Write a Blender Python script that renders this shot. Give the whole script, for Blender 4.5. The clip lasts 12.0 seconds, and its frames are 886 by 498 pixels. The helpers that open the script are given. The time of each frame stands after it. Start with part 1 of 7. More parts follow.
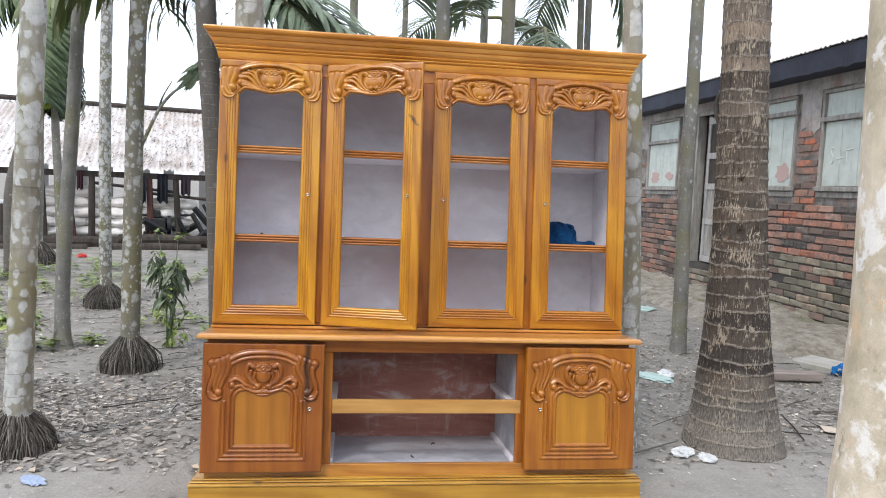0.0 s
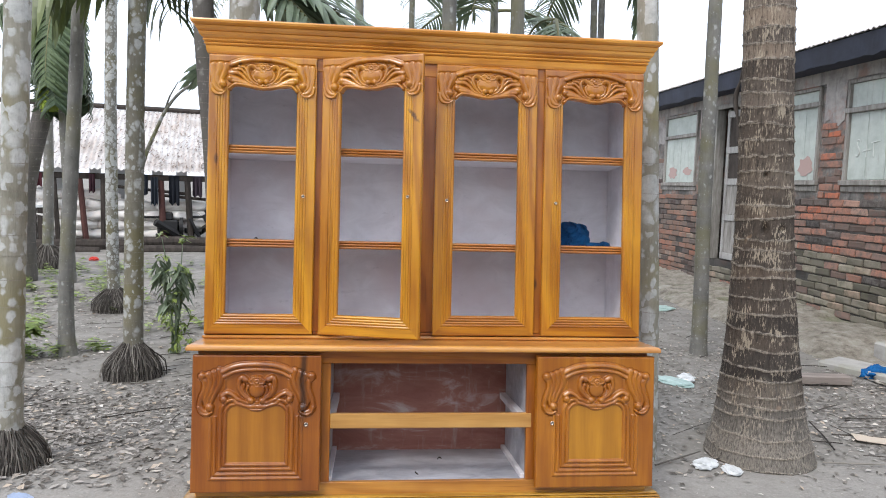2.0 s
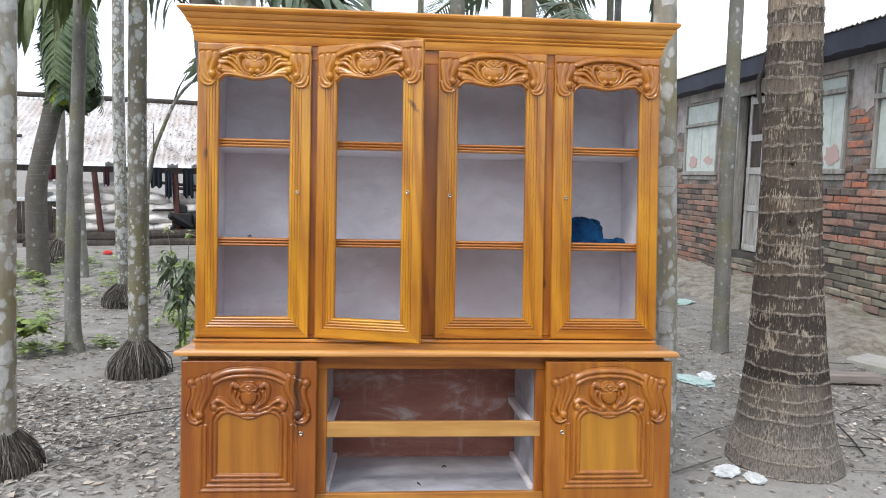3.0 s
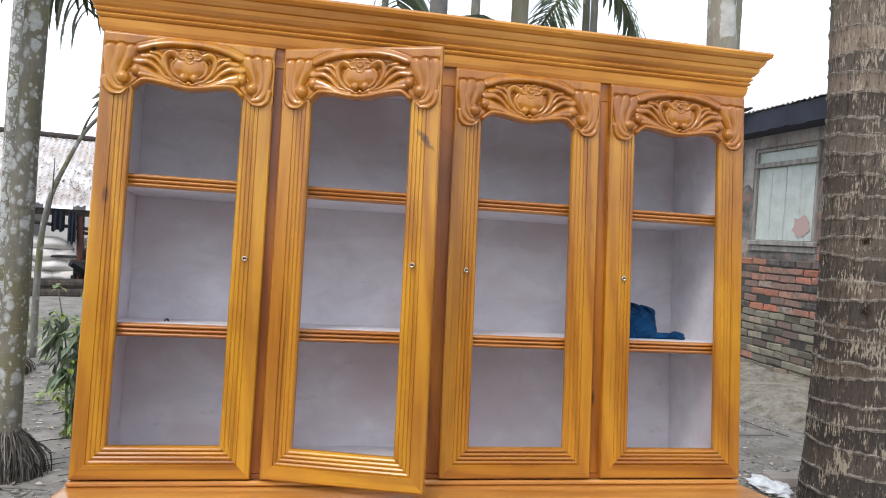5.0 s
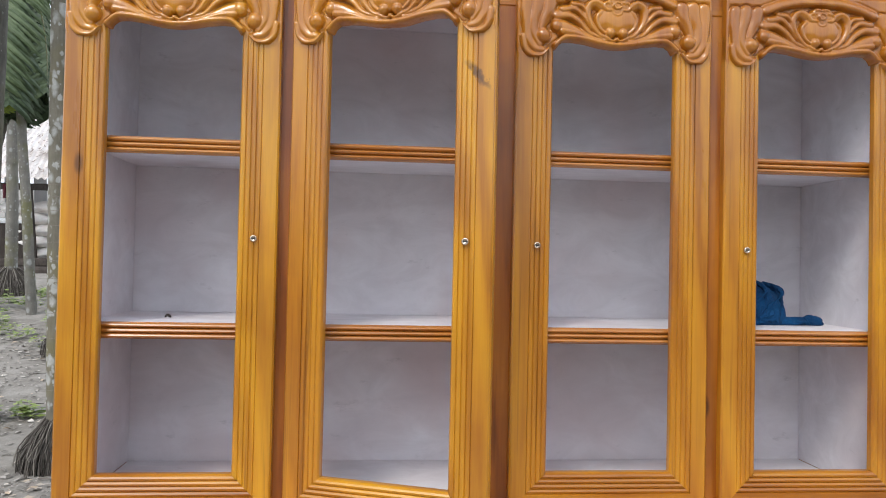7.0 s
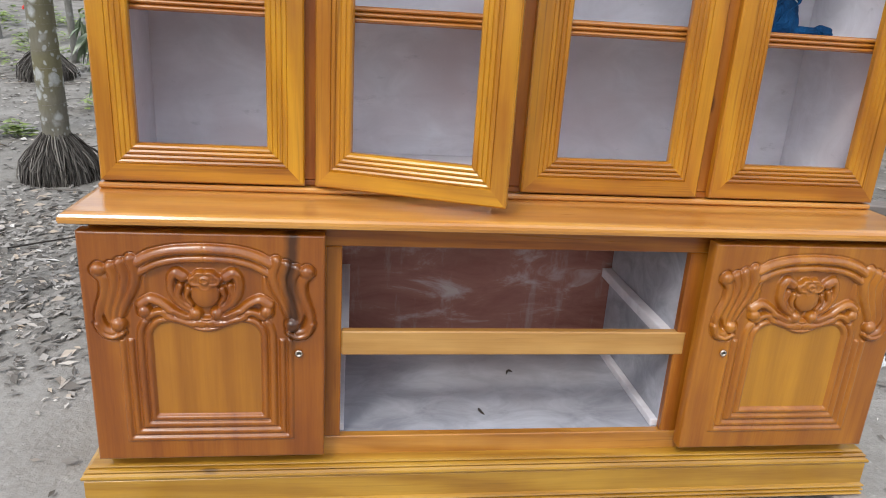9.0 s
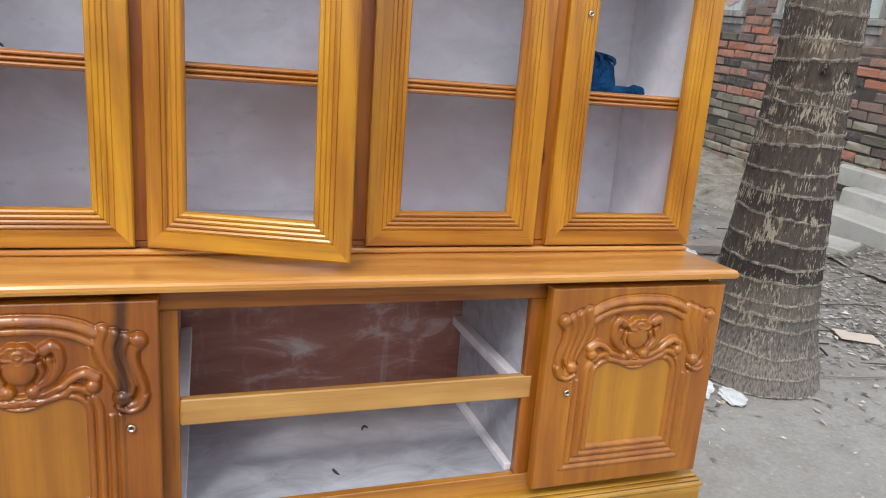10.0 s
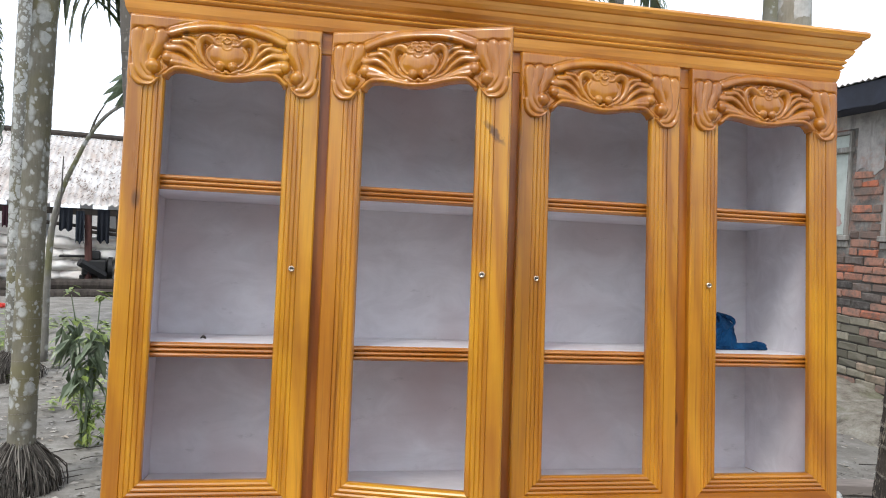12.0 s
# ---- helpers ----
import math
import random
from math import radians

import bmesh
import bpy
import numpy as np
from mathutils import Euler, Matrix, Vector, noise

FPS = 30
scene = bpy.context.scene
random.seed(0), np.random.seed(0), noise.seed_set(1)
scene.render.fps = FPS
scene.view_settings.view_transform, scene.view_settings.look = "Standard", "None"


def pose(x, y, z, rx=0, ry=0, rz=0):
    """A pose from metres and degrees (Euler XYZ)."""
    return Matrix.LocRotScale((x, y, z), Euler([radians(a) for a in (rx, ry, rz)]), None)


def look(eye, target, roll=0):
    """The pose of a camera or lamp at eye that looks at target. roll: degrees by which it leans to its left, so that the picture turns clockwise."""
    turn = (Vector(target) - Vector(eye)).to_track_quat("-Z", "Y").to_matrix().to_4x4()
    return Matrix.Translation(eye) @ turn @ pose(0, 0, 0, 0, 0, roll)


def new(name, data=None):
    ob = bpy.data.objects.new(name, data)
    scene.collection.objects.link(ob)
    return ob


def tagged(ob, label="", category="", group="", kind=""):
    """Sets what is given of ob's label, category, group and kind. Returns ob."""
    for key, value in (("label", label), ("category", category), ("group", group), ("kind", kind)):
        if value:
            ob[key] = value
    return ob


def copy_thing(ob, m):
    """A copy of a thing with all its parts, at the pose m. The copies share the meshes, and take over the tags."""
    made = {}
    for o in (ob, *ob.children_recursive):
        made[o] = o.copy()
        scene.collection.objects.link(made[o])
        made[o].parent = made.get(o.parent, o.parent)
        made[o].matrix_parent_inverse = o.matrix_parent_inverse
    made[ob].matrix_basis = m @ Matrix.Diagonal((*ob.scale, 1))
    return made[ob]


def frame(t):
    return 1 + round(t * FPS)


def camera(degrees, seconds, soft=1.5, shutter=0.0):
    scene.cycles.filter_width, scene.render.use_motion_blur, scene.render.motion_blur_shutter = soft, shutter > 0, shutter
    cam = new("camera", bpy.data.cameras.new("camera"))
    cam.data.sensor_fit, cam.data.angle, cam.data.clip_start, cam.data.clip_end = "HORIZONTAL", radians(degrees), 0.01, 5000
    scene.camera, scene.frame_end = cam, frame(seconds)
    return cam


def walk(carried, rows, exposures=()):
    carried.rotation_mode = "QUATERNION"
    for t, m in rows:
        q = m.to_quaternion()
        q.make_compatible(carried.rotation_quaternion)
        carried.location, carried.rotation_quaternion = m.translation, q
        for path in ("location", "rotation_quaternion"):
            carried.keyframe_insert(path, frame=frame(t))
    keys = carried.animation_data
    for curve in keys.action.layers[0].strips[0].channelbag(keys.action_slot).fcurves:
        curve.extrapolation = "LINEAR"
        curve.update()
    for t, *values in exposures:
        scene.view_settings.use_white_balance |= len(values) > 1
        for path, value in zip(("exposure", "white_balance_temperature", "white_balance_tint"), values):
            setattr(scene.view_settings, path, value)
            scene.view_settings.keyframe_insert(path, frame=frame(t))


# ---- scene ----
cam = camera(64.5, 12.0, soft=1.0)
PATH = [
    (0, (-0.061, -0.054, 1.351), (0.189, 1.922, 1.178), 2.4),
    (0.5, (-0.056, -0.046, 1.347), (0.2, 1.925, 1.128), 2.3),
    (1, (-0.049, -0.032, 1.343), (0.215, 1.935, 1.099), 2.1),
    (1.5, (-0.037, 0.011, 1.335), (0.195, 1.976, 1.042), 1.8),
    (2, (0.011, 0.121, 1.359), (0.215, 2.102, 1.179), 1.7),
    (2.5, (0.077, 0.217, 1.375), (0.222, 2.204, 1.199), 1.5),
    (3, (0.087, 0.28, 1.376), (0.239, 2.263, 1.167), 1.3),
    (3.5, (0.003, 0.485, 1.38), (0.23, 2.469, 1.272), 2.9),
    (3.7, (-0.046, 0.604, 1.393), (0.237, 2.58, 1.276), 3.8),
    (5.3, (-0.13, 1.232, 1.399), (0.284, 3.188, 1.36), 3.0),
    (5.5, (-0.164, 1.292, 1.418), (0.309, 3.235, 1.378), 1.9),
    (6, (-0.18, 1.415, 1.415), (0.228, 3.371, 1.48), -0.6),
    (6.5, (-0.079, 1.521, 1.433), (0.079, 3.513, 1.53), 1.7),
    (7, (-0.007, 1.558, 1.396), (0.167, 3.545, 1.245), 1.7),
    (7.5, (0.017, 1.552, 1.38), (0.078, 3.495, 0.913), -0.2),
    (7.7, (-0.005, 1.541, 1.345), (-0.016, 3.457, 0.771), 0.2),
    (9.3, (-0.122, 1.46, 1.265), (0.329, 3.236, 0.461), 7.0),
    (9.5, (-0.111, 1.473, 1.291), (0.462, 3.22, 0.504), 8.1),
    (10, (-0.08, 1.462, 1.278), (0.559, 3.243, 0.63), 6.2),
    (10.5, (-0.104, 1.458, 1.324), (0.392, 3.346, 0.888), 3.4),
    (11, (-0.156, 1.431, 1.381), (0.227, 3.389, 1.248), 3.0),
    (11.5, (-0.216, 1.385, 1.413), (0.116, 3.357, 1.442), 3.7),
    (12, (-0.213, 1.366, 1.413), (0.143, 3.333, 1.349), 3.0),
]
walk(cam, [(t, look(eye, target, roll)) for t, eye, target, roll in PATH], [(0.0, 0.05, 6350, 10), (1.5, 0.0, 6350, 10), (3.5, 0.04, 6320, 9), (5.5, -0.05, 6400, 10), (7.5, -0.05, 6450, 9), (9.5, 0.0, 6360, 9), (12.0, 0.0, 6420, 8)])

# ---------------------------------------------------------------- light
world = bpy.data.worlds.new("hazy_sky")
scene.world = world
world.use_nodes = True
wn, wl = world.node_tree.nodes, world.node_tree.links
SUN_AZ, SUN_EL = radians(215), radians(52)
sky = wn.new("ShaderNodeTexSky")
sky.sky_type = "NISHITA"
sky.sun_disc = False
sky.sun_elevation, sky.sun_rotation = SUN_EL, SUN_AZ
sky.air_density, sky.dust_density, sky.ozone_density = 1.0, 4.0, 1.0
haze = wn.new("ShaderNodeMix")
haze.data_type = "RGBA"
haze.inputs["Factor"].default_value = 0.72
haze.inputs["B"].default_value = (11.5, 12.1, 13.3, 1)
wl.new(sky.outputs["Color"], haze.inputs["A"])
wl.new(haze.outputs["Result"], wn["Background"].inputs["Color"])
wn["Background"].inputs["Strength"].default_value = 0.15
sun_data = bpy.data.lights.new("sun", "SUN")
sun_data.energy, sun_data.angle, sun_data.color = 1.5, radians(14), (1.0, 0.96, 0.90)
sun = new("sun", sun_data)
sun_way = Vector((math.sin(SUN_AZ) * math.cos(SUN_EL), math.cos(SUN_AZ) * math.cos(SUN_EL), math.sin(SUN_EL)))
sun.matrix_world = look(sun_way * 30, (0, 0, 0))

# ---------------------------------------------------------------- materials


def ramp_of(nodes, stops):
    r = nodes.new("ShaderNodeValToRGB")
    while len(r.color_ramp.elements) < len(stops):
        r.color_ramp.elements.new(0.5)
    for e, (p, c) in zip(r.color_ramp.elements, stops):
        e.position, e.color = p, (*c, 1)
    return r


class Mat:
    """A small builder round one Principled material."""

    def __init__(self, name, rough=0.8, spec=0.5, coat=0.0):
        self.m = bpy.data.materials.new(name)
        self.m.use_nodes = True
        self.n, self.l = self.m.node_tree.nodes, self.m.node_tree.links
        self.b = self.n["Principled BSDF"]
        self.b.inputs["Roughness"].default_value = rough
        self.b.inputs["Specular IOR Level"].default_value = spec
        self.b.inputs["Coat Weight"].default_value = coat
        self.b.inputs["Coat Roughness"].default_value = 0.22

    def coords(self, scale=(1, 1, 1), kind="Object", shift=0.0):
        c = self.n.new("ShaderNodeTexCoord")
        mp = self.n.new("ShaderNodeMapping")
        mp.inputs["Scale"].default_value = scale
        self.l.new(c.outputs[kind], mp.inputs["Vector"])
        if shift:
            info = self.n.new("ShaderNodeObjectInfo")
            mul = self.n.new("ShaderNodeMath")
            mul.operation = "MULTIPLY"
            mul.inputs[1].default_value = shift
            self.l.new(info.outputs["Random"], mul.inputs[0])
            self.l.new(mul.outputs[0], mp.inputs["Location"])
        return mp.outputs["Vector"]

    def noise(self, vec, scale, detail=4, rough=0.55, distort=0.0):
        t = self.n.new("ShaderNodeTexNoise")
        t.inputs["Scale"].default_value, t.inputs["Detail"].default_value = scale, detail
        t.inputs["Roughness"].default_value, t.inputs["Distortion"].default_value = rough, distort
        self.l.new(vec, t.inputs["Vector"])
        return t.outputs["Fac"]

    def voronoi(self, vec, scale, feature="F1", out="Distance"):
        t = self.n.new("ShaderNodeTexVoronoi")
        t.feature = feature
        t.inputs["Scale"].default_value = scale
        self.l.new(vec, t.inputs["Vector"])
        return t.outputs[out]

    def ramp(self, fac, stops):
        r = ramp_of(self.n, stops)
        self.l.new(fac, r.inputs["Fac"])
        return r.outputs["Color"]

    def mix(self, fac, a, b, mode="MIX"):
        x = self.n.new("ShaderNodeMix")
        x.data_type, x.blend_type = "RGBA", mode
        for s, v in (("Factor", fac), ("A", a), ("B", b)):
            if isinstance(v, (int, float)):
                x.inputs[s].default_value = v
            elif isinstance(v, tuple):
                x.inputs[s].default_value = (*v, 1)
            else:
                self.l.new(v, x.inputs[s])
        return x.outputs["Result"]

    def math(self, op, a, b=0.0):
        x = self.n.new("ShaderNodeMath")
        x.operation = op
        for i, v in enumerate((a, b)):
            if isinstance(v, (int, float)):
                x.inputs[i].default_value = v
            else:
                self.l.new(v, x.inputs[i])
        return x.outputs[0]

    def random(self):
        return self.n.new("ShaderNodeObjectInfo").outputs["Random"]

    def island(self):
        return self.n.new("ShaderNodeNewGeometry").outputs["Random Per Island"]

    def color(self, c):
        if isinstance(c, tuple):
            self.b.inputs["Base Color"].default_value = (*c, 1)
        else:
            self.l.new(c, self.b.inputs["Base Color"])
        return self

    def rough(self, fac, lo, hi):
        mr = self.n.new("ShaderNodeMapRange")
        mr.inputs["To Min"].default_value, mr.inputs["To Max"].default_value = lo, hi
        self.l.new(fac, mr.inputs["Value"])
        self.l.new(mr.outputs["Result"], self.b.inputs["Roughness"])
        return self

    def bump(self, fac, strength=0.3, dist=0.01):
        bp = self.n.new("ShaderNodeBump")
        bp.inputs["Strength"].default_value, bp.inputs["Distance"].default_value = strength, dist
        self.l.new(fac, bp.inputs["Height"])
        self.l.new(bp.outputs["Normal"], self.b.inputs["Normal"])
        return self


def varnished(name, along, dark, mid, light, flame=0.5, vein=0.65, gloss=0.26, knot=0.8, scorch=None, scar=None, coat=0.7):
    """Polished teak: broad flame figure and thin dark veins along one axis, fine pores, glossy amber varnish."""
    k = Mat(name, rough=0.32, spec=0.35, coat=coat)
    k.b.inputs["Coat Roughness"].default_value = gloss
    k.b.inputs["Coat IOR"].default_value = 1.55
    axes = {"x": (1, 0, 0), "z": (0, 0, 1)}[along]
    sc = lambda a, c: tuple(a if t else c for t in axes)
    v = k.coords(sc(0.55, 5.5), shift=37.0)
    figure = k.n.new("ShaderNodeTexWave")
    figure.wave_type, figure.bands_direction = "BANDS", "DIAGONAL"
    for s, val in (("Scale", 1.5), ("Distortion", 9.0), ("Detail", 3.0), ("Detail Scale", 0.9), ("Detail Roughness", 0.6)):
        figure.inputs[s].default_value = val
    k.l.new(v, figure.inputs["Vector"])
    streak = k.noise(k.coords(sc(0.9, 16), shift=19.0), 1.4, 5, 0.62, 0.6)
    veins = k.noise(k.coords(sc(1.3, 60), shift=7.0), 1.0, 4, 0.65, 0.4)
    pores = k.noise(k.coords(sc(9, 210), shift=11.0), 1.0, 3, 0.6)
    blotch = k.noise(k.coords((2.6, 2.6, 2.6), shift=5.0), 1.4, 3)
    c = k.ramp(streak, [(0.30, dark), (0.50, mid), (0.68, light)])
    c = k.mix(flame, c, k.ramp(figure.outputs["Fac"], [(0.0, light), (0.55, mid), (0.9, dark)]))
    c = k.mix(k.ramp(veins, [(0.30, (vein, vein, vein)), (0.40, (0, 0, 0))]), c, tuple(0.45 * q for q in dark))
    c = k.mix(0.16, c, k.ramp(pores, [(0.3, dark), (0.62, light)]))
    c = k.mix(k.ramp(blotch, [(0.45, (0, 0, 0)), (0.72, (0.55, 0.55, 0.55))]), c, dark)
    knots = k.voronoi(k.coords(sc(1.6, 4.2), shift=3.0), 1.7)
    c = k.mix(k.ramp(knots, [(0.035, (knot, knot, knot)), (0.075, (0, 0, 0))]), c, tuple(0.3 * q for q in dark))
    if scorch:
        # a dark burnt streak that runs down one stile from its head
        sep = k.n.new("ShaderNodeSeparateXYZ")
        k.l.new(k.coords(), sep.inputs[0])
        off = k.math("ABSOLUTE", k.math("ADD", k.math("SUBTRACT", sep.outputs["X"], scorch[0]), k.math("MULTIPLY", k.math("SUBTRACT", k.noise(k.coords((1, 1, 1)), 9, 3), 0.5), 0.05)))
        band_mask = k.ramp(k.math("MULTIPLY", off, 20.0), [(0.10, (1, 1, 1)), (0.42, (0, 0, 0))])
        high = k.ramp(k.math("ADD", sep.outputs["Z"], k.math("MULTIPLY", blotch, 0.1)), [(scorch[1], (0, 0, 0)), (scorch[1] + 0.12, (0.85, 0.85, 0.85))])
        c = k.mix(k.mix(1.0, band_mask, high, "MULTIPLY"), c, tuple(0.12 * q for q in dark))
    if scar:
        # one large dark torn knot
        sep = k.n.new("ShaderNodeSeparateXYZ")
        k.l.new(k.coords(), sep.inputs[0])
        ragged = k.math("MULTIPLY", k.math("SUBTRACT", k.noise(k.coords((1, 1, 1)), 55, 4, 0.7), 0.5), 0.045)
        dx = k.math("ADD", k.math("SUBTRACT", sep.outputs["X"], scar[0]), ragged)
        dz = k.math("ADD", k.math("SUBTRACT", sep.outputs["Z"], scar[1]), k.math("MULTIPLY", dx, 1.1))
        reach = k.math("ADD", k.math("POWER", k.math("MULTIPLY", dx, 38.0), 2.0), k.math("POWER", k.math("MULTIPLY", dz, 62.0), 2.0))
        c = k.mix(k.ramp(reach, [(0.10, (0.85, 0.85, 0.85)), (0.95, (0, 0, 0))]), c, tuple(0.20 * q for q in dark))
    tint = k.ramp(k.random(), [(0.0, (0.80, 0.72, 0.66)), (0.5, (1.0, 1.0, 1.0)), (1.0, (1.06, 1.14, 1.0))])
    c = k.mix(1.0, c, tint, "MULTIPLY")
    k.color(c).rough(streak, 0.22, 0.40).bump(k.math("ADD", pores, k.math("MULTIPLY", veins, 0.8)), 0.16, 0.002)
    return k.m


AMBER = ((0.28, 0.084, 0.004), (0.51, 0.204, 0.009), (0.61, 0.290, 0.016))
TAN = ((0.28, 0.092, 0.010), (0.50, 0.205, 0.028), (0.61, 0.290, 0.056))
PALE = ((0.36, 0.165, 0.033), (0.52, 0.27, 0.07), (0.62, 0.36, 0.11))
HONEY = ((0.26, 0.105, 0.009), (0.43, 0.205, 0.022), (0.54, 0.29, 0.042))
RUSSET = ((0.18, 0.042, 0.003), (0.36, 0.108, 0.008), (0.48, 0.178, 0.015))
DOOR = ((0.22, 0.054, 0.004), (0.35, 0.108, 0.007), (0.45, 0.160, 0.012))
door_wood = varnished("russet_door_wood", "z", *DOOR, flame=0.3, vein=0.2, gloss=0.24, knot=0.0)
carved_wood = varnished("carved_amber_wood", "z", (0.30, 0.088, 0.004), (0.46, 0.166, 0.007), (0.55, 0.232, 0.013), flame=0.3, vein=0.1, gloss=0.18, coat=0.8)
lip_wood = varnished("reddish_shelf_edge", "x", (0.30, 0.085, 0.008), (0.46, 0.165, 0.022), (0.56, 0.240, 0.050), flame=0.3, vein=0.15, knot=0.0, gloss=0.2, coat=1.0)
top_wood = varnished("glossy_orange_top", "x", (0.40, 0.143, 0.020), (0.60, 0.266, 0.050), (0.70, 0.360, 0.076), flame=0.4, vein=0.2, knot=0.0, gloss=0.18, coat=1.0)
cornice_wood = varnished("amber_cornice_wood", "x", (0.40, 0.130, 0.008), (0.68, 0.285, 0.036), (0.78, 0.385, 0.075), flame=0.3, vein=0.2, gloss=0.24, coat=0.9)
scorched_door_wood = varnished("scorched_door_wood", "z", *DOOR, flame=0.3, vein=0.2, gloss=0.24, knot=0.0, scorch=(0.405, 0.42))
panel_wood = varnished("figured_panel_wood", "z", (0.32, 0.118, 0.008), (0.43, 0.170, 0.012), (0.52, 0.222, 0.018), flame=0.5, vein=0.05, knot=0.0)
pale_h = varnished("pale_wood_level", "x", *PALE)
honey_h = varnished("honey_wood_level", "x", *HONEY)
wood_v = varnished("amber_wood_upright", "z", *AMBER)
scarred_v = varnished("knotty_wood_upright", "z", *AMBER, scar=(0.390, 0.893))
wood_h = varnished("amber_wood_level", "x", *AMBER)
tan_h = varnished("tan_wood_level", "x", *TAN)
russet_v = varnished("russet_wood_upright", "z", *RUSSET, coat=0.4)
russet_h = varnished("russet_wood_level", "x", *RUSSET, coat=0.4)


def primer(name, lo, mid, hi, stain):
    k = Mat(name, rough=0.6)
    v = k.coords((1, 1, 1))
    n1, n2 = k.noise(v, 2.6, 4, 0.55), k.noise(k.coords((5, 9, 9), shift=2.0), 1.3, 5, 0.65, 0.8)
    c = k.ramp(n1, [(0.3, lo), (0.52, mid), (0.72, hi)])
    c = k.mix(0.45, c, k.ramp(n2, [(0.35, lo), (0.65, hi)]))
    c = k.mix(k.ramp(k.noise(v, 1.9, 3, 0.6), [(0.47, (0, 0, 0)), (0.68, (0.7, 0.7, 0.7))]), c, stain)
    c = k.mix(k.ramp(k.noise(k.coords((7, 7, 16)), 1.7, 6, 0.75), [(0.62, (0, 0, 0)), (0.75, (0.45, 0.45, 0.45))]), c, tuple(0.6 * q for q in lo))
    k.color(c).bump(n2, 0.12, 0.003)
    return k.m


white_primer = primer("white_primer", (0.60, 0.58, 0.615), (0.76, 0.74, 0.78), (0.85, 0.845, 0.89), (0.60, 0.50, 0.515))
grey_primer = primer("grey_primer", (0.24, 0.245, 0.28), (0.43, 0.44, 0.49), (0.62, 0.63, 0.68), (0.30, 0.28, 0.29))

k = Mat("red_oxide_primer", rough=0.6)
v = k.coords((1.6, 1, 5))
n1, n2 = k.noise(v, 2.2, 6, 0.68, 0.8), k.noise(k.coords((14, 1, 2.5)), 1.5, 5, 0.7)
c = k.ramp(n1, [(0.35, (0.24, 0.082, 0.058)), (0.54, (0.32, 0.135, 0.102)), (0.68, (0.50, 0.40, 0.38))])
c = k.mix(k.ramp(n2, [(0.55, (0, 0, 0)), (0.8, (0.55, 0.55, 0.55))]), c, (0.46, 0.42, 0.41))
k.color(c).bump(n1, 0.1, 0.003)
red_primer = k.m

k = Mat("brass_lock", rough=0.25)
k.b.inputs["Metallic"].default_value = 1.0
k.color((0.62, 0.52, 0.42))
lock_metal = k.m
dark_slot = Mat("lock_slot", rough=0.6).color((0.02, 0.02, 0.02)).m

# mottled dark green for the unseen screen added behind the camera
k = Mat("dark_grove", rough=0.9, spec=0.2)
v = k.coords((1, 1, 1))
k.color(k.ramp(k.noise(v, 1.3, 6, 0.75), [(0.35, (0.02, 0.028, 0.014)), (0.55, (0.06, 0.075, 0.04)), (0.75, (0.13, 0.14, 0.09))]))
screen_mat = k.m
k = Mat("root_bound_earth", rough=0.97, spec=0.2)
v = k.coords((1, 1, 1))
n1, n2 = k.noise(v, 7, 6, 0.75), k.noise(v, 40, 4, 0.7)
c = k.ramp(n1, [(0.32, (0.15, 0.13, 0.105)), (0.5, (0.33, 0.30, 0.25)), (0.68, (0.46, 0.43, 0.375))])
c = k.mix(k.ramp(k.noise(v, 2.4, 4, 0.6), [(0.56, (0, 0, 0)), (0.68, (0.5, 0.5, 0.5))]), c, (0.15, 0.17, 0.07))
k.color(c).bump(k.math("ADD", n1, k.math("MULTIPLY", n2, 0.5)), 0.9, 0.05)
bank_mat = k.m
k = Mat("trampled_earth", rough=0.95, spec=0.25)
v = k.coords((1, 1, 1))
n1, n2, n3 = k.noise(v, 0.7, 4), k.noise(v, 6.5, 6, 0.7), k.noise(v, 60, 3, 0.7)
c = k.ramp(n1, [(0.3, (0.25, 0.235, 0.21)), (0.55, (0.305, 0.29, 0.265)), (0.75, (0.36, 0.345, 0.32))])
c = k.mix(k.ramp(n2, [(0.45, (0, 0, 0)), (0.68, (0.65, 0.65, 0.65))]), c, (0.20, 0.185, 0.165))
c = k.mix(k.ramp(k.noise(v, 27, 4, 0.7), [(0.60, (0, 0, 0)), (0.72, (0.5, 0.5, 0.5))]), c, (0.55, 0.53, 0.50))
c = k.mix(0.25, c, k.ramp(n3, [(0.3, (0.24, 0.225, 0.21)), (0.7, (0.50, 0.485, 0.46))]))
sep = k.n.new("ShaderNodeSeparateXYZ")
k.l.new(v, sep.inputs[0])
grove = k.ramp(k.math("ADD", k.math("MULTIPLY", sep.outputs["Y"], 0.1), k.math("MULTIPLY", n1, 0.12)), [(0.385, (0, 0, 0)), (0.43, (1, 1, 1))])
mulch = k.ramp(k.noise(v, 4.2, 6, 0.72, 0.4), [(0.36, (0.13, 0.118, 0.10)), (0.52, (0.235, 0.218, 0.192)), (0.68, (0.37, 0.35, 0.32))])
c = k.mix(k.mix(1.0, grove, k.ramp(k.noise(v, 1.6, 4, 0.6), [(0.34, (0.25, 0.25, 0.25)), (0.62, (0.85, 0.85, 0.85))]), "MULTIPLY"), c, mulch)
h = k.math("ADD", k.math("MULTIPLY", n2, 0.85), k.math("MULTIPLY", n3, 0.12))
k.color(c).bump(h, 0.6, 0.04)
earth = k.m


def worn(k, name):
    """A value stored on the mesh: which leaf-scar band, or how near its rim."""
    n = k.n.new("ShaderNodeAttribute")
    n.attribute_name = name
    return n.outputs["Fac"]


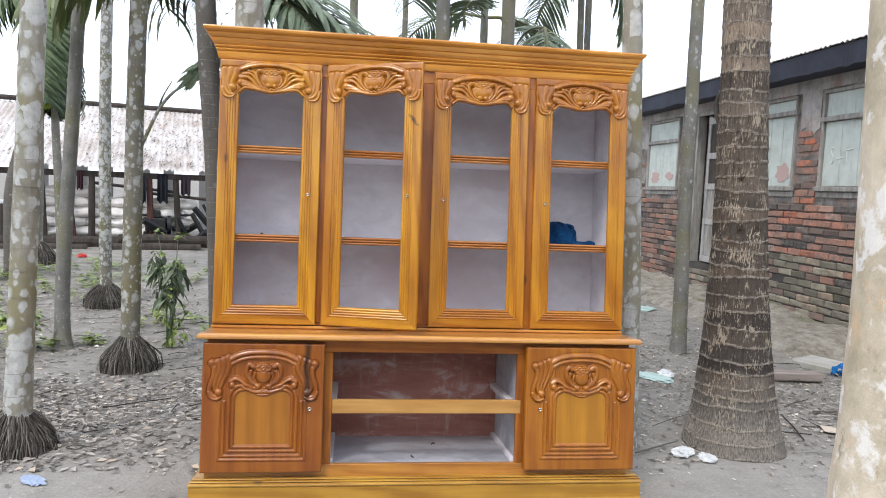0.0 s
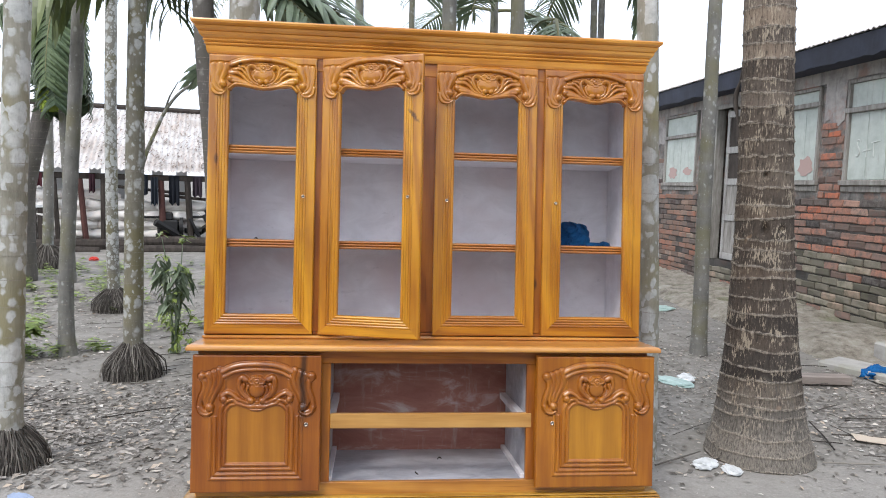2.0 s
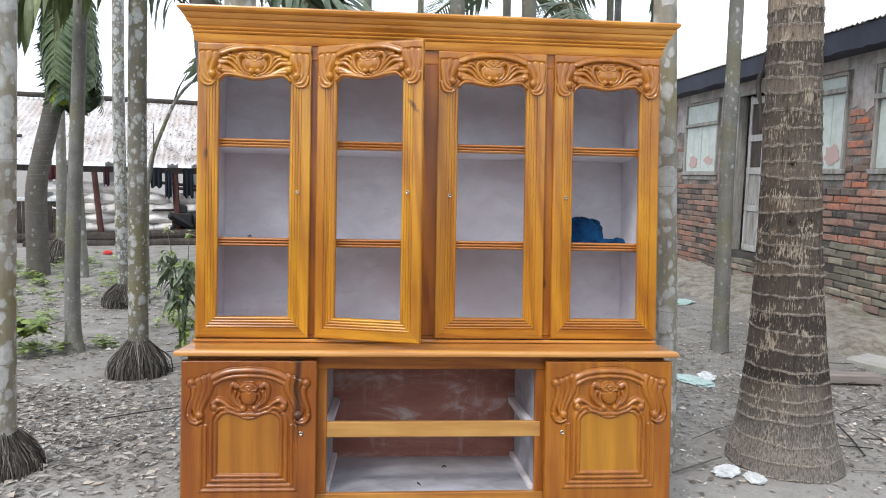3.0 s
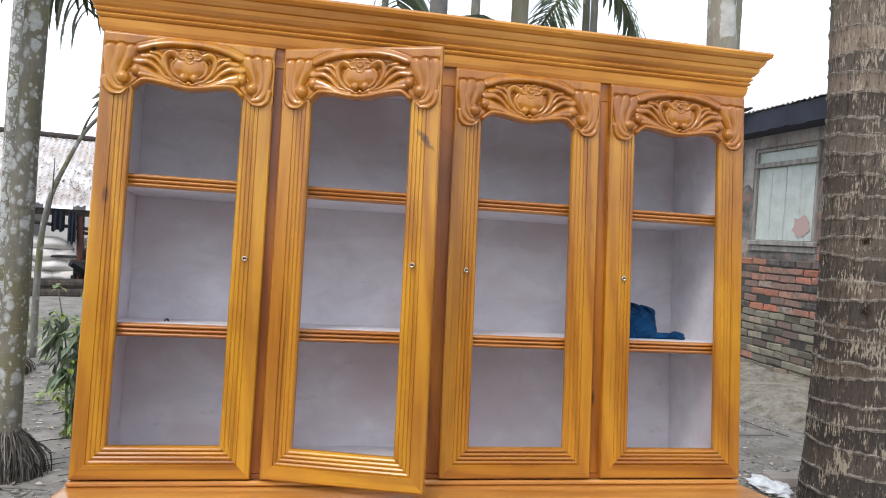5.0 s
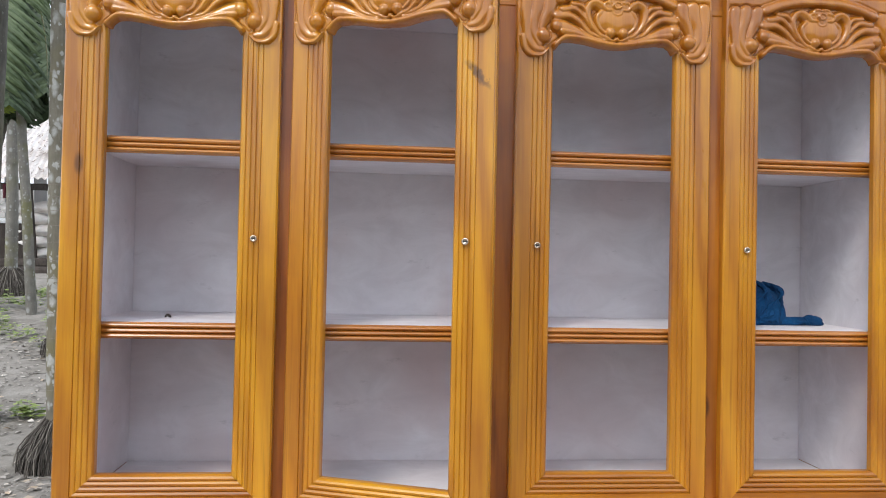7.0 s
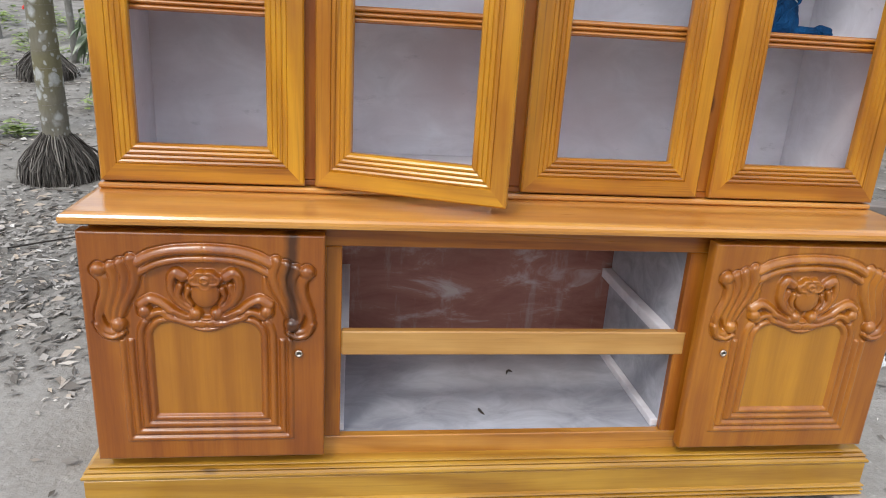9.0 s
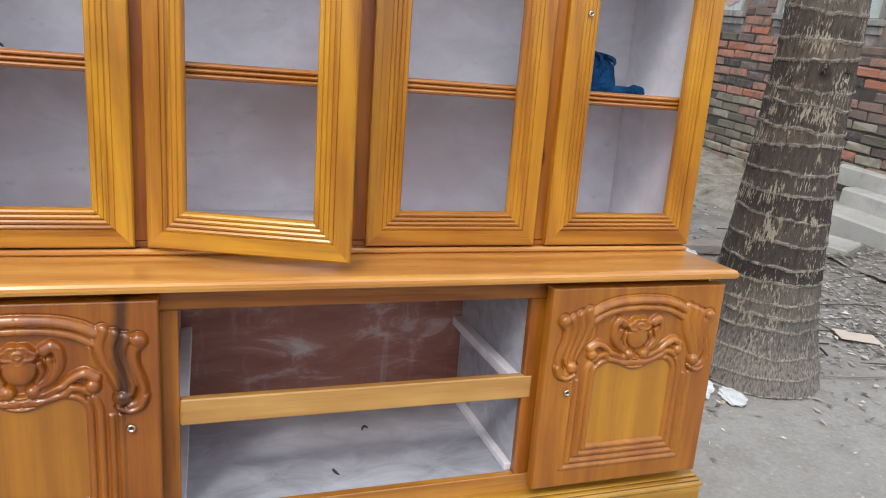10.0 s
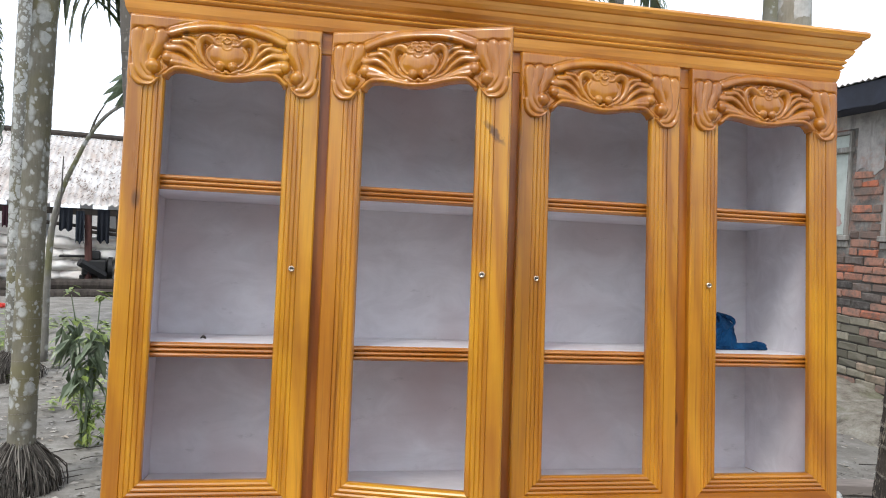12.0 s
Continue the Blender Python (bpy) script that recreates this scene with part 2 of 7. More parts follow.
def bark(name, base, dark, lichen, amount, scale=9.0, ringy=0.0, moss=(0.16, 0.16, 0.06)):
    k = Mat(name, rough=0.9, spec=0.25)
    v = k.coords((1, 1, 1), shift=23.0)
    vs = k.coords((1, 1, 0.75), shift=23.0)
    n1, n2 = k.noise(v, 5, 5, 0.65), k.noise(k.coords((60, 60, 9)), 1.0, 4, 0.7)
    c = k.ramp(n1, [(0.3, dark), (0.65, base)])
    c = k.mix(0.35, c, k.ramp(n2, [(0.35, dark), (0.7, base)]))
    c = k.mix(k.ramp(k.noise(v, 2.4, 3), [(0.48, (0, 0, 0)), (0.62, (0.7, 0.7, 0.7))]), c, moss)
    wob = k.n.new("ShaderNodeTexNoise")
    wob.inputs["Scale"].default_value, wob.inputs["Detail"].default_value = 30, 5
    k.l.new(v, wob.inputs["Vector"])
    warped = k.n.new("ShaderNodeVectorMath")
    warped.operation = "MULTIPLY_ADD"
    warped.inputs[1].default_value = (0.022, 0.022, 0.022)
    k.l.new(wob.outputs["Color"], warped.inputs[0])
    k.l.new(vs, warped.inputs[2])
    tone = k.ramp(k.noise(v, 30, 4, 0.7), [(0.3, tuple(0.72 * q for q in lichen)), (0.6, lichen)])
    patchy = k.noise(v, 2.1, 3, 0.6)
    for sc, share in ((scale * 0.62, amount), (scale * 1.5, amount * 0.85)):
        near = k.voronoi(warped.outputs[0], sc)
        pick = k.voronoi(warped.outputs[0], sc, out="Color")
        size = k.math("MULTIPLY", k.math("ADD", k.math("POWER", pick, 1.6), k.math("SUBTRACT", patchy, 0.5)), share)
        mask = k.ramp(k.math("SUBTRACT", size, near), [(0.0, (0, 0, 0)), (0.22, (0.85, 0.85, 0.85))])
        c = k.mix(mask, c, tone)
    k.color(c).bump(k.math("ADD", n2, k.math("MULTIPLY", n1, 0.6)), 0.45, 0.012)
    return k.m


bark_grey = bark("areca_bark_grey", (0.265, 0.26, 0.24), (0.13, 0.127, 0.117), (0.46, 0.47, 0.45), 0.46, 34, moss=(0.195, 0.185, 0.11))
bark_green = bark("areca_bark_green", (0.25, 0.235, 0.19), (0.125, 0.117, 0.09), (0.52, 0.53, 0.51), 0.86, 27, moss=(0.19, 0.172, 0.085))
bark_spotted = bark("areca_bark_spotted", (0.28, 0.27, 0.235), (0.135, 0.128, 0.105), (0.54, 0.55, 0.535), 1.15, 36, moss=(0.18, 0.165, 0.08))
bark_white = bark("areca_bark_lichen", (0.36, 0.345, 0.29), (0.19, 0.18, 0.14), (0.56, 0.57, 0.555), 1.15, 20, moss=(0.22, 0.195, 0.09))
k = Mat("areca_bark_orange_lichen", rough=0.9, spec=0.25)
v = k.coords((1, 1, 0.8))
n1 = k.noise(v, 21, 6, 0.62, 0.3)
c = k.ramp(k.noise(v, 10, 6, 0.7), [(0.36, (0.40, 0.35, 0.25)), (0.5, (0.57, 0.49, 0.37)), (0.68, (0.72, 0.63, 0.50))])
c = k.mix(k.ramp(k.noise(v, 15, 5, 0.7, 0.4), [(0.58, (0, 0, 0)), (0.67, (0.5, 0.5, 0.5))]), c, (0.74, 0.42, 0.20))
c = k.mix(k.ramp(n1, [(0.52, (0, 0, 0)), (0.58, (0.85, 0.85, 0.85))]), c, (0.80, 0.78, 0.74))
c = k.mix(k.ramp(k.noise(v, 34, 4, 0.7), [(0.62, (0, 0, 0)), (0.70, (0.7, 0.7, 0.7))]), c, (0.24, 0.21, 0.16))
k.color(c).bump(k.noise(v, 40, 5, 0.7), 0.6, 0.006)
bark_near = k.m
bark_far = bark("areca_bark_far", (0.28, 0.27, 0.245), (0.15, 0.145, 0.13), (0.44, 0.45, 0.44), 0.60, 24)
bark_dark = bark("palm_bark_dark", (0.17, 0.155, 0.14), (0.085, 0.078, 0.072), (0.30, 0.29, 0.27), 0.45, 24, moss=(0.12, 0.11, 0.09))

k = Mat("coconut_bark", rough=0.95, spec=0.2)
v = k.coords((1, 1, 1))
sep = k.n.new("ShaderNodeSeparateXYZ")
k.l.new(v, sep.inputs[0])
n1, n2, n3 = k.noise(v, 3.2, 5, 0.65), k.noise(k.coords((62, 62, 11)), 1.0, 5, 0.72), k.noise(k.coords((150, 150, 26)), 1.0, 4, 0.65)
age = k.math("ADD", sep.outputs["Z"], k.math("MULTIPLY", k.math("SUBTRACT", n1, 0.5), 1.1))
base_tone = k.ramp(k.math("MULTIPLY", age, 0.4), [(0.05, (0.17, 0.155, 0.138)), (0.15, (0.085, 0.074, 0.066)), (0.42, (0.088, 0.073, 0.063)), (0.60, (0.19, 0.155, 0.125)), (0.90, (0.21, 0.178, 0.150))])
base_tone = k.mix(1.0, base_tone, k.ramp(worn(k, "band_tone"), [(0.0, (0.45, 0.43, 0.43)), (0.5, (0.85, 0.85, 0.85)), (1.0, (1.6, 1.48, 1.34))]), "MULTIPLY")
c = k.mix(k.ramp(n2, [(0.34, (0.75, 0.75, 0.75)), (0.47, (0, 0, 0))]), base_tone, (0.036, 0.032, 0.030))
c = k.mix(k.ramp(n2, [(0.59, (0, 0, 0)), (0.66, (0.70, 0.70, 0.70))]), c, (0.34, 0.285, 0.22))
tufts = k.math("ADD", n3, k.math("MULTIPLY", k.math("SUBTRACT", k.noise(k.coords((11, 11, 9)), 1.0, 3), 0.5), 0.75))
c = k.mix(k.ramp(tufts, [(0.59, (0, 0, 0)), (0.65, (0.85, 0.85, 0.85))]), c, (0.47, 0.40, 0.31))
c = k.mix(k.ramp(n3, [(0.33, (0.8, 0.8, 0.8)), (0.40, (0, 0, 0))]), c, (0.028, 0.025, 0.024))
c = k.mix(k.ramp(k.noise(v, 6.5, 3, 0.6), [(0.68, (0, 0, 0)), (0.74, (0.6, 0.6, 0.6))]), c, (0.46, 0.31, 0.20))
dust = k.math("ADD", sep.outputs["Z"], k.math("MULTIPLY", n2, 0.5))
c = k.mix(k.ramp(dust, [(0.34, (0.8, 0.8, 0.8)), (0.66, (0, 0, 0))]), c, k.ramp(n3, [(0.36, (0.12, 0.11, 0.098)), (0.58, (0.33, 0.30, 0.26))]))
c = k.mix(k.ramp(worn(k, "scar_rim"), [(0.12, (0, 0, 0)), (0.5, (0.9, 0.9, 0.9))]), c, k.ramp(n3, [(0.38, (0.20, 0.175, 0.15)), (0.56, (0.46, 0.405, 0.335))]))
k.color(c).bump(k.math("ADD", n2, n3), 0.8, 0.014)
coconut_bark = k.m
k = Mat("leaf_scar_rim", rough=0.95, spec=0.2)
v = k.coords((40, 40, 10))
k.color(k.ramp(k.noise(v, 1, 4, 0.7), [(0.35, (0.10, 0.09, 0.08)), (0.62, (0.40, 0.355, 0.30))]))
scar_rim = k.m

k = Mat("root_fibre", rough=0.95, spec=0.2)
k.color(k.ramp(k.island(), [(0, (0.040, 0.035, 0.031)), (0.55, (0.105, 0.094, 0.084)), (1, (0.28, 0.26, 0.23))]))
root_mat = k.m


def leafy(name, dark, light, rough=0.45):
    k = Mat(name, rough=rough, spec=0.5)
    v = k.coords((1, 1, 1))
    c = k.ramp(k.island(), [(0.0, dark), (1.0, light)])
    c = k.mix(0.35, c, k.ramp(k.noise(v, 9, 3), [(0.3, dark), (0.7, light)]))
    k.color(c)
    k.b.inputs["Transmission Weight"].default_value = 0.0
    return k.m


frond_mat = leafy("palm_leaf_green", (0.040, 0.070, 0.028), (0.135, 0.185, 0.080))
frond_olive = leafy("palm_leaf_olive", (0.040, 0.060, 0.018), (0.16, 0.20, 0.06))
frond_dark = leafy("palm_leaf_dark", (0.022, 0.045, 0.020), (0.080, 0.120, 0.055))
frond_pale = leafy("palm_leaf_grey_green", (0.10, 0.14, 0.08), (0.26, 0.32, 0.21))
frond_yellow = leafy("palm_leaf_yellow", (0.14, 0.22, 0.015), (0.34, 0.42, 0.03))
rachis_mat = leafy("palm_rachis", (0.10, 0.10, 0.03), (0.20, 0.19, 0.08))
shrub_mat = leafy("shrub_leaf", (0.065, 0.10, 0.05), (0.27, 0.33, 0.22), 0.35)
weed_mat = leafy("weed_leaf", (0.11, 0.17, 0.035), (0.34, 0.42, 0.11))
k = Mat("dead_leaf", rough=0.85, spec=0.3)
k.color(k.ramp(k.island(), [(0.0, (0.10, 0.088, 0.076)), (0.30, (0.205, 0.188, 0.168)), (0.62, (0.325, 0.30, 0.275)), (0.85, (0.45, 0.42, 0.385)), (0.95, (0.50, 0.40, 0.30)), (1.0, (0.70, 0.68, 0.64))]))
dead_leaf = k.m

k = Mat("old_brick", rough=0.93, spec=0.25)
v = k.coords((1, 1, 1), shift=9.0)
c = k.ramp(k.random(), [(0.0, (0.13, 0.095, 0.082)), (0.25, (0.25, 0.165, 0.135)), (0.45, (0.33, 0.19, 0.145)), (0.70, (0.42, 0.20, 0.14)), (0.90, (0.55, 0.17, 0.09)), (1.0, (0.36, 0.29, 0.24))])
c = k.mix(k.ramp(k.noise(v, 14, 5, 0.7), [(0.42, (0, 0, 0)), (0.64, (0.85, 0.85, 0.85))]), c, (0.15, 0.13, 0.115))
k.color(c).bump(k.noise(v, 60, 4), 0.8, 0.008)
brick_mat = k.m
k = Mat("sooty_brick", rough=0.95, spec=0.25)
v = k.coords((1, 1, 1), shift=9.0)
c = k.ramp(k.random(), [(0.0, (0.055, 0.050, 0.048)), (0.5, (0.125, 0.105, 0.096)), (0.8, (0.23, 0.155, 0.128)), (1.0, (0.44, 0.17, 0.10))])
c = k.mix(k.ramp(k.noise(v, 16, 5, 0.7), [(0.45, (0, 0, 0)), (0.7, (0.6, 0.6, 0.6))]), c, (0.24, 0.225, 0.205))
k.color(c).bump(k.noise(v, 60, 4), 0.8, 0.008)
sooty_brick = k.m
k = Mat("mossy_brick", rough=0.95, spec=0.2)
v = k.coords((1, 1, 1), shift=9.0)
c = k.ramp(k.random(), [(0.0, (0.10, 0.09, 0.075)), (0.4, (0.22, 0.198, 0.160)), (0.8, (0.34, 0.305, 0.24)), (1.0, (0.38, 0.28, 0.215))])
c = k.mix(k.ramp(k.noise(v, 10, 5, 0.7), [(0.4, (0, 0, 0)), (0.65, (0.7, 0.7, 0.7))]), c, (0.14, 0.138, 0.10))
k.color(c).bump(k.noise(v, 50, 4), 0.6, 0.006)
mossy_brick = k.m
k = Mat("old_mortar", rough=0.97, spec=0.2)
v = k.coords((1, 1, 1))
c = k.ramp(k.noise(v, 2.2, 6, 0.7), [(0.3, (0.07, 0.066, 0.062)), (0.48, (0.19, 0.18, 0.168)), (0.66, (0.46, 0.435, 0.40))])
c = k.mix(k.ramp(k.noise(k.coords((2.5, 2.5, 0.5)), 1.6, 5, 0.7), [(0.5, (0, 0, 0)), (0.66, (0.75, 0.75, 0.75))]), c, (0.075, 0.072, 0.07))
c = k.mix(k.ramp(k.noise(v, 3.8, 5, 0.7), [(0.50, (0, 0, 0)), (0.60, (0.7, 0.7, 0.7))]), c, (0.38, 0.22, 0.17))
# bare, soot-dark joints below the height to which the plaster still clings
sep = k.n.new("ShaderNodeSeparateXYZ")
k.l.new(v, sep.inputs[0])
cling = k.math("ADD", k.math("ADD", sep.outputs["Z"], 0.5), k.math("MULTIPLY", k.noise(v, 2.5, 4), 0.5))
c = k.mix(k.ramp(k.math("MULTIPLY", cling, 0.25), [(0.50, (0.85, 0.85, 0.85)), (0.535, (0, 0, 0))]), c, (0.055, 0.052, 0.048))
k.color(c).bump(k.noise(v, 30, 5, 0.7), 0.6, 0.015)
mortar = k.m
k = Mat("stained_plaster", rough=0.95, spec=0.2)
v = k.coords((1, 1, 1))
c = k.ramp(k.noise(v, 2.6, 6, 0.7), [(0.28, (0.18, 0.17, 0.168)), (0.48, (0.40, 0.375, 0.355)), (0.68, (0.58, 0.545, 0.515))])
c = k.mix(k.ramp(k.noise(k.coords((5, 5, 0.8)), 1.5, 5, 0.7), [(0.5, (0, 0, 0)), (0.68, (0.7, 0.7, 0.7))]), c, (0.16, 0.152, 0.15))
c = k.mix(k.ramp(k.noise(v, 3.4, 5, 0.7), [(0.54, (0, 0, 0)), (0.64, (0.6, 0.6, 0.6))]), c, (0.40, 0.25, 0.20))
k.color(c).bump(k.noise(v, 25, 5), 0.5, 0.012)
plaster = k.m
k = Mat("worn_shutter_paint", rough=0.75)
v = k.coords((1, 1, 1))
c = k.ramp(k.noise(v, 5, 6, 0.7), [(0.3, (0.42, 0.47, 0.43)), (0.6, (0.56, 0.61, 0.57)), (0.8, (0.62, 0.63, 0.58))])
c = k.mix(k.ramp(k.noise(k.coords((10, 10, 1.2)), 2, 5, 0.7), [(0.56, (0, 0, 0)), (0.72, (0.6, 0.6, 0.6))]), c, (0.27, 0.26, 0.235))
k.color(c).bump(k.noise(v, 30, 3), 0.2, 0.004)
shutter_paint = k.m
k = Mat("weathered_timber", rough=0.9, spec=0.25)
v = k.coords((14, 14, 2))
c = k.ramp(k.noise(v, 1.5, 5, 0.7), [(0.3, (0.17, 0.155, 0.14)), (0.55, (0.33, 0.315, 0.29)), (0.75, (0.46, 0.45, 0.42))])
k.color(c).bump(k.noise(v, 3, 4), 0.35, 0.006)
grey_timber = k.m
k = Mat("dark_timber", rough=0.9, spec=0.25)
v = k.coords((8, 8, 2))
k.color(k.ramp(k.noise(v, 1.5, 5, 0.7), [(0.3, (0.028, 0.024, 0.021)), (0.7, (0.09, 0.075, 0.065))])).bump(k.noise(v, 3, 4), 0.35, 0.008)
dark_timber = k.m
k = Mat("red_brown_post", rough=0.85)
v = k.coords((8, 8, 2))
k.color(k.ramp(k.noise(v, 1.5, 5, 0.7), [(0.3, (0.05, 0.018, 0.016)), (0.7, (0.13, 0.055, 0.045))]))
red_post = k.m
k = Mat("weathered_iron_sheet", rough=0.5, spec=0.5)
v = k.coords((1, 1, 1))
n1 = k.noise(v, 1.1, 6, 0.7)
c = k.ramp(n1, [(0.3, (0.42, 0.36, 0.32)), (0.5, (0.64, 0.61, 0.59)), (0.75, (0.78, 0.77, 0.77))])
c = k.mix(k.ramp(k.noise(k.coords((4, 1, 1)), 1.6, 5, 0.75), [(0.52, (0, 0, 0)), (0.70, (0.7, 0.7, 0.7))]), c, (0.50, 0.38, 0.31))
c = k.mix(k.ramp(k.noise(k.coords((3, 9, 9)), 2.2, 6, 0.8), [(0.55, (0, 0, 0)), (0.66, (0.65, 0.65, 0.65))]), c, (0.30, 0.24, 0.21))
k.color(c).rough(n1, 0.45, 0.75)
iron_sheet = k.m
# near-black tone: tarred blue, with the overhang's shade put into the colour
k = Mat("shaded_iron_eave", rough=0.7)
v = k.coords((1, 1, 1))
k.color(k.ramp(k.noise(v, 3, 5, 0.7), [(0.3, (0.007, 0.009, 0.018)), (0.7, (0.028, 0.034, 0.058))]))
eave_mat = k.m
k = Mat("woven_sack", rough=0.8)
v = k.coords((1, 1, 1), shift=3.0)
k.color(k.ramp(k.noise(v, 6, 4), [(0.3, (0.74, 0.68, 0.63)), (0.6, (0.86, 0.84, 0.81))])).bump(k.noise(v, 16, 4), 0.4, 0.02)
sack_mat = k.m
k = Mat("blue_cloth", rough=0.9, spec=0.2)
v = k.coords((1, 1, 1))
k.color(k.ramp(k.noise(v, 14, 4), [(0.3, (0.003, 0.026, 0.085)), (0.7, (0.005, 0.065, 0.18))])).bump(k.noise(v, 26, 3, 0.5, 1.5), 1.0, 0.02)
blue_cloth = k.m
k = Mat("bright_blue_cloth", rough=0.85, spec=0.2)
v = k.coords((1, 1, 1))
k.color(k.ramp(k.noise(v, 14, 4), [(0.3, (0.01, 0.10, 0.30)), (0.7, (0.02, 0.18, 0.48))])).bump(k.noise(v, 26, 3, 0.5, 1.5), 1.0, 0.02)
bright_cloth = k.m
k = Mat("thin_plastic", rough=0.3, spec=0.5)
v = k.coords((1, 1, 1))
k.color(k.ramp(k.noise(v, 22, 4), [(0.3, (0.52, 0.54, 0.55)), (0.7, (0.82, 0.84, 0.84))]))
plastic_white = k.m
plastic_teal = Mat("teal_plastic", rough=0.35).color((0.44, 0.58, 0.55)).m
plastic_blue = Mat("blue_wrapper", rough=0.3).color((0.36, 0.44, 0.60)).m
red_plastic = Mat("red_plastic", rough=0.4).color((0.55, 0.035, 0.02)).m
k = Mat("raw_plank", rough=0.85, spec=0.3)
v = k.coords((16, 2, 16))
k.color(k.ramp(k.noise(v, 1.3, 5, 0.65), [(0.3, (0.22, 0.185, 0.165)), (0.7, (0.38, 0.33, 0.295))])).bump(k.noise(v, 3, 4), 0.25, 0.004)
raw_plank = k.m
k = Mat("mossy_concrete", rough=0.95, spec=0.2)
v = k.coords((1, 1, 1))
c = k.ramp(k.noise(v, 5, 6, 0.7), [(0.3, (0.33, 0.32, 0.30)), (0.7, (0.56, 0.54, 0.51))])
c = k.mix(k.ramp(k.noise(v, 2.5, 5, 0.7), [(0.48, (0, 0, 0)), (0.66, (0.55, 0.55, 0.55))]), c, (0.16, 0.17, 0.09))
k.color(c).bump(k.noise(v, 30, 5), 0.4, 0.008)
concrete = k.m
cardboard = Mat("cardboard", rough=0.85).color((0.55, 0.47, 0.38)).m
black_iron = Mat("oily_black_iron", rough=0.6).color((0.018, 0.018, 0.019)).m
k = Mat("hung_cloth", rough=0.9, spec=0.2)
k.color(k.ramp(k.random(), [(0.0, (0.012, 0.012, 0.016)), (0.5, (0.035, 0.042, 0.055)), (1.0, (0.12, 0.02, 0.025))]))
hung_cloth = k.m
k = Mat("grey_board", rough=0.85)
k.color(k.ramp(k.random(), [(0.0, (0.52, 0.55, 0.58)), (1.0, (0.75, 0.77, 0.79))]))
grey_board = k.m

# ---------------------------------------------------------------- mesh helpers


def mesh_of(name, verts, faces, mat, smooth=False):
    me = bpy.data.meshes.new(name)
    me.from_pydata([tuple(map(float, p)) for p in verts], [], faces)
    me.materials.append(mat)
    if smooth:
        me.polygons.foreach_set("use_smooth", [True] * len(me.polygons))
    me.update()
    return me


def part(name, geo, mat, parent=None, label="", smooth=False, at=None):
    """Links (verts, faces) or a ready mesh as ONE mesh object, under parent if one is given."""
    me = geo if isinstance(geo, bpy.types.Mesh) else mesh_of(name, geo[0], geo[1], mat, smooth)
    ob = new(name, me)
    ob.parent = parent
    if at is not None:
        ob.matrix_basis = at
    if label:
        tagged(ob, label)
    return ob


def thing(name, x, y, z, label, category, group="", rz=0.0):
    ob = new(name)
    ob.empty_display_size = 0.1
    ob.matrix_basis = pose(x, y, z, 0, 0, rz)
    return tagged(ob, label, category, group)


def join(*geos):
    vs, fs = [], []
    for v, f in geos:
        o = len(vs)
        vs.extend(v)
        fs.extend([tuple(i + o for i in q) for q in f])
    return vs, fs


def moved(geo, m):
    return [tuple(m @ Vector(p)) for p in geo[0]], geo[1]


def block(x0, x1, y0, y1, z0, z1, b=0.003):
    """A box with all edges eased by b."""
    bm = bmesh.new()
    bmesh.ops.create_cube(bm, size=1.0)
    for v in bm.verts:
        v.co = Vector((x0 + (v.co.x + 0.5) * (x1 - x0), y0 + (v.co.y + 0.5) * (y1 - y0), z0 + (v.co.z + 0.5) * (z1 - z0)))
    b = min(b, 0.45 * min(x1 - x0, y1 - y0, z1 - z0))
    if b > 0:
        bmesh.ops.bevel(bm, geom=bm.edges[:], offset=b, segments=1, affect="EDGES", profile=0.5)
    bm.verts.index_update()
    out = [tuple(v.co) for v in bm.verts], [tuple(v.index for v in f.verts) for f in bm.faces]
    bm.free()
    return out


def curve_pts(pts, n):
    """n points on a smooth curve through pts (any dimension)."""
    p = np.array(pts, float)
    p = np.vstack([2 * p[0] - p[1], p, 2 * p[-1] - p[-2]])
    out = []
    for s in np.linspace(0, len(pts) - 1, n):
        i = min(int(s), len(pts) - 2)
        u = s - i
        a, b, c, d = p[i], p[i + 1], p[i + 2], p[i + 3]
        out.append(0.5 * (2 * b + (c - a) * u + (2 * a - 5 * b + 4 * c - d) * u * u + (3 * b - a - 3 * c + d) * u ** 3))
    return np.array(out)


def tube(pts, radii, sides=8, closed=True):
    """A round bar along pts with its own radius at each."""
    pts = np.array(pts, float)
    vs, fs = [], []
    t = np.gradient(pts, axis=0)
    t /= np.linalg.norm(t, axis=1)[:, None] + 1e-9
    up = np.array((0, 0, 1.0)) if abs(t[0][2]) < 0.9 else np.array((1.0, 0, 0))
    for i, p in enumerate(pts):
        a = np.cross(t[i], up)
        a /= np.linalg.norm(a) + 1e-9
        b = np.cross(a, t[i])
        up = b
        for j in range(sides):
            w = 2 * math.pi * j / sides
            vs.append(tuple(p + radii[i] * (math.cos(w) * a + math.sin(w) * b)))
    for i in range(len(pts) - 1):
        for j in range(sides):
            k2 = (j + 1) % sides
            fs.append((i * sides + j, i * sides + k2, (i + 1) * sides + k2, (i + 1) * sides + j))
    if closed:
        fs.append(tuple(range(sides - 1, -1, -1)))
        fs.append(tuple((len(pts) - 1) * sides + j for j in range(sides)))
    return vs, fs


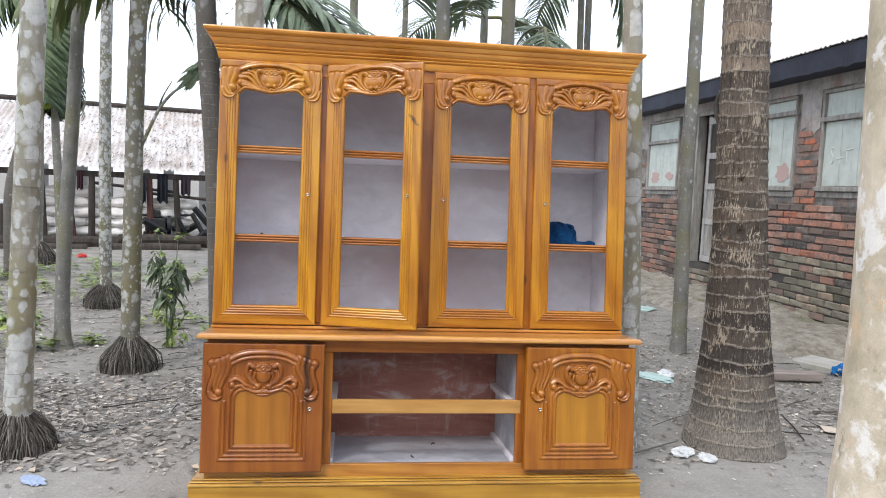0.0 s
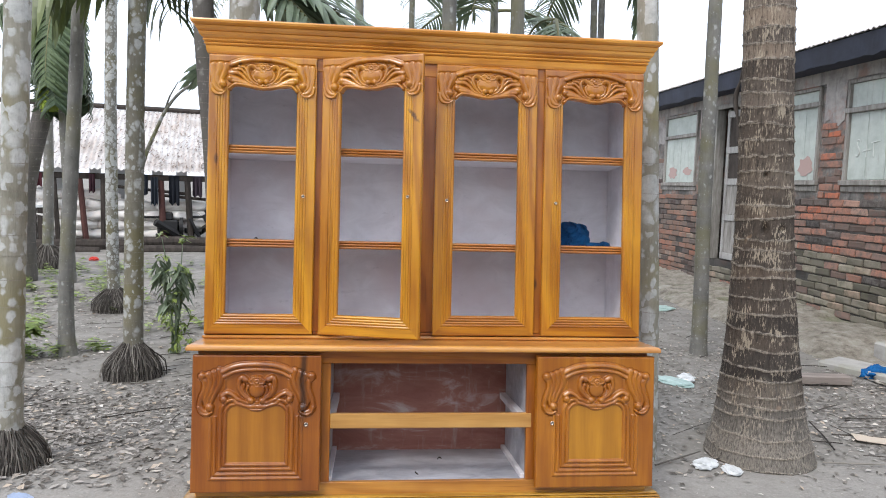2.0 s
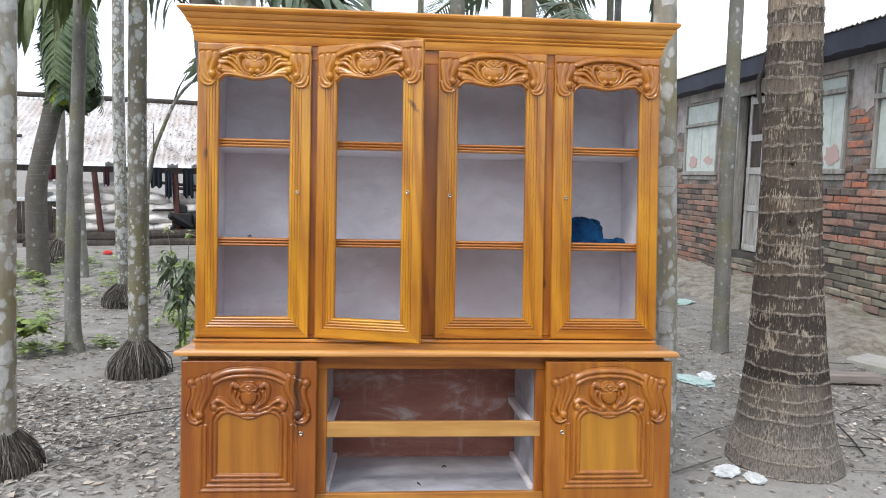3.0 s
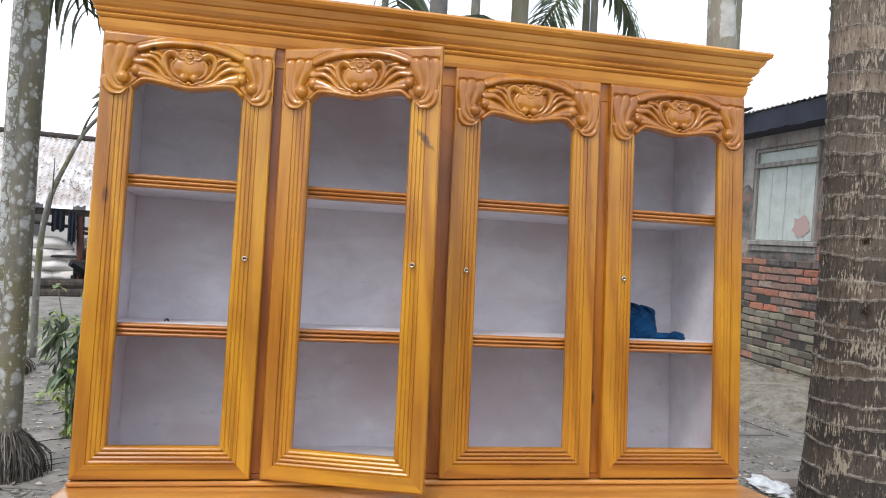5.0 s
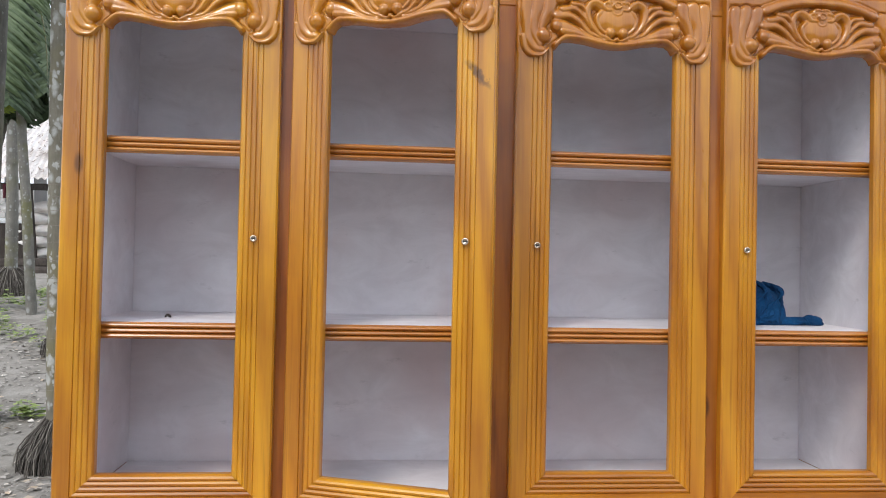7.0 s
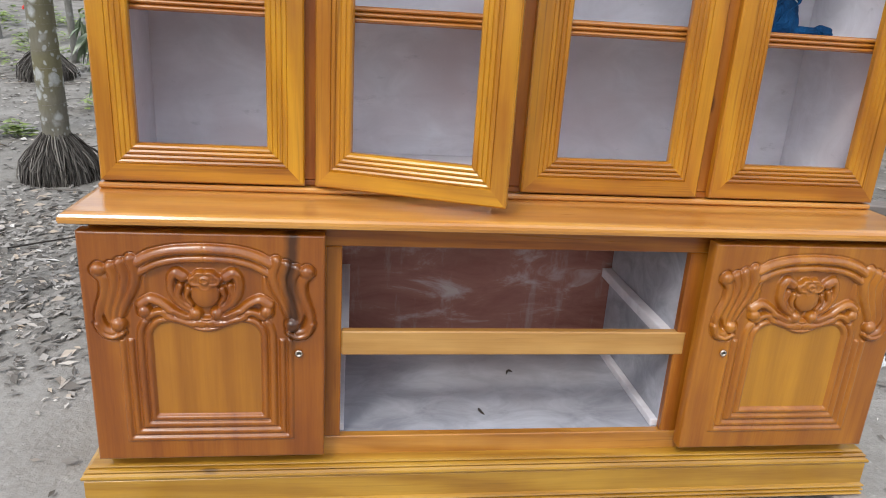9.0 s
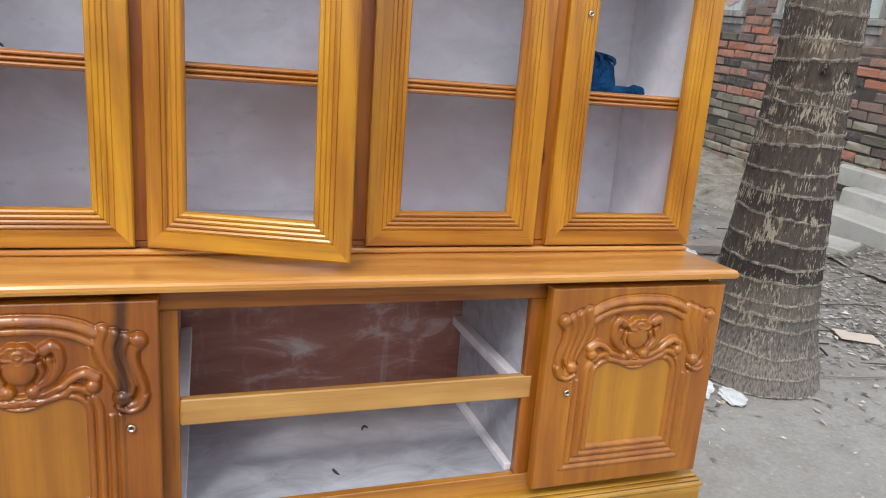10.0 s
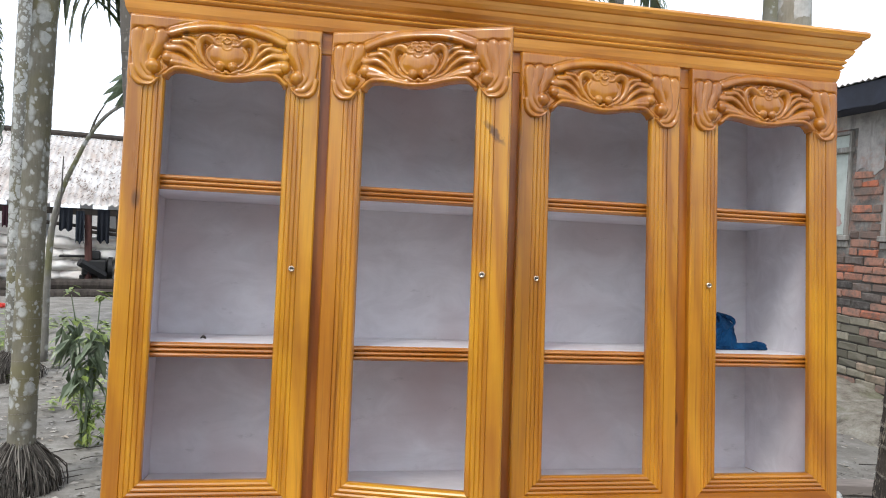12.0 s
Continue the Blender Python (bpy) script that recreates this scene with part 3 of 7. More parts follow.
def band(profile, hx, yf, yb):
    """A moulding swept round the front and both sides: profile rows are (how far out, height)."""
    vs, fs = [], []
    for o, z in profile:
        vs += [(-hx - o, yb, z), (-hx - o, yf - o, z), (hx + o, yf - o, z), (hx + o, yb, z)]
    for i in range(len(profile) - 1):
        for j in range(3):
            a = 4 * i + j
            fs.append((a, a + 1, a + 5, a + 4))
    n = 4 * (len(profile) - 1)
    fs += [(3, 2, 1, 0), (n, n + 1, n + 2, n + 3)]
    for j in (0, 3):
        fs.append(tuple(4 * i + j for i in range(len(profile))))
    return vs, fs


def reeds(z0, z1, count, out, base=0.0, steps=4):
    """Rows of a profile with round beads between z0 and z1."""
    rows, h = [], (z1 - z0) / count
    for i in range(count):
        for s in range(steps + 1):
            rows.append((base + out * math.sin(math.pi * s / steps) ** 0.7, z0 + h * (i + s / steps)))
    return rows

# ---------------------------------------------------------------- ground


def eased(v):
    v = min(1.0, max(0.0, v))
    return v * v * (3 - 2 * v)


def ground_z(x, y):
    """Level yard with a shallow hollow in the palm grove."""
    return -0.13 * eased((-0.6 - x) / 0.8) * eased((y - 3.3) / 1.6) * (1 - eased((y - 6.5) / 4))


def ground_h(x, y):
    near = 1.0 if y > 3.3 else 0.35
    n = noise.noise(Vector((x * 1.3, y * 1.3, 0))) * 0.018 + noise.noise(Vector((x * 4, y * 4, 3))) * 0.007
    if abs(x - 0.25) < 1.6 and 1.9 < y < 3.35:
        n *= 0.1
    sunk = 0.022 * eased((1.05 - abs(x - 0.25)) / 0.1) * eased((y - 2.85) / 0.2) * eased((3.5 - y) / 0.2)
    return ground_z(x, y) + n * near - 0.004 - sunk


gx = sorted(set([-400, -150, -60, -30, -18] + [round(-12 + 0.12 * i, 3) for i in range(200)] + [14, 18, 30, 60, 150, 400]))
gy = sorted(set([-400, -150, -60, -30, -15, -8, -4] + [round(-2 + 0.12 * i, 3) for i in range(134)] + [16, 20, 30, 60, 150, 400]))
gv = [(x, y, ground_h(x, y)) for x in gx for y in gy]
ng = len(gy)
gf = [(i * ng + j, (i + 1) * ng + j, (i + 1) * ng + j + 1, i * ng + j + 1) for i in range(len(gx) - 1) for j in range(ng - 1)]
tagged(part("ground", (gv, gf), earth, smooth=True), "bare grey trampled earth of a yard", "ground", kind="structure")

# ---------------------------------------------------------------- brick building
WALL_P, WALL_A = (4.80, 6.85), radians(1.5)
WU, WN = Vector((-math.sin(WALL_A), math.cos(WALL_A), 0)), Vector((-math.cos(WALL_A), -math.sin(WALL_A), 0))
WALL_M = Matrix(((-WU.x, -WN.x, 0, WALL_P[0]), (-WU.y, -WN.y, 0, WALL_P[1]), (0, 0, 1, 0), (0, 0, 0, 1)))
# In the building's own frame x runs along the wall, y goes into it, z is up.
house = thing("brick_building", 0, 0, 0, "low old brick building with pale shutters and a dark tin eave", "building")
house.matrix_basis = WALL_M
U0, U1, WT = -8.0, 4.2, 0.24
OPENINGS = [(-0.03, 1.05, 1.47, 2.53), (-1.42, -0.45, 1.47, 2.53), (-2.69, -1.70, 0.46, 2.50), (-4.22, -3.17, 1.45, 2.54), (-5.62, -4.60, 1.45, 2.54)]


def grid_wall(u0, u1, z0, z1, holes, y0, y1):
    """One connected wall with its openings cut right through."""
    us = sorted({u0, u1, *(h[0] for h in holes), *(h[1] for h in holes)})
    zs = sorted({z0, z1, *(h[2] for h in holes), *(h[3] for h in holes)})
    nz = len(zs)
    vs = [(u, y, z) for y in (y0, y1) for u in us for z in zs]
    solid = lambda i, j: 0 <= i < len(us) - 1 and 0 <= j < nz - 1 and not any(h[0] < (us[i] + us[i + 1]) / 2 < h[1] and h[2] < (zs[j] + zs[j + 1]) / 2 < h[3] for h in holes)
    o, fs = len(us) * nz, []
    for i in range(len(us) - 1):
        for j in range(nz - 1):
            if not solid(i, j):
                continue
            a, b, c, d = i * nz + j, (i + 1) * nz + j, (i + 1) * nz + j + 1, i * nz + j + 1
            fs += [(a, b, c, d), (o + d, o + c, o + b, o + a)]
            for (di, dj), (p, q) in (((-1, 0), (d, a)), ((1, 0), (b, c)), ((0, -1), (a, b)), ((0, 1), (c, d))):
                if not solid(i + di, j + dj):
                    fs.append((q, p, o + p, o + q))
    return vs, fs


brick_wall = part("wall", grid_wall(U0, U1, -0.2, 2.84, OPENINGS, 0.0, WT), mortar, house, "dark stained mortar and plaster wall")
part("end_wall", block(U0, U0 + 0.24, WT, 4.2, -0.2, 2.84, 0.0), mortar, house)
part("end_wall", block(U1 - 0.24, U1, WT, 4.2, -0.2, 2.84, 0.0), mortar, house)
part("rear_wall", block(U0, U1, 4.2, 4.44, -0.2, 3.1, 0.0), mortar, house)
part("inner_floor", block(U0 + 0.24, U1 - 0.24, WT, 4.2, 0.3, 0.4, 0.0), dark_timber, house)
# uneven plaster coat, thicker round the openings and under the eave


def ragged_coat(u0, u1, foot, head, holes, y0, y1):
    """A thin coat that has crumbled away to an uneven lower edge and stops at the openings."""
    us = sorted({round(u0 + 0.045 * i, 3) for i in range(int((u1 - u0) / 0.045) + 1)} | {u1} | {h[0] for h in holes} | {h[1] for h in holes})
    low = lambda u: foot + 0.13 * noise.noise(Vector((u * 1.9, 0, 3))) + 0.07 * noise.noise(Vector((u * 8, 0, 5)))
    vs, fs = [], []
    for a, b in zip(us, us[1:]):
        over = [h for h in holes if h[0] < (a + b) / 2 < h[1]]
        za, zb = (over[0][3], over[0][3]) if over else (low(a), low(b))
        o = len(vs)
        vs += [(a, y0, za), (b, y0, zb), (b, y0, head), (a, y0, head), (a, y1, za), (b, y1, zb), (b, y1, head), (a, y1, head)]
        fs += [(o, o + 1, o + 2, o + 3), (o + 4, o + 5, o + 1, o), (o + 3, o + 2, o + 6, o + 7)]
        if a == u0 or any(abs(a - q) < 1e-6 for h in holes for q in h[:2]):
            fs.append((o + 4, o, o + 3, o + 7))
        if b == u1 or any(abs(b - q) < 1e-6 for h in holes for q in h[:2]):
            fs.append((o + 1, o + 5, o + 6, o + 2))
    seen, keep, index = {}, [], []
    for p in vs:
        key = (round(p[0], 5), round(p[1], 5), round(p[2], 5))
        if key not in seen:
            seen[key] = len(keep)
            keep.append(p)
        index.append(seen[key])
    return keep, [tuple(index[q] for q in f) for f in fs]


part("plaster_coat", ragged_coat(U0, U1, 2.14, 2.83, [(h[0] - 0.05, h[1] + 0.05, 2.14, h[3] + 0.02) for h in OPENINGS], -0.007, -0.0005), plaster, house, "grey stained plaster")


def shutter(u0, u1, z0, z1, leaves, transom, label):
    w = thing("window", 0, 0, 0, "", "")
    w.parent = house
    w.matrix_basis = Matrix()
    for key in ("label", "category"):
        if key in w:
            del w[key]
    tagged(w, label)
    f = 0.032
    part("window_frame", join(block(u0, u0 + f, -0.03, 0.06, z0, z1), block(u1 - f, u1, -0.03, 0.06, z0, z1), block(u0 + f, u1 - f, -0.03, 0.06, z1 - f, z1), block(u0 + f, u1 - f, -0.03, 0.06, z0, z0 + f)), grey_timber, w)
    zt = z1 - transom
    part("transom_bar", block(u0 - 0.015, u1 + 0.015, -0.042, 0.02, zt - 0.025, zt + 0.025, 0.005), grey_timber, w)
    part("fanlight_board", block(u0 + f + 0.002, u1 - f - 0.002, 0.0, 0.02, zt + 0.027, z1 - f - 0.002), shutter_paint, w)
    n = leaves
    step = (u1 - u0 - 2 * f) / n
    for i in range(n):
        a = u0 + f + i * step
        lf = part("leaf", block(a + 0.004, a + step - 0.004, 0.0, 0.024, z0 + f + 0.003, zt - 0.028, 0.004), shutter_paint, w)
        part("cover_strip", block(a + step / 2 - 0.006, a + step / 2 + 0.006, -0.005, -0.0005, z0 + f + 0.02, zt - 0.05, 0.002), shutter_paint, lf)
    part("window_sill", block(u0 - 0.03, u1 + 0.03, -0.050, -0.002, z0 - 0.02, z0 + 0.030, 0.006), grey_timber, w)
    part("sill_board", block(u0 - 0.02, u1 + 0.02, -0.022, -0.002, z0 - 0.085, z0 - 0.024, 0.006), grey_timber, w)
    return w


WIN = [shutter(-0.03, 1.05, 1.50, 2.53, 2, 0.30, "window closed by pale green board shutters"),
       shutter(-1.42, -0.45, 1.50, 2.53, 2, 0.18, "window closed by pale green shutters with a low fanlight"),
       shutter(-4.22, -3.17, 1.48, 2.54, 2, 0.33, "window closed by pale green board shutters"),
       shutter(-5.62, -4.60, 1.48, 2.54, 2, 0.33, "window closed by pale green board shutters")]

# faded red patches on the leaves and chalked scrawl
red_smear = Mat("faded_red_paint", rough=0.9).color((0.47, 0.34, 0.31)).m
chalk = Mat("white_chalk", rough=0.95).color((0.63, 0.66, 0.63)).m


def smear(u, z, ru, rz, parent, mat=red_smear, seed=0):
    rnd = random.Random(seed)
    n = 18
    ring = []
    for i in range(n):
        a = 2 * math.pi * i / n
        s = rnd.uniform(0.7, 1.12)
        ring.append((u + ru * s * math.cos(a), -0.0065, z + rz * s * math.sin(a)))
    vs = ring + [(p[0], -0.0045, p[2]) for p in ring]
    fs = [tuple(range(n - 1, -1, -1))] + [(i, (i + 1) % n, n + (i + 1) % n, n + i) for i in range(n)]
    part("paint_smear", (vs, fs), mat, parent, "faded red paint smear")


smear(-3.93, 1.66, 0.15, 0.10, WIN[2], seed=1)
smear(-3.46, 1.68, 0.14, 0.06, WIN[2], seed=2)
smear(-0.66, 1.69, 0.13, 0.12, WIN[1], seed=3)
smear(0.60, 1.83, 0.03, 0.05, WIN[0], seed=4)
CHALK = (((0.168, 1.907), (0.157, 1.929), (0.137, 1.933), (0.122, 1.913), (0.125, 1.883), (0.143, 1.857), (0.161, 1.831), (0.163, 1.797), (0.147, 1.771), (0.128, 1.767), (0.115, 1.785)),
         ((0.210, 1.813), (0.270, 1.823), (0.310, 1.829)), ((0.265, 1.880), (0.261, 1.815), (0.259, 1.757)),
         ((0.349, 1.897), (0.353, 1.825), (0.357, 1.757)), ((0.315, 1.893), (0.375, 1.899), (0.433, 1.907)))
for line in CHALK:
    n = len(line)
    part("chalk_stroke", tube([(u, -0.0030, z) for u, z in line], [0.0045 + 0.0025 * math.sin(math.pi * (i + 0.4) / n) for i in range(n)], 6), chalk, WIN[0], "white chalk stroke")

# framed door
k = Mat("weathered_door_paint", rough=0.85, spec=0.3)
v = k.coords((9, 9, 1.5))
k.color(k.ramp(k.noise(v, 1.6, 5, 0.7), [(0.3, (0.22, 0.21, 0.20)), (0.55, (0.42, 0.41, 0.395)), (0.75, (0.52, 0.51, 0.495))])).bump(k.noise(v, 3, 4), 0.3, 0.005)
door_paint = k.m
dr = new("door")
dr.parent = house
tagged(dr, "weathered pale framed door with dark panels above a brick sill")
u0, u1, z0, z1 = OPENINGS[2]
part("door_frame", join(block(u0, u0 + 0.09, -0.03, 0.10, z0, z1), block(u1 - 0.05, u1, -0.03, 0.10, z0, z1), block(u0, u1, -0.03, 0.10, z1, z1 + 0.06)), grey_timber, dr)
la, lb = u0 + 0.26, u1 - 0.055
for a, b in ((la, la + 0.06), (la + 0.325, la + 0.385), (lb - 0.06, lb)):
    part("leaf_stile", block(a, b, 0.03, 0.06, z0 + 0.02, z1 - 0.01, 0.004), door_paint, dr)
rails = (z0 + 0.02, 1.00, 1.48, 1.90, z1 - 0.12)
for zz in rails:
    part("leaf_rail", block(la + 0.001, lb - 0.001, 0.026, 0.056, zz, zz + 0.085, 0.004), door_paint, dr)
for i in range(4):
    for a, b in ((la + 0.062, la + 0.323), (la + 0.387, lb - 0.062)):
        part("panel", block(a, b, 0.042, 0.052, rails[i] + 0.087, rails[i + 1] - 0.002), grey_timber if i < 2 else dark_timber, dr)

# eave: corrugated sheets hanging past the wall, on dark boards
cor, ncor = [], 380
for i in range(ncor + 1):
    u = U0 - 0.3 + (U1 - U0 + 0.6) * i / ncor
    wv = 0.012 * math.sin(u * 2 * math.pi / 0.076)
    for yy, zz in ((-0.32, 2.90), (0.4, 3.10), (2.2, 3.70), (4.5, 3.0)):
        cor.append((u, yy, zz + wv))
rf = [(4 * i + j, 4 * i + j + 1, 4 * i + j + 5, 4 * i + j + 4) for i in range(ncor) for j in range(3)]
low = [(p[0], p[1], p[2] - 0.006) for p in cor]
off = len(cor)
rf2 = rf + [tuple(off + q for q in reversed(f)) for f in rf] + [(4 * i, 4 * i + 4, off + 4 * i + 4, off + 4 * i) for i in range(ncor)]
part("roof", (cor + low, rf2), iron_sheet, house, "rusty corrugated iron roof")
fas, ff = [], []
for i in range(241):
    u = U0 - 0.3 + (U1 - U0 + 0.6) * i / 240
    foot = 2.675 + 0.022 * noise.noise(Vector((u * 2.3, 0, 1))) + 0.018 * noise.noise(Vector((u * 9, 0, 4)))
    sag = 0.012 * noise.noise(Vector((u * 3, 2, 0)))
    fas += [(u, -0.29 + sag, foot), (u, -0.30, 2.88), (u, -0.27, 2.88), (u, -0.272 + sag, foot)]
for i in range(240):
    ff += [(4 * i + j, 4 * i + 4 + j, 4 * i + 4 + (j + 1) % 4, 4 * i + (j + 1) % 4) for j in range(4)]
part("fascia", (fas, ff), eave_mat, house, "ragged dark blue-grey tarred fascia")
part("soffit", block(U0 - 0.3, U1 + 0.3, -0.258, -0.017, 2.68, 2.695, 0.0), eave_mat, house, "soffit with the overhang's shade in its colour")
# earth bank against the wall foot
bank_v, bank_f, nb = [], [], 240
for i in range(nb + 1):
    u = U0 + (U1 - U0) * i / nb
    p = WALL_M @ Vector((u, 0, 0))
    for o, up in ((0.03, 0.17), (-0.40, 0.15), (-0.86, 0.11), (-1.00, 0.02), (-1.12, -0.06)):
        q = WALL_M @ Vector((u, o, 0))
        bank_v.append((q.x, q.y, ground_z(q.x, q.y) + up * (1 - 1.2 * eased((u - 0.9) / 0.5)) * (0.9 + 0.5 * noise.noise(Vector((u * 2.1, o * 3, 7)))) + 0.04 * noise.noise(Vector((u * 5, o * 9, 1))) + 0.02 * noise.noise(Vector((u * 17, o * 19, 1)))))
for i in range(nb):
    for j in range(4):
        bank_f.append((5 * i + j, 5 * i + j + 1, 5 * i + j + 6, 5 * i + j + 5))
tagged(part("earth_bank", (bank_v, bank_f), bank_mat, smooth=True), "low earth bank along the foot of the wall", "ground", kind="structure")


# unseen dark screen added behind the camera to dim what the varnish mirrors
vs, fs, n = [], [], 60
rnd = random.Random(8)
for i in range(n + 1):
    a = math.pi * (1.0 + i / n)
    h = 4.2 + 1.6 * noise.noise(Vector((i * 0.37, 2, 0))) + rnd.uniform(-0.4, 0.6)
    for z in (-0.5, h):
        vs.append((0.25 + 15 * math.cos(a), 13 * math.sin(a) - 1.0, z))
for i in range(n):
    fs.append((2 * i, 2 * i + 2, 2 * i + 3, 2 * i + 1))
tagged(part("backdrop", (vs, fs), screen_mat), "added dark screen, never in view, that dims the reflections", "trees", kind="structure")

# ---------------------------------------------------------------- palms


def trunk_geo(path, r0, r1, rings, ridge, sides=20, flare=0.0):
    """A palm stem along path with leaf-scar rings."""
    rnd = random.Random(len(path) * 7 + int(r0 * 1e4))
    length = sum((Vector(b) - Vector(a)).length for a, b in zip(path, path[1:]))
    n = max(24, int(length / rings * 6))
    c = curve_pts(path, n)
    rad = []
    for i in range(n):
        s = i / (n - 1)
        q = (s * length / rings) % 1.0
        r = r0 + (r1 - r0) * s + ridge * (1.0 if q < 0.16 else 0.0) + 0.35 * ridge * q
        r += flare * math.exp(-s * length / 0.22)
        rad.append(r * (1 + 0.03 * noise.noise(Vector((s * length * 5, r0 * 90, 0)))))
    return tube(c, rad, sides)


def root_skirt(r_in, r_out, h, count, seed):
    """A cone of aerial roots: many thin rods spreading from the stem to the ground."""
    rnd = random.Random(seed)
    geos = [tube([(0, 0, -0.05), (0, 0, h * 0.30), (0, 0, h * 0.60), (0, 0, h * 0.85), (0, 0, h * 0.99)], [r_out * 0.92, r_out * 0.84, r_in + (r_out - r_in) * 0.52, r_in + (r_out - r_in) * 0.16, r_in * 0.9], 20)]
    for i in range(int(count * 2.4)):
        a = rnd.uniform(0, 2 * math.pi)
        top = h * rnd.uniform(0.62, 1.04)
        ro = r_out * (rnd.uniform(0.92, 1.10) if rnd.random() < 0.93 else rnd.uniform(1.05, 1.25))
        w = a + rnd.gauss(0, 0.20)
        ring = lambda r, b, z: (r * math.cos(b), r * math.sin(b), z)
        p0 = ring(r_in * rnd.uniform(0.9, 1.05), a, top)
        p1 = ring(r_in + (ro - r_in) * rnd.uniform(0.36, 0.52), a + 0.3 * (w - a), top * rnd.uniform(0.66, 0.80))
        p2 = ring(r_in + (ro - r_in) * rnd.uniform(0.80, 0.96), a + 0.7 * (w - a), top * rnd.uniform(0.28, 0.42))
        p3 = ring(ro, w, -0.03)
        t = rnd.uniform(0.0016, 0.0042)
        geos.append(tube(curve_pts([p0, p1, p2, p3], 7), [t * 0.9, t, t, t * 0.95, t * 0.9, t * 0.85, t * 0.7], 5))
    return join(*geos)


def frond_geo(length, droop, leaf_len, pairs, hang, seed, width=0.016):
    """One feather leaf: an arching rachis with two rows of folded, drooping leaflets. It starts along +x."""
    rnd = random.Random(seed)
    spine = []
    for i in range(13):
        s = i / 12
        ang = droop * s ** 1.3
        spine.append((0, 0, 0) if i == 0 else (spine[-1][0] + length / 12 * math.cos(ang), 0, spine[-1][2] - length / 12 * math.sin(ang)))
    sp = curve_pts(spine, 40)
    stem = tube(curve_pts(spine, 16), [0.016 * (1 - 0.85 * i / 15) + 0.002 for i in range(16)], 6)
    vs, fs = [], []
    for i in range(pairs):
        s = 0.16 + 0.84 * i / (pairs - 1)
        f = s * 39
        k0 = min(int(f), 38)
        p = sp[k0] + (sp[k0 + 1] - sp[k0]) * (f - k0)
        t = sp[k0 + 1] - sp[k0]
        t = t / np.linalg.norm(t)
        for side in (-1, 1):
            ll = leaf_len * (0.55 + 0.6 * math.sin(math.pi * min(1.0, 0.15 + s * 0.8))) * rnd.uniform(0.8, 1.12)
            dirn = np.array((0.55 * t[0], side * 0.85, 0.55 * t[2] + 0.12 - 0.1 * hang)) + np.array((rnd.uniform(-0.12, 0.12), 0, rnd.uniform(-0.14, 0.14)))
            dirn /= np.linalg.norm(dirn)
            w = width * rnd.uniform(0.8, 1.2)
            q, d, m = p.copy(), dirn.copy(), 5
            b = len(vs)
            for j in range(m + 1):
                u = j / m
                ww = w * (0.55 + 0.9 * u) * (1 - u ** 3) + 0.0012
                across = np.cross(d, (0, 0, 1.0))
                across = across / (np.linalg.norm(across) + 1e-6)
                vs.append(tuple(q - across * ww))
                vs.append(tuple(q + np.array((0, 0, 0.35 * ww))))
                vs.append(tuple(q + across * ww))
                d = d + np.array((0, 0, -hang * 0.38 * (0.35 + u)))
                d /= np.linalg.norm(d)
                q = q + d * ll / m
            for j in range(m):
                o = b + 3 * j
                fs.append((o, o + 1, o + 4, o + 3))
                fs.append((o + 1, o + 2, o + 5, o + 4))
    return stem, (vs, fs)


FROND_KINDS = {}


def frond(parent, kind, top, az, el, roll=0.0, mat=None, scale=1.0):
    """Hangs a copy of one of the leaf shapes on a palm's head."""
    if kind not in FROND_KINDS:
        length, droop, leaf, pairs, hang, seed, default = {
            "long": (1.9, 1.7, 0.42, 46, 0.85, 1, frond_mat),
            "broad": (1.5, 1.5, 0.46, 34, 0.55, 2, frond_pale),
            "hanging": (1.5, 0.5, 0.44, 50, 1.2, 3, frond_mat),
            "small": (0.95, 1.3, 0.30, 30, 0.6, 4, frond_mat),
            "bladed": (0.95, 1.5, 0.55, 15, 1.5, 5, frond_olive),
        }[kind]
        stem, leaves = frond_geo(length, droop, leaf, pairs, hang, seed, {"hanging": 0.022, "broad": 0.022, "bladed": 0.026}.get(kind, 0.016))
        FROND_KINDS[kind] = (mesh_of("rachis", *stem, rachis_mat, True), leaves, default, {})
    stem_me, leaves, default, by_mat = FROND_KINDS[kind]
    mat = mat or default
    if mat.name not in by_mat:
        by_mat[mat.name] = mesh_of("blade", *leaves, mat)
    m = Matrix.Translation(top) @ pose(0, 0, 0, 0, 0, az) @ pose(0, 0, 0, 0, -el, 0) @ pose(0, 0, 0, roll, 0, 0) @ Matrix.Scale(scale, 4)
    f = part("frond", stem_me, None, parent, at=m)
    tagged(part("blade", by_mat[mat.name], None, f), kind="stuff")
    return f


RING = mesh_of("leaf_scar", *tube([(math.cos(2 * math.pi * j / 24), math.sin(2 * math.pi * j / 24), 0) for j in range(25)], [0.02] * 25, 5, False), scar_rim, True)
for q in RING.vertices:
    q.co.z *= 0.055


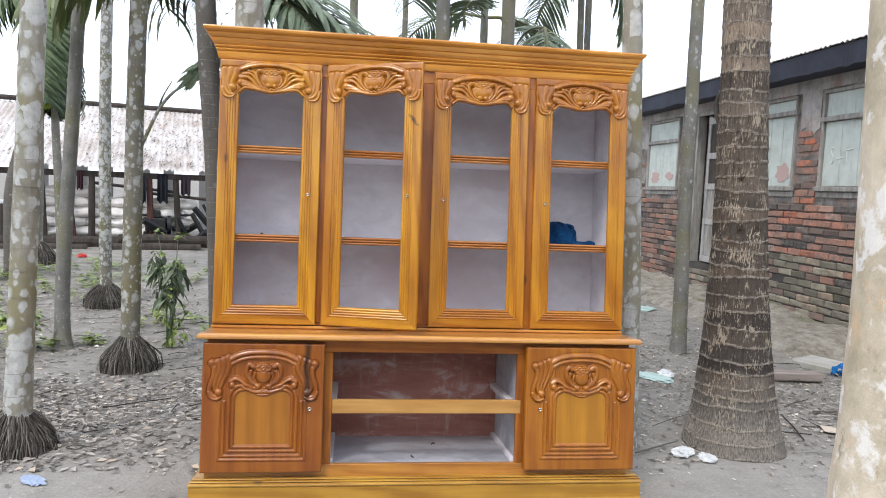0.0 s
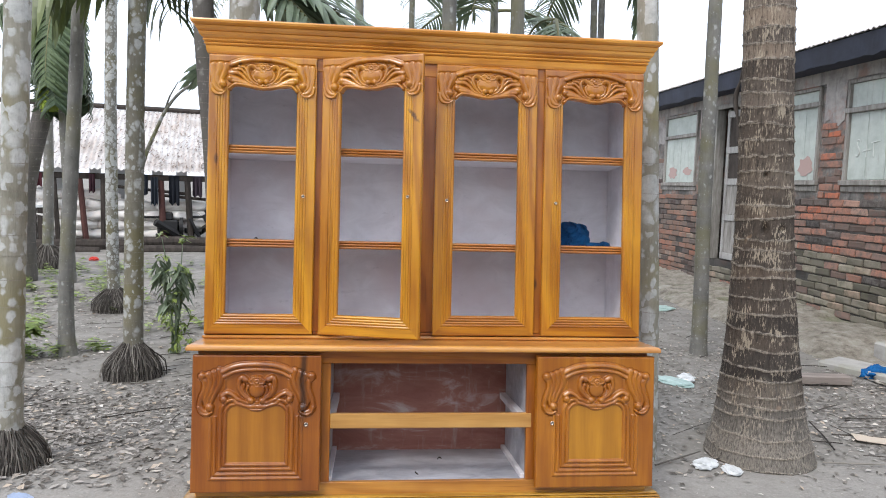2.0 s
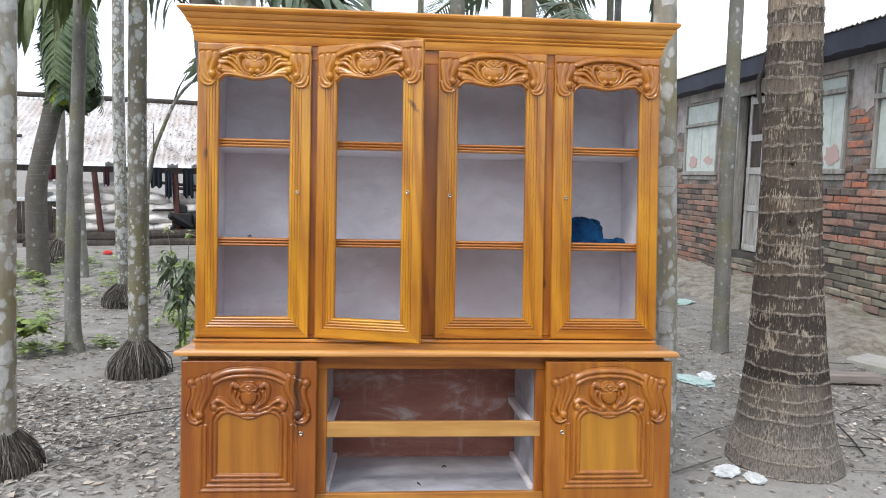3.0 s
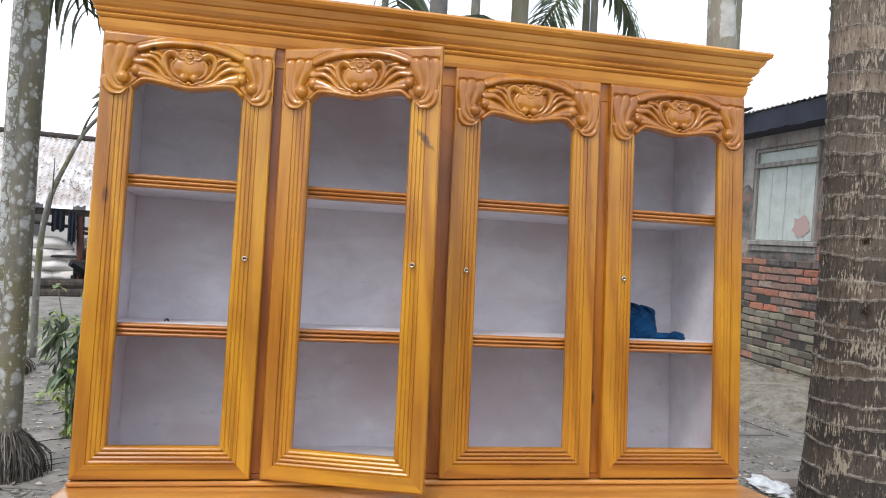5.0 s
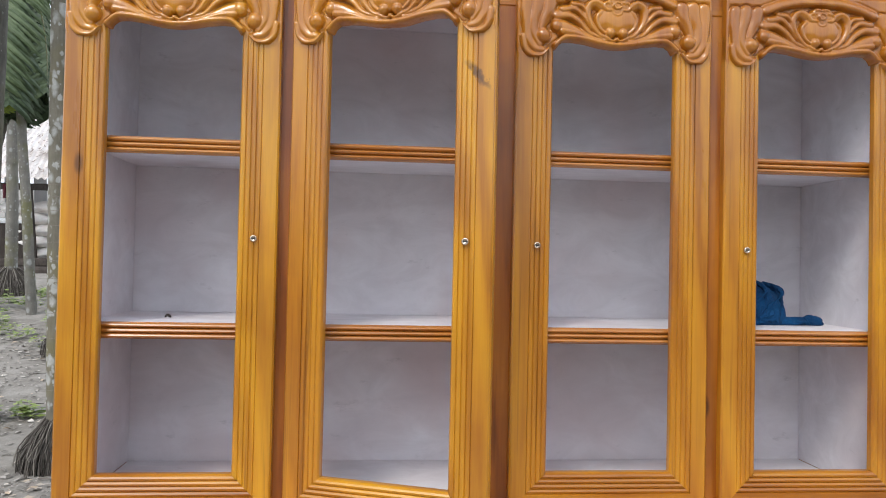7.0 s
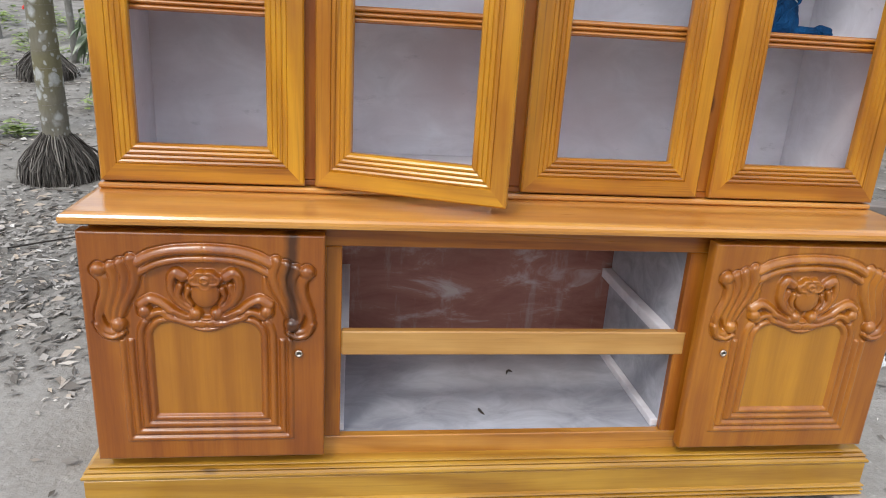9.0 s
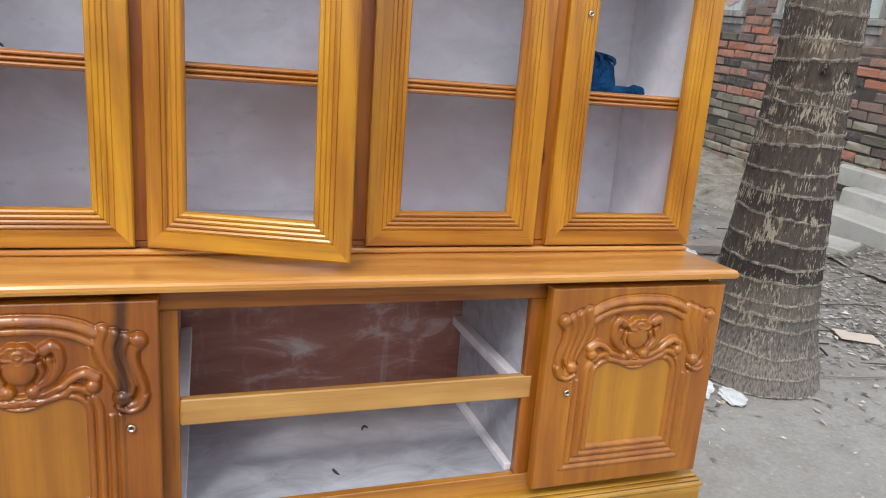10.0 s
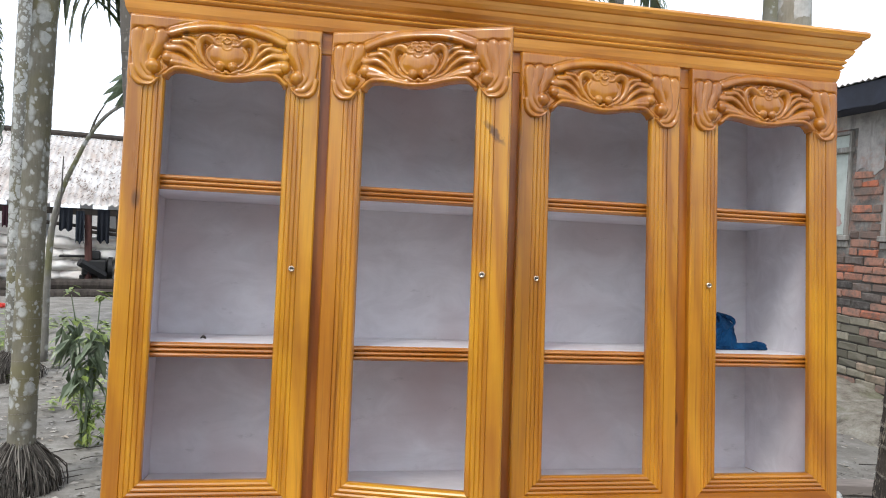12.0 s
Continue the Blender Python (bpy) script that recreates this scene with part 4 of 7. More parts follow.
def palm(path, r0, r1, mat, label, rings=0.16, ridge=0.0016, skirt=None, flare=0.0, group="areca palms", seed=1):
    rnd = random.Random(int(abs(path[0][0]) * 1000))
    x, y = path[0][0], path[0][1]
    z = ground_z(x, y)
    t = thing("areca_palm", x, y, z, label, "palm tree", group)
    local = [(p[0] - x, p[1] - y, p[2] - z) for p in path]
    local[0] = (0, 0, -0.06)
    part("trunk", trunk_geo(local, r0, r1, rings, ridge, flare=flare), mat, t, smooth=True)
    length = local[-1][2] - local[0][2]
    c = curve_pts(local, 120)
    n_ring = min(26, int(3.2 / rings))
    for i in range(2, n_ring):
        s = i * rings / length
        if s > 0.98:
            break
        p = c[int(s * 119)]
        r = r0 + (r1 - r0) * s + ridge + flare * math.exp(-s * length / 0.22)
        part("leaf_scar", RING, None, t, at=Matrix.Translation((p[0], p[1], p[2])) @ pose(0, 0, 0, rnd.uniform(-4, 4), rnd.uniform(-4, 4), rnd.uniform(0, 360)) @ Matrix.Diagonal((r, r, 1, 1)))
    if skirt:
        r_out, h, count = skirt
        part("root_skirt", root_skirt(r0 * 0.95, r_out, h, count, seed), root_mat, t, "skirt of dark stilt roots")
    return t


SKIRTED = "slender areca palm with lichen-spotted trunk and dark root skirt"
palm([(-1.67, 3.5, 0), (-1.63, 3.5, 0.84), (-1.58, 3.5, 1.92), (-1.44, 3.5, 5.02)], 0.063, 0.051, bark_white, "areca palm with large white lichen patches and stilt roots", 0.22, 0.001, (0.165, 0.19, 340), 0.02, seed=3)
PA = palm([(-1.75, 5.5, 0), (-1.73, 5.5, 1.08), (-1.7, 5.5, 2.38), (-1.57, 5.5, 6.31)], 0.070, 0.057, bark_green, SKIRTED, 0.17, 0.0015, (0.19, 0.25, 460), 0.02, seed=4)
palm([(-2.49, 6.15, 0), (-2.48, 6.15, 0.6), (-2.37, 6.15, 2.36), (-2.16, 6.15, 6.12)], 0.063, 0.046, bark_grey, "slender grey areca palm with swollen foot", 0.15, 0.0015, None, 0.05)
palm([(-2.76, 8.0, 0), (-2.77, 8.0, 0.97), (-2.76, 8.0, 2.69), (-2.66, 8.0, 6.32)], 0.065, 0.056, bark_spotted, SKIRTED, 0.17, 0.0015, (0.21, 0.23, 320), 0.02, seed=5)
palm([(-4.67, 10.8, 0), (-4.63, 10.8, 1.13), (-4.61, 10.8, 2.28), (-4.54, 10.8, 4.88)], 0.075, 0.055, bark_far, SKIRTED, 0.18, 0.002, (0.27, 0.34, 200), 0.03, seed=6)
P6 = palm([(-3.82, 9.55, 0), (-3.86, 9.55, 1.17), (-3.9, 9.55, 2.23), (-3.89, 9.55, 4.1)], 0.055, 0.042, bark_far, "thin grey areca palm", 0.16, 0.0015)
P4 = palm([(-4.41, 9.6, 0), (-4.41, 9.6, 0.97), (-4.33, 9.6, 1.46), (-4.16, 9.6, 2.14), (-4.02, 9.6, 2.9), (-3.95, 9.6, 3.65)], 0.136, 0.086, bark_dark, "short bent palm with a hanging crown", 0.10, 0.003)
palm([(2.79, 5.72, 0), (2.78, 5.72, 0.5), (2.76, 5.72, 1.2), (2.75, 5.72, 2.56), (2.73, 5.72, 5.34)], 0.066, 0.050, bark_grey, "slender greenish areca palm leaning a little", 0.14, 0.0015, None, 0.02)
palm([(1.44, 3.5, 0), (1.41, 3.5, 0.72), (1.32, 3.5, 2.27), (1.17, 3.5, 5.15)], 0.055, 0.049, bark_white, "areca palm white with lichen, close behind the cabinet", 0.2, 0.001)
palm([(-0.68, 3.8, 0), (-0.64, 3.8, 2.19), (-0.58, 3.8, 5.01)], 0.078, 0.071, bark_white, "pale areca palm behind the cabinet", 0.2, 0.001)
P7 = palm([(-0.91, 4.65, 0), (-0.96, 4.65, 1.31), (-1.03, 4.65, 2.27), (-1.11, 4.65, 3.8)], 0.068, 0.060, bark_dark, "dark ringed areca palm leaning aside", 0.10, 0.002)
BACK = "areca palm standing among others behind the cabinet"
P11 = palm([(1.02, 5.0, 0), (0.99, 5.0, 1.96), (0.94, 5.0, 4.95)], 0.051, 0.046, bark_grey, BACK, 0.14)
P12 = palm([(0.52, 4.9, 0), (0.5, 4.9, 2.17), (0.49, 4.9, 5.03)], 0.051, 0.046, bark_grey, BACK, 0.14)
P13 = palm([(1.2, 7.0, 0), (1.16, 7.0, 2.13), (1.13, 7.0, 5.25)], 0.042, 0.036, bark_far, BACK, 0.14)
P14 = palm([(2.18, 6.9, 0), (2.13, 6.9, 2.15), (2.04, 6.9, 5.27)], 0.034, 0.030, bark_far, BACK, 0.14)
palm([(2.3, 7.0, 0), (2.23, 7.0, 2.13), (2.18, 7.0, 5.26)], 0.034, 0.030, bark_far, BACK, 0.14)
P15 = palm([(1.46, 5.5, 0), (1.4, 5.5, 1.91), (1.37, 5.5, 2.63)], 0.030, 0.026, bark_far, BACK, 0.12)
Pm = palm([(0.32, 6.1, 0), (0.31, 6.1, 2.04), (0.31, 6.1, 4.44)], 0.026, 0.022, bark_far, BACK, 0.14)
P62 = palm([(-0.14, 6.5, 0), (-0.13, 6.5, 1.99), (-0.14, 6.5, 4.4)], 0.040, 0.034, bark_far, BACK, 0.14)
palm([(0.56, 0.68, 0), (0.59, 0.68, 0.91), (0.59, 0.68, 1.45), (0.51, 0.68, 3.27)], 0.080, 0.067, bark_near, "areca palm blotched with orange and white lichen", 6.0, 0.0005)

# big coconut stem
coco = thing("coconut_palm", 2.068, 3.53, 0.0, "thick dark coconut palm trunk with ragged leaf-scar rings", "palm tree")
rnd = random.Random(12)
n_s, n_h = 112, 720
steps = []
zz = 0.0
while zz < 5.2:
    steps.append(zz)
    zz += rnd.uniform(0.055, 0.095) if zz < 0.5 else rnd.uniform(0.060, 0.105)
vs, fs = [], []
tilt = [(0.22 * rnd.uniform(-1, 1), rnd.uniform(0, 6.28)) for _ in steps]
tone = [rnd.random() for _ in steps]
wear, rims = [], []


def scar_line(s_i, a):
    """The height of one leaf-scar edge at angle a round the stem."""
    s0 = steps[s_i]
    return s0 + 0.07 * tilt[s_i][0] * math.cos(a - tilt[s_i][1]) + 0.010 * noise.noise(Vector((math.cos(a) * 2.2, math.sin(a) * 2.2, s0 * 9))) + 0.003 * noise.noise(Vector((math.cos(a) * 8, math.sin(a) * 11, s0 * 9)))


ANGLES = [2 * math.pi * j / n_s for j in range(n_s)]
LINES = [[scar_line(q, a) for a in ANGLES] for q in range(len(steps))]
for i in range(n_h):
    z = -0.08 + 5.0 * (i / (n_h - 1)) ** 1.25
    r = 0.106 + 0.150 * math.exp(-(max(z, 0) + 0.03) / 0.74) + 0.014 * math.exp(-max(z - 0.08, 0) / 0.08)
    cxx, cyy = -0.03 * z, 0.03 * z
    first_i = max(0, sum(1 for q in steps if q < z - 0.16) - 1)
    for j, a in enumerate(ANGLES):
        q, at_i = 1.0, 0
        for s_i in range(first_i, len(steps)):
            if steps[s_i] > z + 0.06:
                break
            if z >= LINES[s_i][j]:
                q, at_i = z - LINES[s_i][j], s_i
        ragged = 0.38 + 1.1 * noise.noise(Vector((math.cos(a) * 9, math.sin(a) * 9, steps[at_i] * 5)))
        ahead = LINES[at_i + 1][j] - z if at_i + 1 < len(steps) else 1.0
        near = min(q, abs(ahead) * 1.2)
        lip = 0.0050 * math.exp(-(near / 0.006) ** 2) * max(0.1, ragged + 0.4) + 0.0015 * math.exp(-q / 0.03) + 0.006
        rough = 0.004 * noise.noise(Vector((a * 7, z * 4, 2))) + 0.0030 * noise.noise(Vector((a * 26, z * 9, 4)))
        holes = sum(0.035 * math.exp(-(((a - 2 * math.pi - ha) * r / 0.014) ** 2 + ((z - hz0) / hh) ** 2)) for ha, hz0, hh in ((-1.43, 1.19, 0.014), (-2.09, 1.185, 0.026), (-2.10, 1.46, 0.018)))
        rr = r + lip + rough - holes
        vs.append((cxx + rr * math.cos(a), cyy + rr * math.sin(a), z))
        wear.append(tone[at_i])
        rims.append(max(0.0, min(1.0, ragged + 0.3)) * math.exp(-(near / 0.006) ** 2))
for i in range(n_h - 1):
    for j in range(n_s):
        k2 = (j + 1) % n_s
        fs.append((i * n_s + j, i * n_s + k2, (i + 1) * n_s + k2, (i + 1) * n_s + j))
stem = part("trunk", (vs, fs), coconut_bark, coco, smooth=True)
for name, values in (("band_tone", wear), ("scar_rim", rims)):
    stem.data.attributes.new(name, "FLOAT", "POINT").data.foreach_set("value", values)
for s_i, s0 in enumerate(steps):
    if s0 < 0.06 or s0 > 3.0:
        continue
    rim, thick = [], []
    for j in range(n_s + 1):
        a, e = ANGLES[j % n_s], LINES[s_i][j % n_s]
        keep = 0.38 + 1.1 * noise.noise(Vector((math.cos(a) * 9, math.sin(a) * 9, s0 * 5))) + 0.3 * noise.noise(Vector((math.cos(a) * 30, math.sin(a) * 30, s0 * 40)))
        r = 0.106 + 0.150 * math.exp(-(max(e, 0) + 0.03) / 0.74) + 0.0105
        rim.append((-0.03 * e + r * math.cos(a), 0.03 * e + r * math.sin(a), e + 0.003))
        thick.append(0.0006 + 0.0032 * min(1.0, max(0.0, keep - 0.3) * 1.6))
    part("leaf_scar", tube(rim, thick, 5, False), scar_rim, coco, "frayed pale leaf-scar rim")

# crowns
for az, el in ((-62, -80), (-100, -74), (-20, -78), (-150, -76), (160, -70), (-75, -60), (60, -60)):
    frond(P4, "hanging", (0.46, 0.0, 3.65), az, el, mat=frond_dark)
for az, el in ((-80, -80), (-115, -74), (-40, -76), (-150, -70), (-95, -86)):
    frond(P4, "hanging", (0.45, -0.32, 2.66), az, el, mat=frond_yellow, scale=0.33)
for az, el in ((-60, -72), (-10, -66), (-95, -60), (200, -30), (120, -20)):
    frond(P6, "hanging", (-0.06, 0.0, 3.87), az, el)
for az, el, s in ((-8, 4, 1.0), (-26, -2, 0.9), (18, 10, 1.05), (6, -6, 0.8), (40, 14, 1.0)):
    frond(P7, "broad", (-0.1, 0.0, 2.64), az, el, mat=frond_pale, scale=s)
for az, el, s in ((186, 16, 0.9), (214, 4, 1.0), (160, 20, 1.0), (-6, 40, 0.8), (75, 35, 0.9), (90, 30, 1.0)):
    frond(PA, "bladed", (0.05, 0.04, 3.07), az, el, scale=s)
for az, el, s in ((-12, 30, 1.0), (15, 35, 1.0), (175, 25, 1.0), (130, 25, 1.0)):
    frond(Pm, "broad", (-0.01, 0.0, 2.21), az, el, scale=s)
for az, el, s in ((185, 40, 1.0), (-10, 20, 1.0), (60, 30, 1.0), (120, 35, 1.0)):
    frond(P62, "broad", (0.01, 0.0, 2.27), az, el, scale=s)
for az, el, s in ((-40, -30, 0.8), (-100, -20, 0.8), (100, 20, 0.9), (190, -35, 0.7)):
    frond(P15, "small", (-0.08, 0.0, 2.64), az, el, mat=frond_pale, scale=s)
for tree, top, seed in ((P13, (-0.05, 0.0, 2.75), 5), (P12, (-0.04, 0.0, 4.02), 2), (P11, (-0.07, 0.0, 4.02), 3), (P14, (-0.09, 0.0, 3.41), 4)):
    rnd = random.Random(seed)
    for i in range(3):
        frond(tree, "long" if i % 2 else "small", (top[0], top[1], top[2] + 0.3), 120 * i + rnd.uniform(-15, 15), rnd.uniform(-30, 25), mat=frond_pale)

# ---------------------------------------------------------------- the carved cabinet
CX, CY = 0.25, 2.75
# both cases lean back: the front edge rides on planks
LEAN = Matrix.Translation((0, CY, 0.03)) @ pose(0, 0, 0, -5.5, 0, 0) @ Matrix.Translation((0, -CY, -0.03))


def strokes_height(px, py, strokes, slim=1.06):
    """The relief at points (px, py), in metres, of carved lobes (points, radius at both ends, height, lean).

    A leaning lobe is higher on one flank, like a leaf that overlaps the next."""
    h = np.zeros_like(px)
    for stroke in strokes:
        pts, r0, r1, top = stroke[:4]
        lean = stroke[4] if len(stroke) > 4 else 0.0
        if max(r0, r1) > 0.0065:
            r0, r1 = slim * r0, slim * r1
        c = curve_pts(pts, 8 * (len(pts) - 1) + 1) if len(pts) > 1 else np.array(pts, float)
        best = np.zeros_like(px)
        if len(c) == 1:
            d = np.hypot(px - c[0][0], py - c[0][1]) / r0
            best = np.sqrt(np.clip(1 - d * d, 0, 1))
        else:
            for i in range(len(c) - 1):
                a, b = c[i], c[i + 1]
                ab = b - a
                s = np.clip(((px - a[0]) * ab[0] + (py - a[1]) * ab[1]) / (ab @ ab + 1e-12), 0, 1)
                ox, oy = px - a[0] - s * ab[0], py - a[1] - s * ab[1]
                d = np.hypot(ox, oy)
                r = r0 + (r1 - r0) * (i + s) / (len(c) - 1)
                side = (ab[0] * oy - ab[1] * ox) / (math.hypot(ab[0], ab[1]) + 1e-9) / r
                best = np.maximum(best, np.clip(1 - (d / r) ** 2, 0, 1) ** 0.62 * (1 + 1.5 * lean * np.clip(side, -1, 1)) / (1 + 1.5 * abs(lean)) * np.minimum(1.0, 0.45 * r / max(r0, r1) + 0.6))
        h = np.maximum(h, best * top)
    return h


def softened(h, times=2):
    """Sands a relief down a little."""
    for _ in range(times):
        p = np.pad(h, 1, mode="edge")
        h = (4 * h + p[:-2, 1:-1] + p[2:, 1:-1] + p[1:-1, :-2] + p[1:-1, 2:]) / 8
    return h


def moat(h, steps):
    """The gouge cut round a carved form, 1 beside it and 0 under it and farther off."""
    m = h
    for _ in range(steps):
        p = np.pad(m, 1, mode="edge")
        m = np.maximum.reduce([m, p[:-2, 1:-1], p[2:, 1:-1], p[1:-1, :-2], p[1:-1, 2:]])
    return np.clip(m / 0.003, 0, 1) * np.clip(1 - h / 0.002, 0, 1)


def mirrored(strokes, w):
    return strokes + [([(w - x, y) for x, y in s[0]], *s[1:4], -(s[4] if len(s) > 4 else 0.0)) for s in strokes]


def rose(cx, cy, s):
    """Cupped petals round a bud; s is half the flower's width."""
    out = []
    for ax, ay, r, a0, a1, top in ((0.0, 0.42, 0.36, -0.3, 3.4, 0.0080), (-0.58, 0.0, 0.36, 1.2, 4.9, 0.0085), (0.58, 0.0, 0.36, -1.8, 1.9, 0.0085), (-0.30, -0.36, 0.32, 2.6, 5.2, 0.0085), (0.30, -0.36, 0.32, 4.2, 6.8, 0.0085)):
        rim = [(cx + s * (ax + r * math.cos(a0 + (a1 - a0) * q / 4)), cy + 0.80 * s * (ay + r * math.sin(a0 + (a1 - a0) * q / 4))) for q in range(5)]
        out.append((rim, 0.19 * s, 0.17 * s, top))
        out.append(([(cx + s * ax, cy + 0.8 * s * ay)], 0.40 * s, 0, 0.0072))
    out.append(([(cx, cy - 0.04 * s)], 0.40 * s, 0, 0.0085))
    for a in (0.3, 2.4, 4.5):
        arc = [(cx + 0.26 * s * math.cos(a + q), cy - 0.04 * s + 0.22 * s * math.sin(a + q)) for q in (0, 0.8, 1.6)]
        out.append((arc, 0.10 * s, 0.08 * s, 0.0112))
    return out


def upper_carving(w):
    half = [
        ([(0.088, 0.0365), (0.123, 0.0232), (0.162, 0.0150), (0.190, 0.0132), (0.216, 0.0128)], 0.0115, 0.0105, 0.0100, 0.55),
        # bracket of three overlapping leaves
        ([(0.0205, 0.046), (0.0185, 0.066), (0.0205, 0.092), (0.024, 0.122), (0.0377, 0.142), (0.052, 0.146)], 0.0145, 0.0092, 0.0100, 0.35),
        ([(0.0450, 0.044), (0.0415, 0.066), (0.035, 0.090), (0.0365, 0.115), (0.0476, 0.136)], 0.0148, 0.0079, 0.0104, 0.35),
        ([(0.0700, 0.046), (0.0660, 0.066), (0.0575, 0.085), (0.0515, 0.1025)], 0.0150, 0.0085, 0.0104, 0.35),
        ([(0.0543, 0.118)], 0.0150, 0.0000, 0.0135),
        ([(0.0135, 0.122), (0.0175, 0.145), (0.0317, 0.1575), (0.0515, 0.1585), (0.066, 0.147)], 0.0085, 0.0065, 0.0095, 0.3),
        # sweeping leaves
        ([(0.087, 0.0895), (0.111, 0.096), (0.143, 0.1105), (0.170, 0.120), (0.194, 0.119)], 0.0148, 0.0054, 0.0090, 0.45),
        ([(0.084, 0.096)], 0.0124, 0.0000, 0.0090),
        ([(0.095, 0.1065), (0.123, 0.110), (0.151, 0.1185), (0.178, 0.1245)], 0.0082, 0.0048, 0.0076),
        ([(0.085, 0.071), (0.112, 0.070), (0.135, 0.084), (0.1545, 0.105), (0.182, 0.116)], 0.0113, 0.0054, 0.0081, 0.45),
        ([(0.097, 0.057), (0.124, 0.0555), (0.1445, 0.0745), (0.1585, 0.097)], 0.0101, 0.0043, 0.0076, 0.45),
        ([(0.118, 0.045), (0.139, 0.0490), (0.1530, 0.070), (0.1625, 0.0925)], 0.0082, 0.0043, 0.0071, 0.45),
        # C scrolls beside the flower
        ([(0.178, 0.049), (0.166, 0.0435), (0.1545, 0.050), (0.1515, 0.0665), (0.1595, 0.0895), (0.176, 0.109), (0.190, 0.114)], 0.0109, 0.0051, 0.0095, 0.35),
        ([(0.180, 0.064), (0.1715, 0.075), (0.1750, 0.0925), (0.187, 0.105)], 0.0083, 0.0047, 0.0081, 0.35),
        ([(0.1985, 0.1065)], 0.0106, 0.0000, 0.0120),
        ([(0.190, 0.117), (0.204, 0.1225), (0.215, 0.117)], 0.0047, 0.0036, 0.0066),
    ]
    s = mirrored(half, w)
    s += [([(w / 2 - 0.016, 0.078), (w / 2, 0.084), (w / 2 + 0.016, 0.078)], 0.0260, 0.0260, 0.0080)]
    lip = [(x, upper_low_edge(x, w) * 1.12 - 0.0085) for x in np.linspace(0.080, w - 0.080, 15)]
    return s + [(lip, 0.0062, 0.0062, 0.0085)] + rose(w / 2, 0.050, 0.030)


def upper_low_edge(x, w):
    x = min(x, w - x)
    if x < 0.070:
        return 0.1475 - 0.012 * max(0.0, (0.012 - x) / 0.012) ** 2 - 0.0195 * max(0.0, (x - 0.045) / 0.025) ** 2
    pts = ((0.070, 0.128), (0.085, 0.130), (0.090, 0.121), (0.100, 0.1145), (0.120, 0.1135), (0.150, 0.1165), (0.180, 0.1225), (0.200, 0.1243), (0.216, 0.1247))
    for (a, p), (b, q) in zip(pts, pts[1:]):
        if x <= b:
            return p + (q - p) * (x - a) / (b - a)
    return pts[-1][1]


def carved_rail(w, top, yface, thick):
    """The carved head of a glazed door: a relief sheet with a wavy lower edge and a real thickness."""
    nx, ny = 300, 112
    xs = np.linspace(0, w, nx)
    low = np.array([upper_low_edge(x, w) for x in xs])
    X = np.repeat(xs[:, None], ny, 1)
    low = 1.12 * low - 0.003
    Y = low[:, None] * np.linspace(0, 1, ny)[None, :]
    H = strokes_height(X, Y, upper_carving(w))
    arch = 0.0145 + 1.6 * (X - w / 2) ** 2
    field = np.clip((Y - arch) / 0.01, 0, 1) * np.clip((0.120 - np.abs(X - w / 2)) / 0.01 + 1, 0, 1)
    side = np.clip((Y - 0.026) / 0.006, 0, 1) * np.clip((np.abs(X - w / 2) - 0.125) / 0.006, 0, 1) * np.clip(np.minimum(X, w - X) / 0.008 - 0.2, 0, 1)
    above = np.clip(1 - np.abs(Y - (arch - 0.0145)) / 0.006, 0, 1) * np.clip((0.118 - np.abs(X - w / 2)) / 0.02, 0, 1) * 0.4
    D = 1.10 * H - np.maximum(0.0050 * field, 0.0022 * np.maximum(side, above)) * np.clip(1 - H / 0.004, 0, 1)
    edge = np.minimum(X, w - X) / 0.004
    D -= 0.003 * np.clip(1 - edge, 0, 1) ** 2
    D -= 0.0030 * np.clip(1 - Y / 0.0060, 0, 1) * np.clip(1 - H / 0.006, 0, 1)
    D -= 0.0045 * moat(H, 2) * np.clip(Y / 0.012 - 0.6, 0, 1) * np.clip(np.minimum(X, w - X) / 0.006 - 0.5, 0, 1)
    D = softened(D, 1)
    vs = [(X[i, j], yface - D[i, j], top - Y[i, j]) for i in range(nx) for j in range(ny)]
    fs = [(i * ny + j, i * ny + j + 1, (i + 1) * ny + j + 1, (i + 1) * ny + j) for i in range(nx - 1) for j in range(ny - 1)]
    rim = [i * ny for i in range(nx)] + [(nx - 1) * ny + j for j in range(1, ny)] + [i * ny + ny - 1 for i in range(nx - 2, -1, -1)] + [j for j in range(ny - 2, 0, -1)]
    o = len(vs)
    vs += [(vs[q][0], yface + thick, vs[q][2]) for q in rim]
    for a in range(len(rim)):
        b = (a + 1) % len(rim)
        fs.append((rim[a], rim[b], o + b, o + a))
    return vs, fs


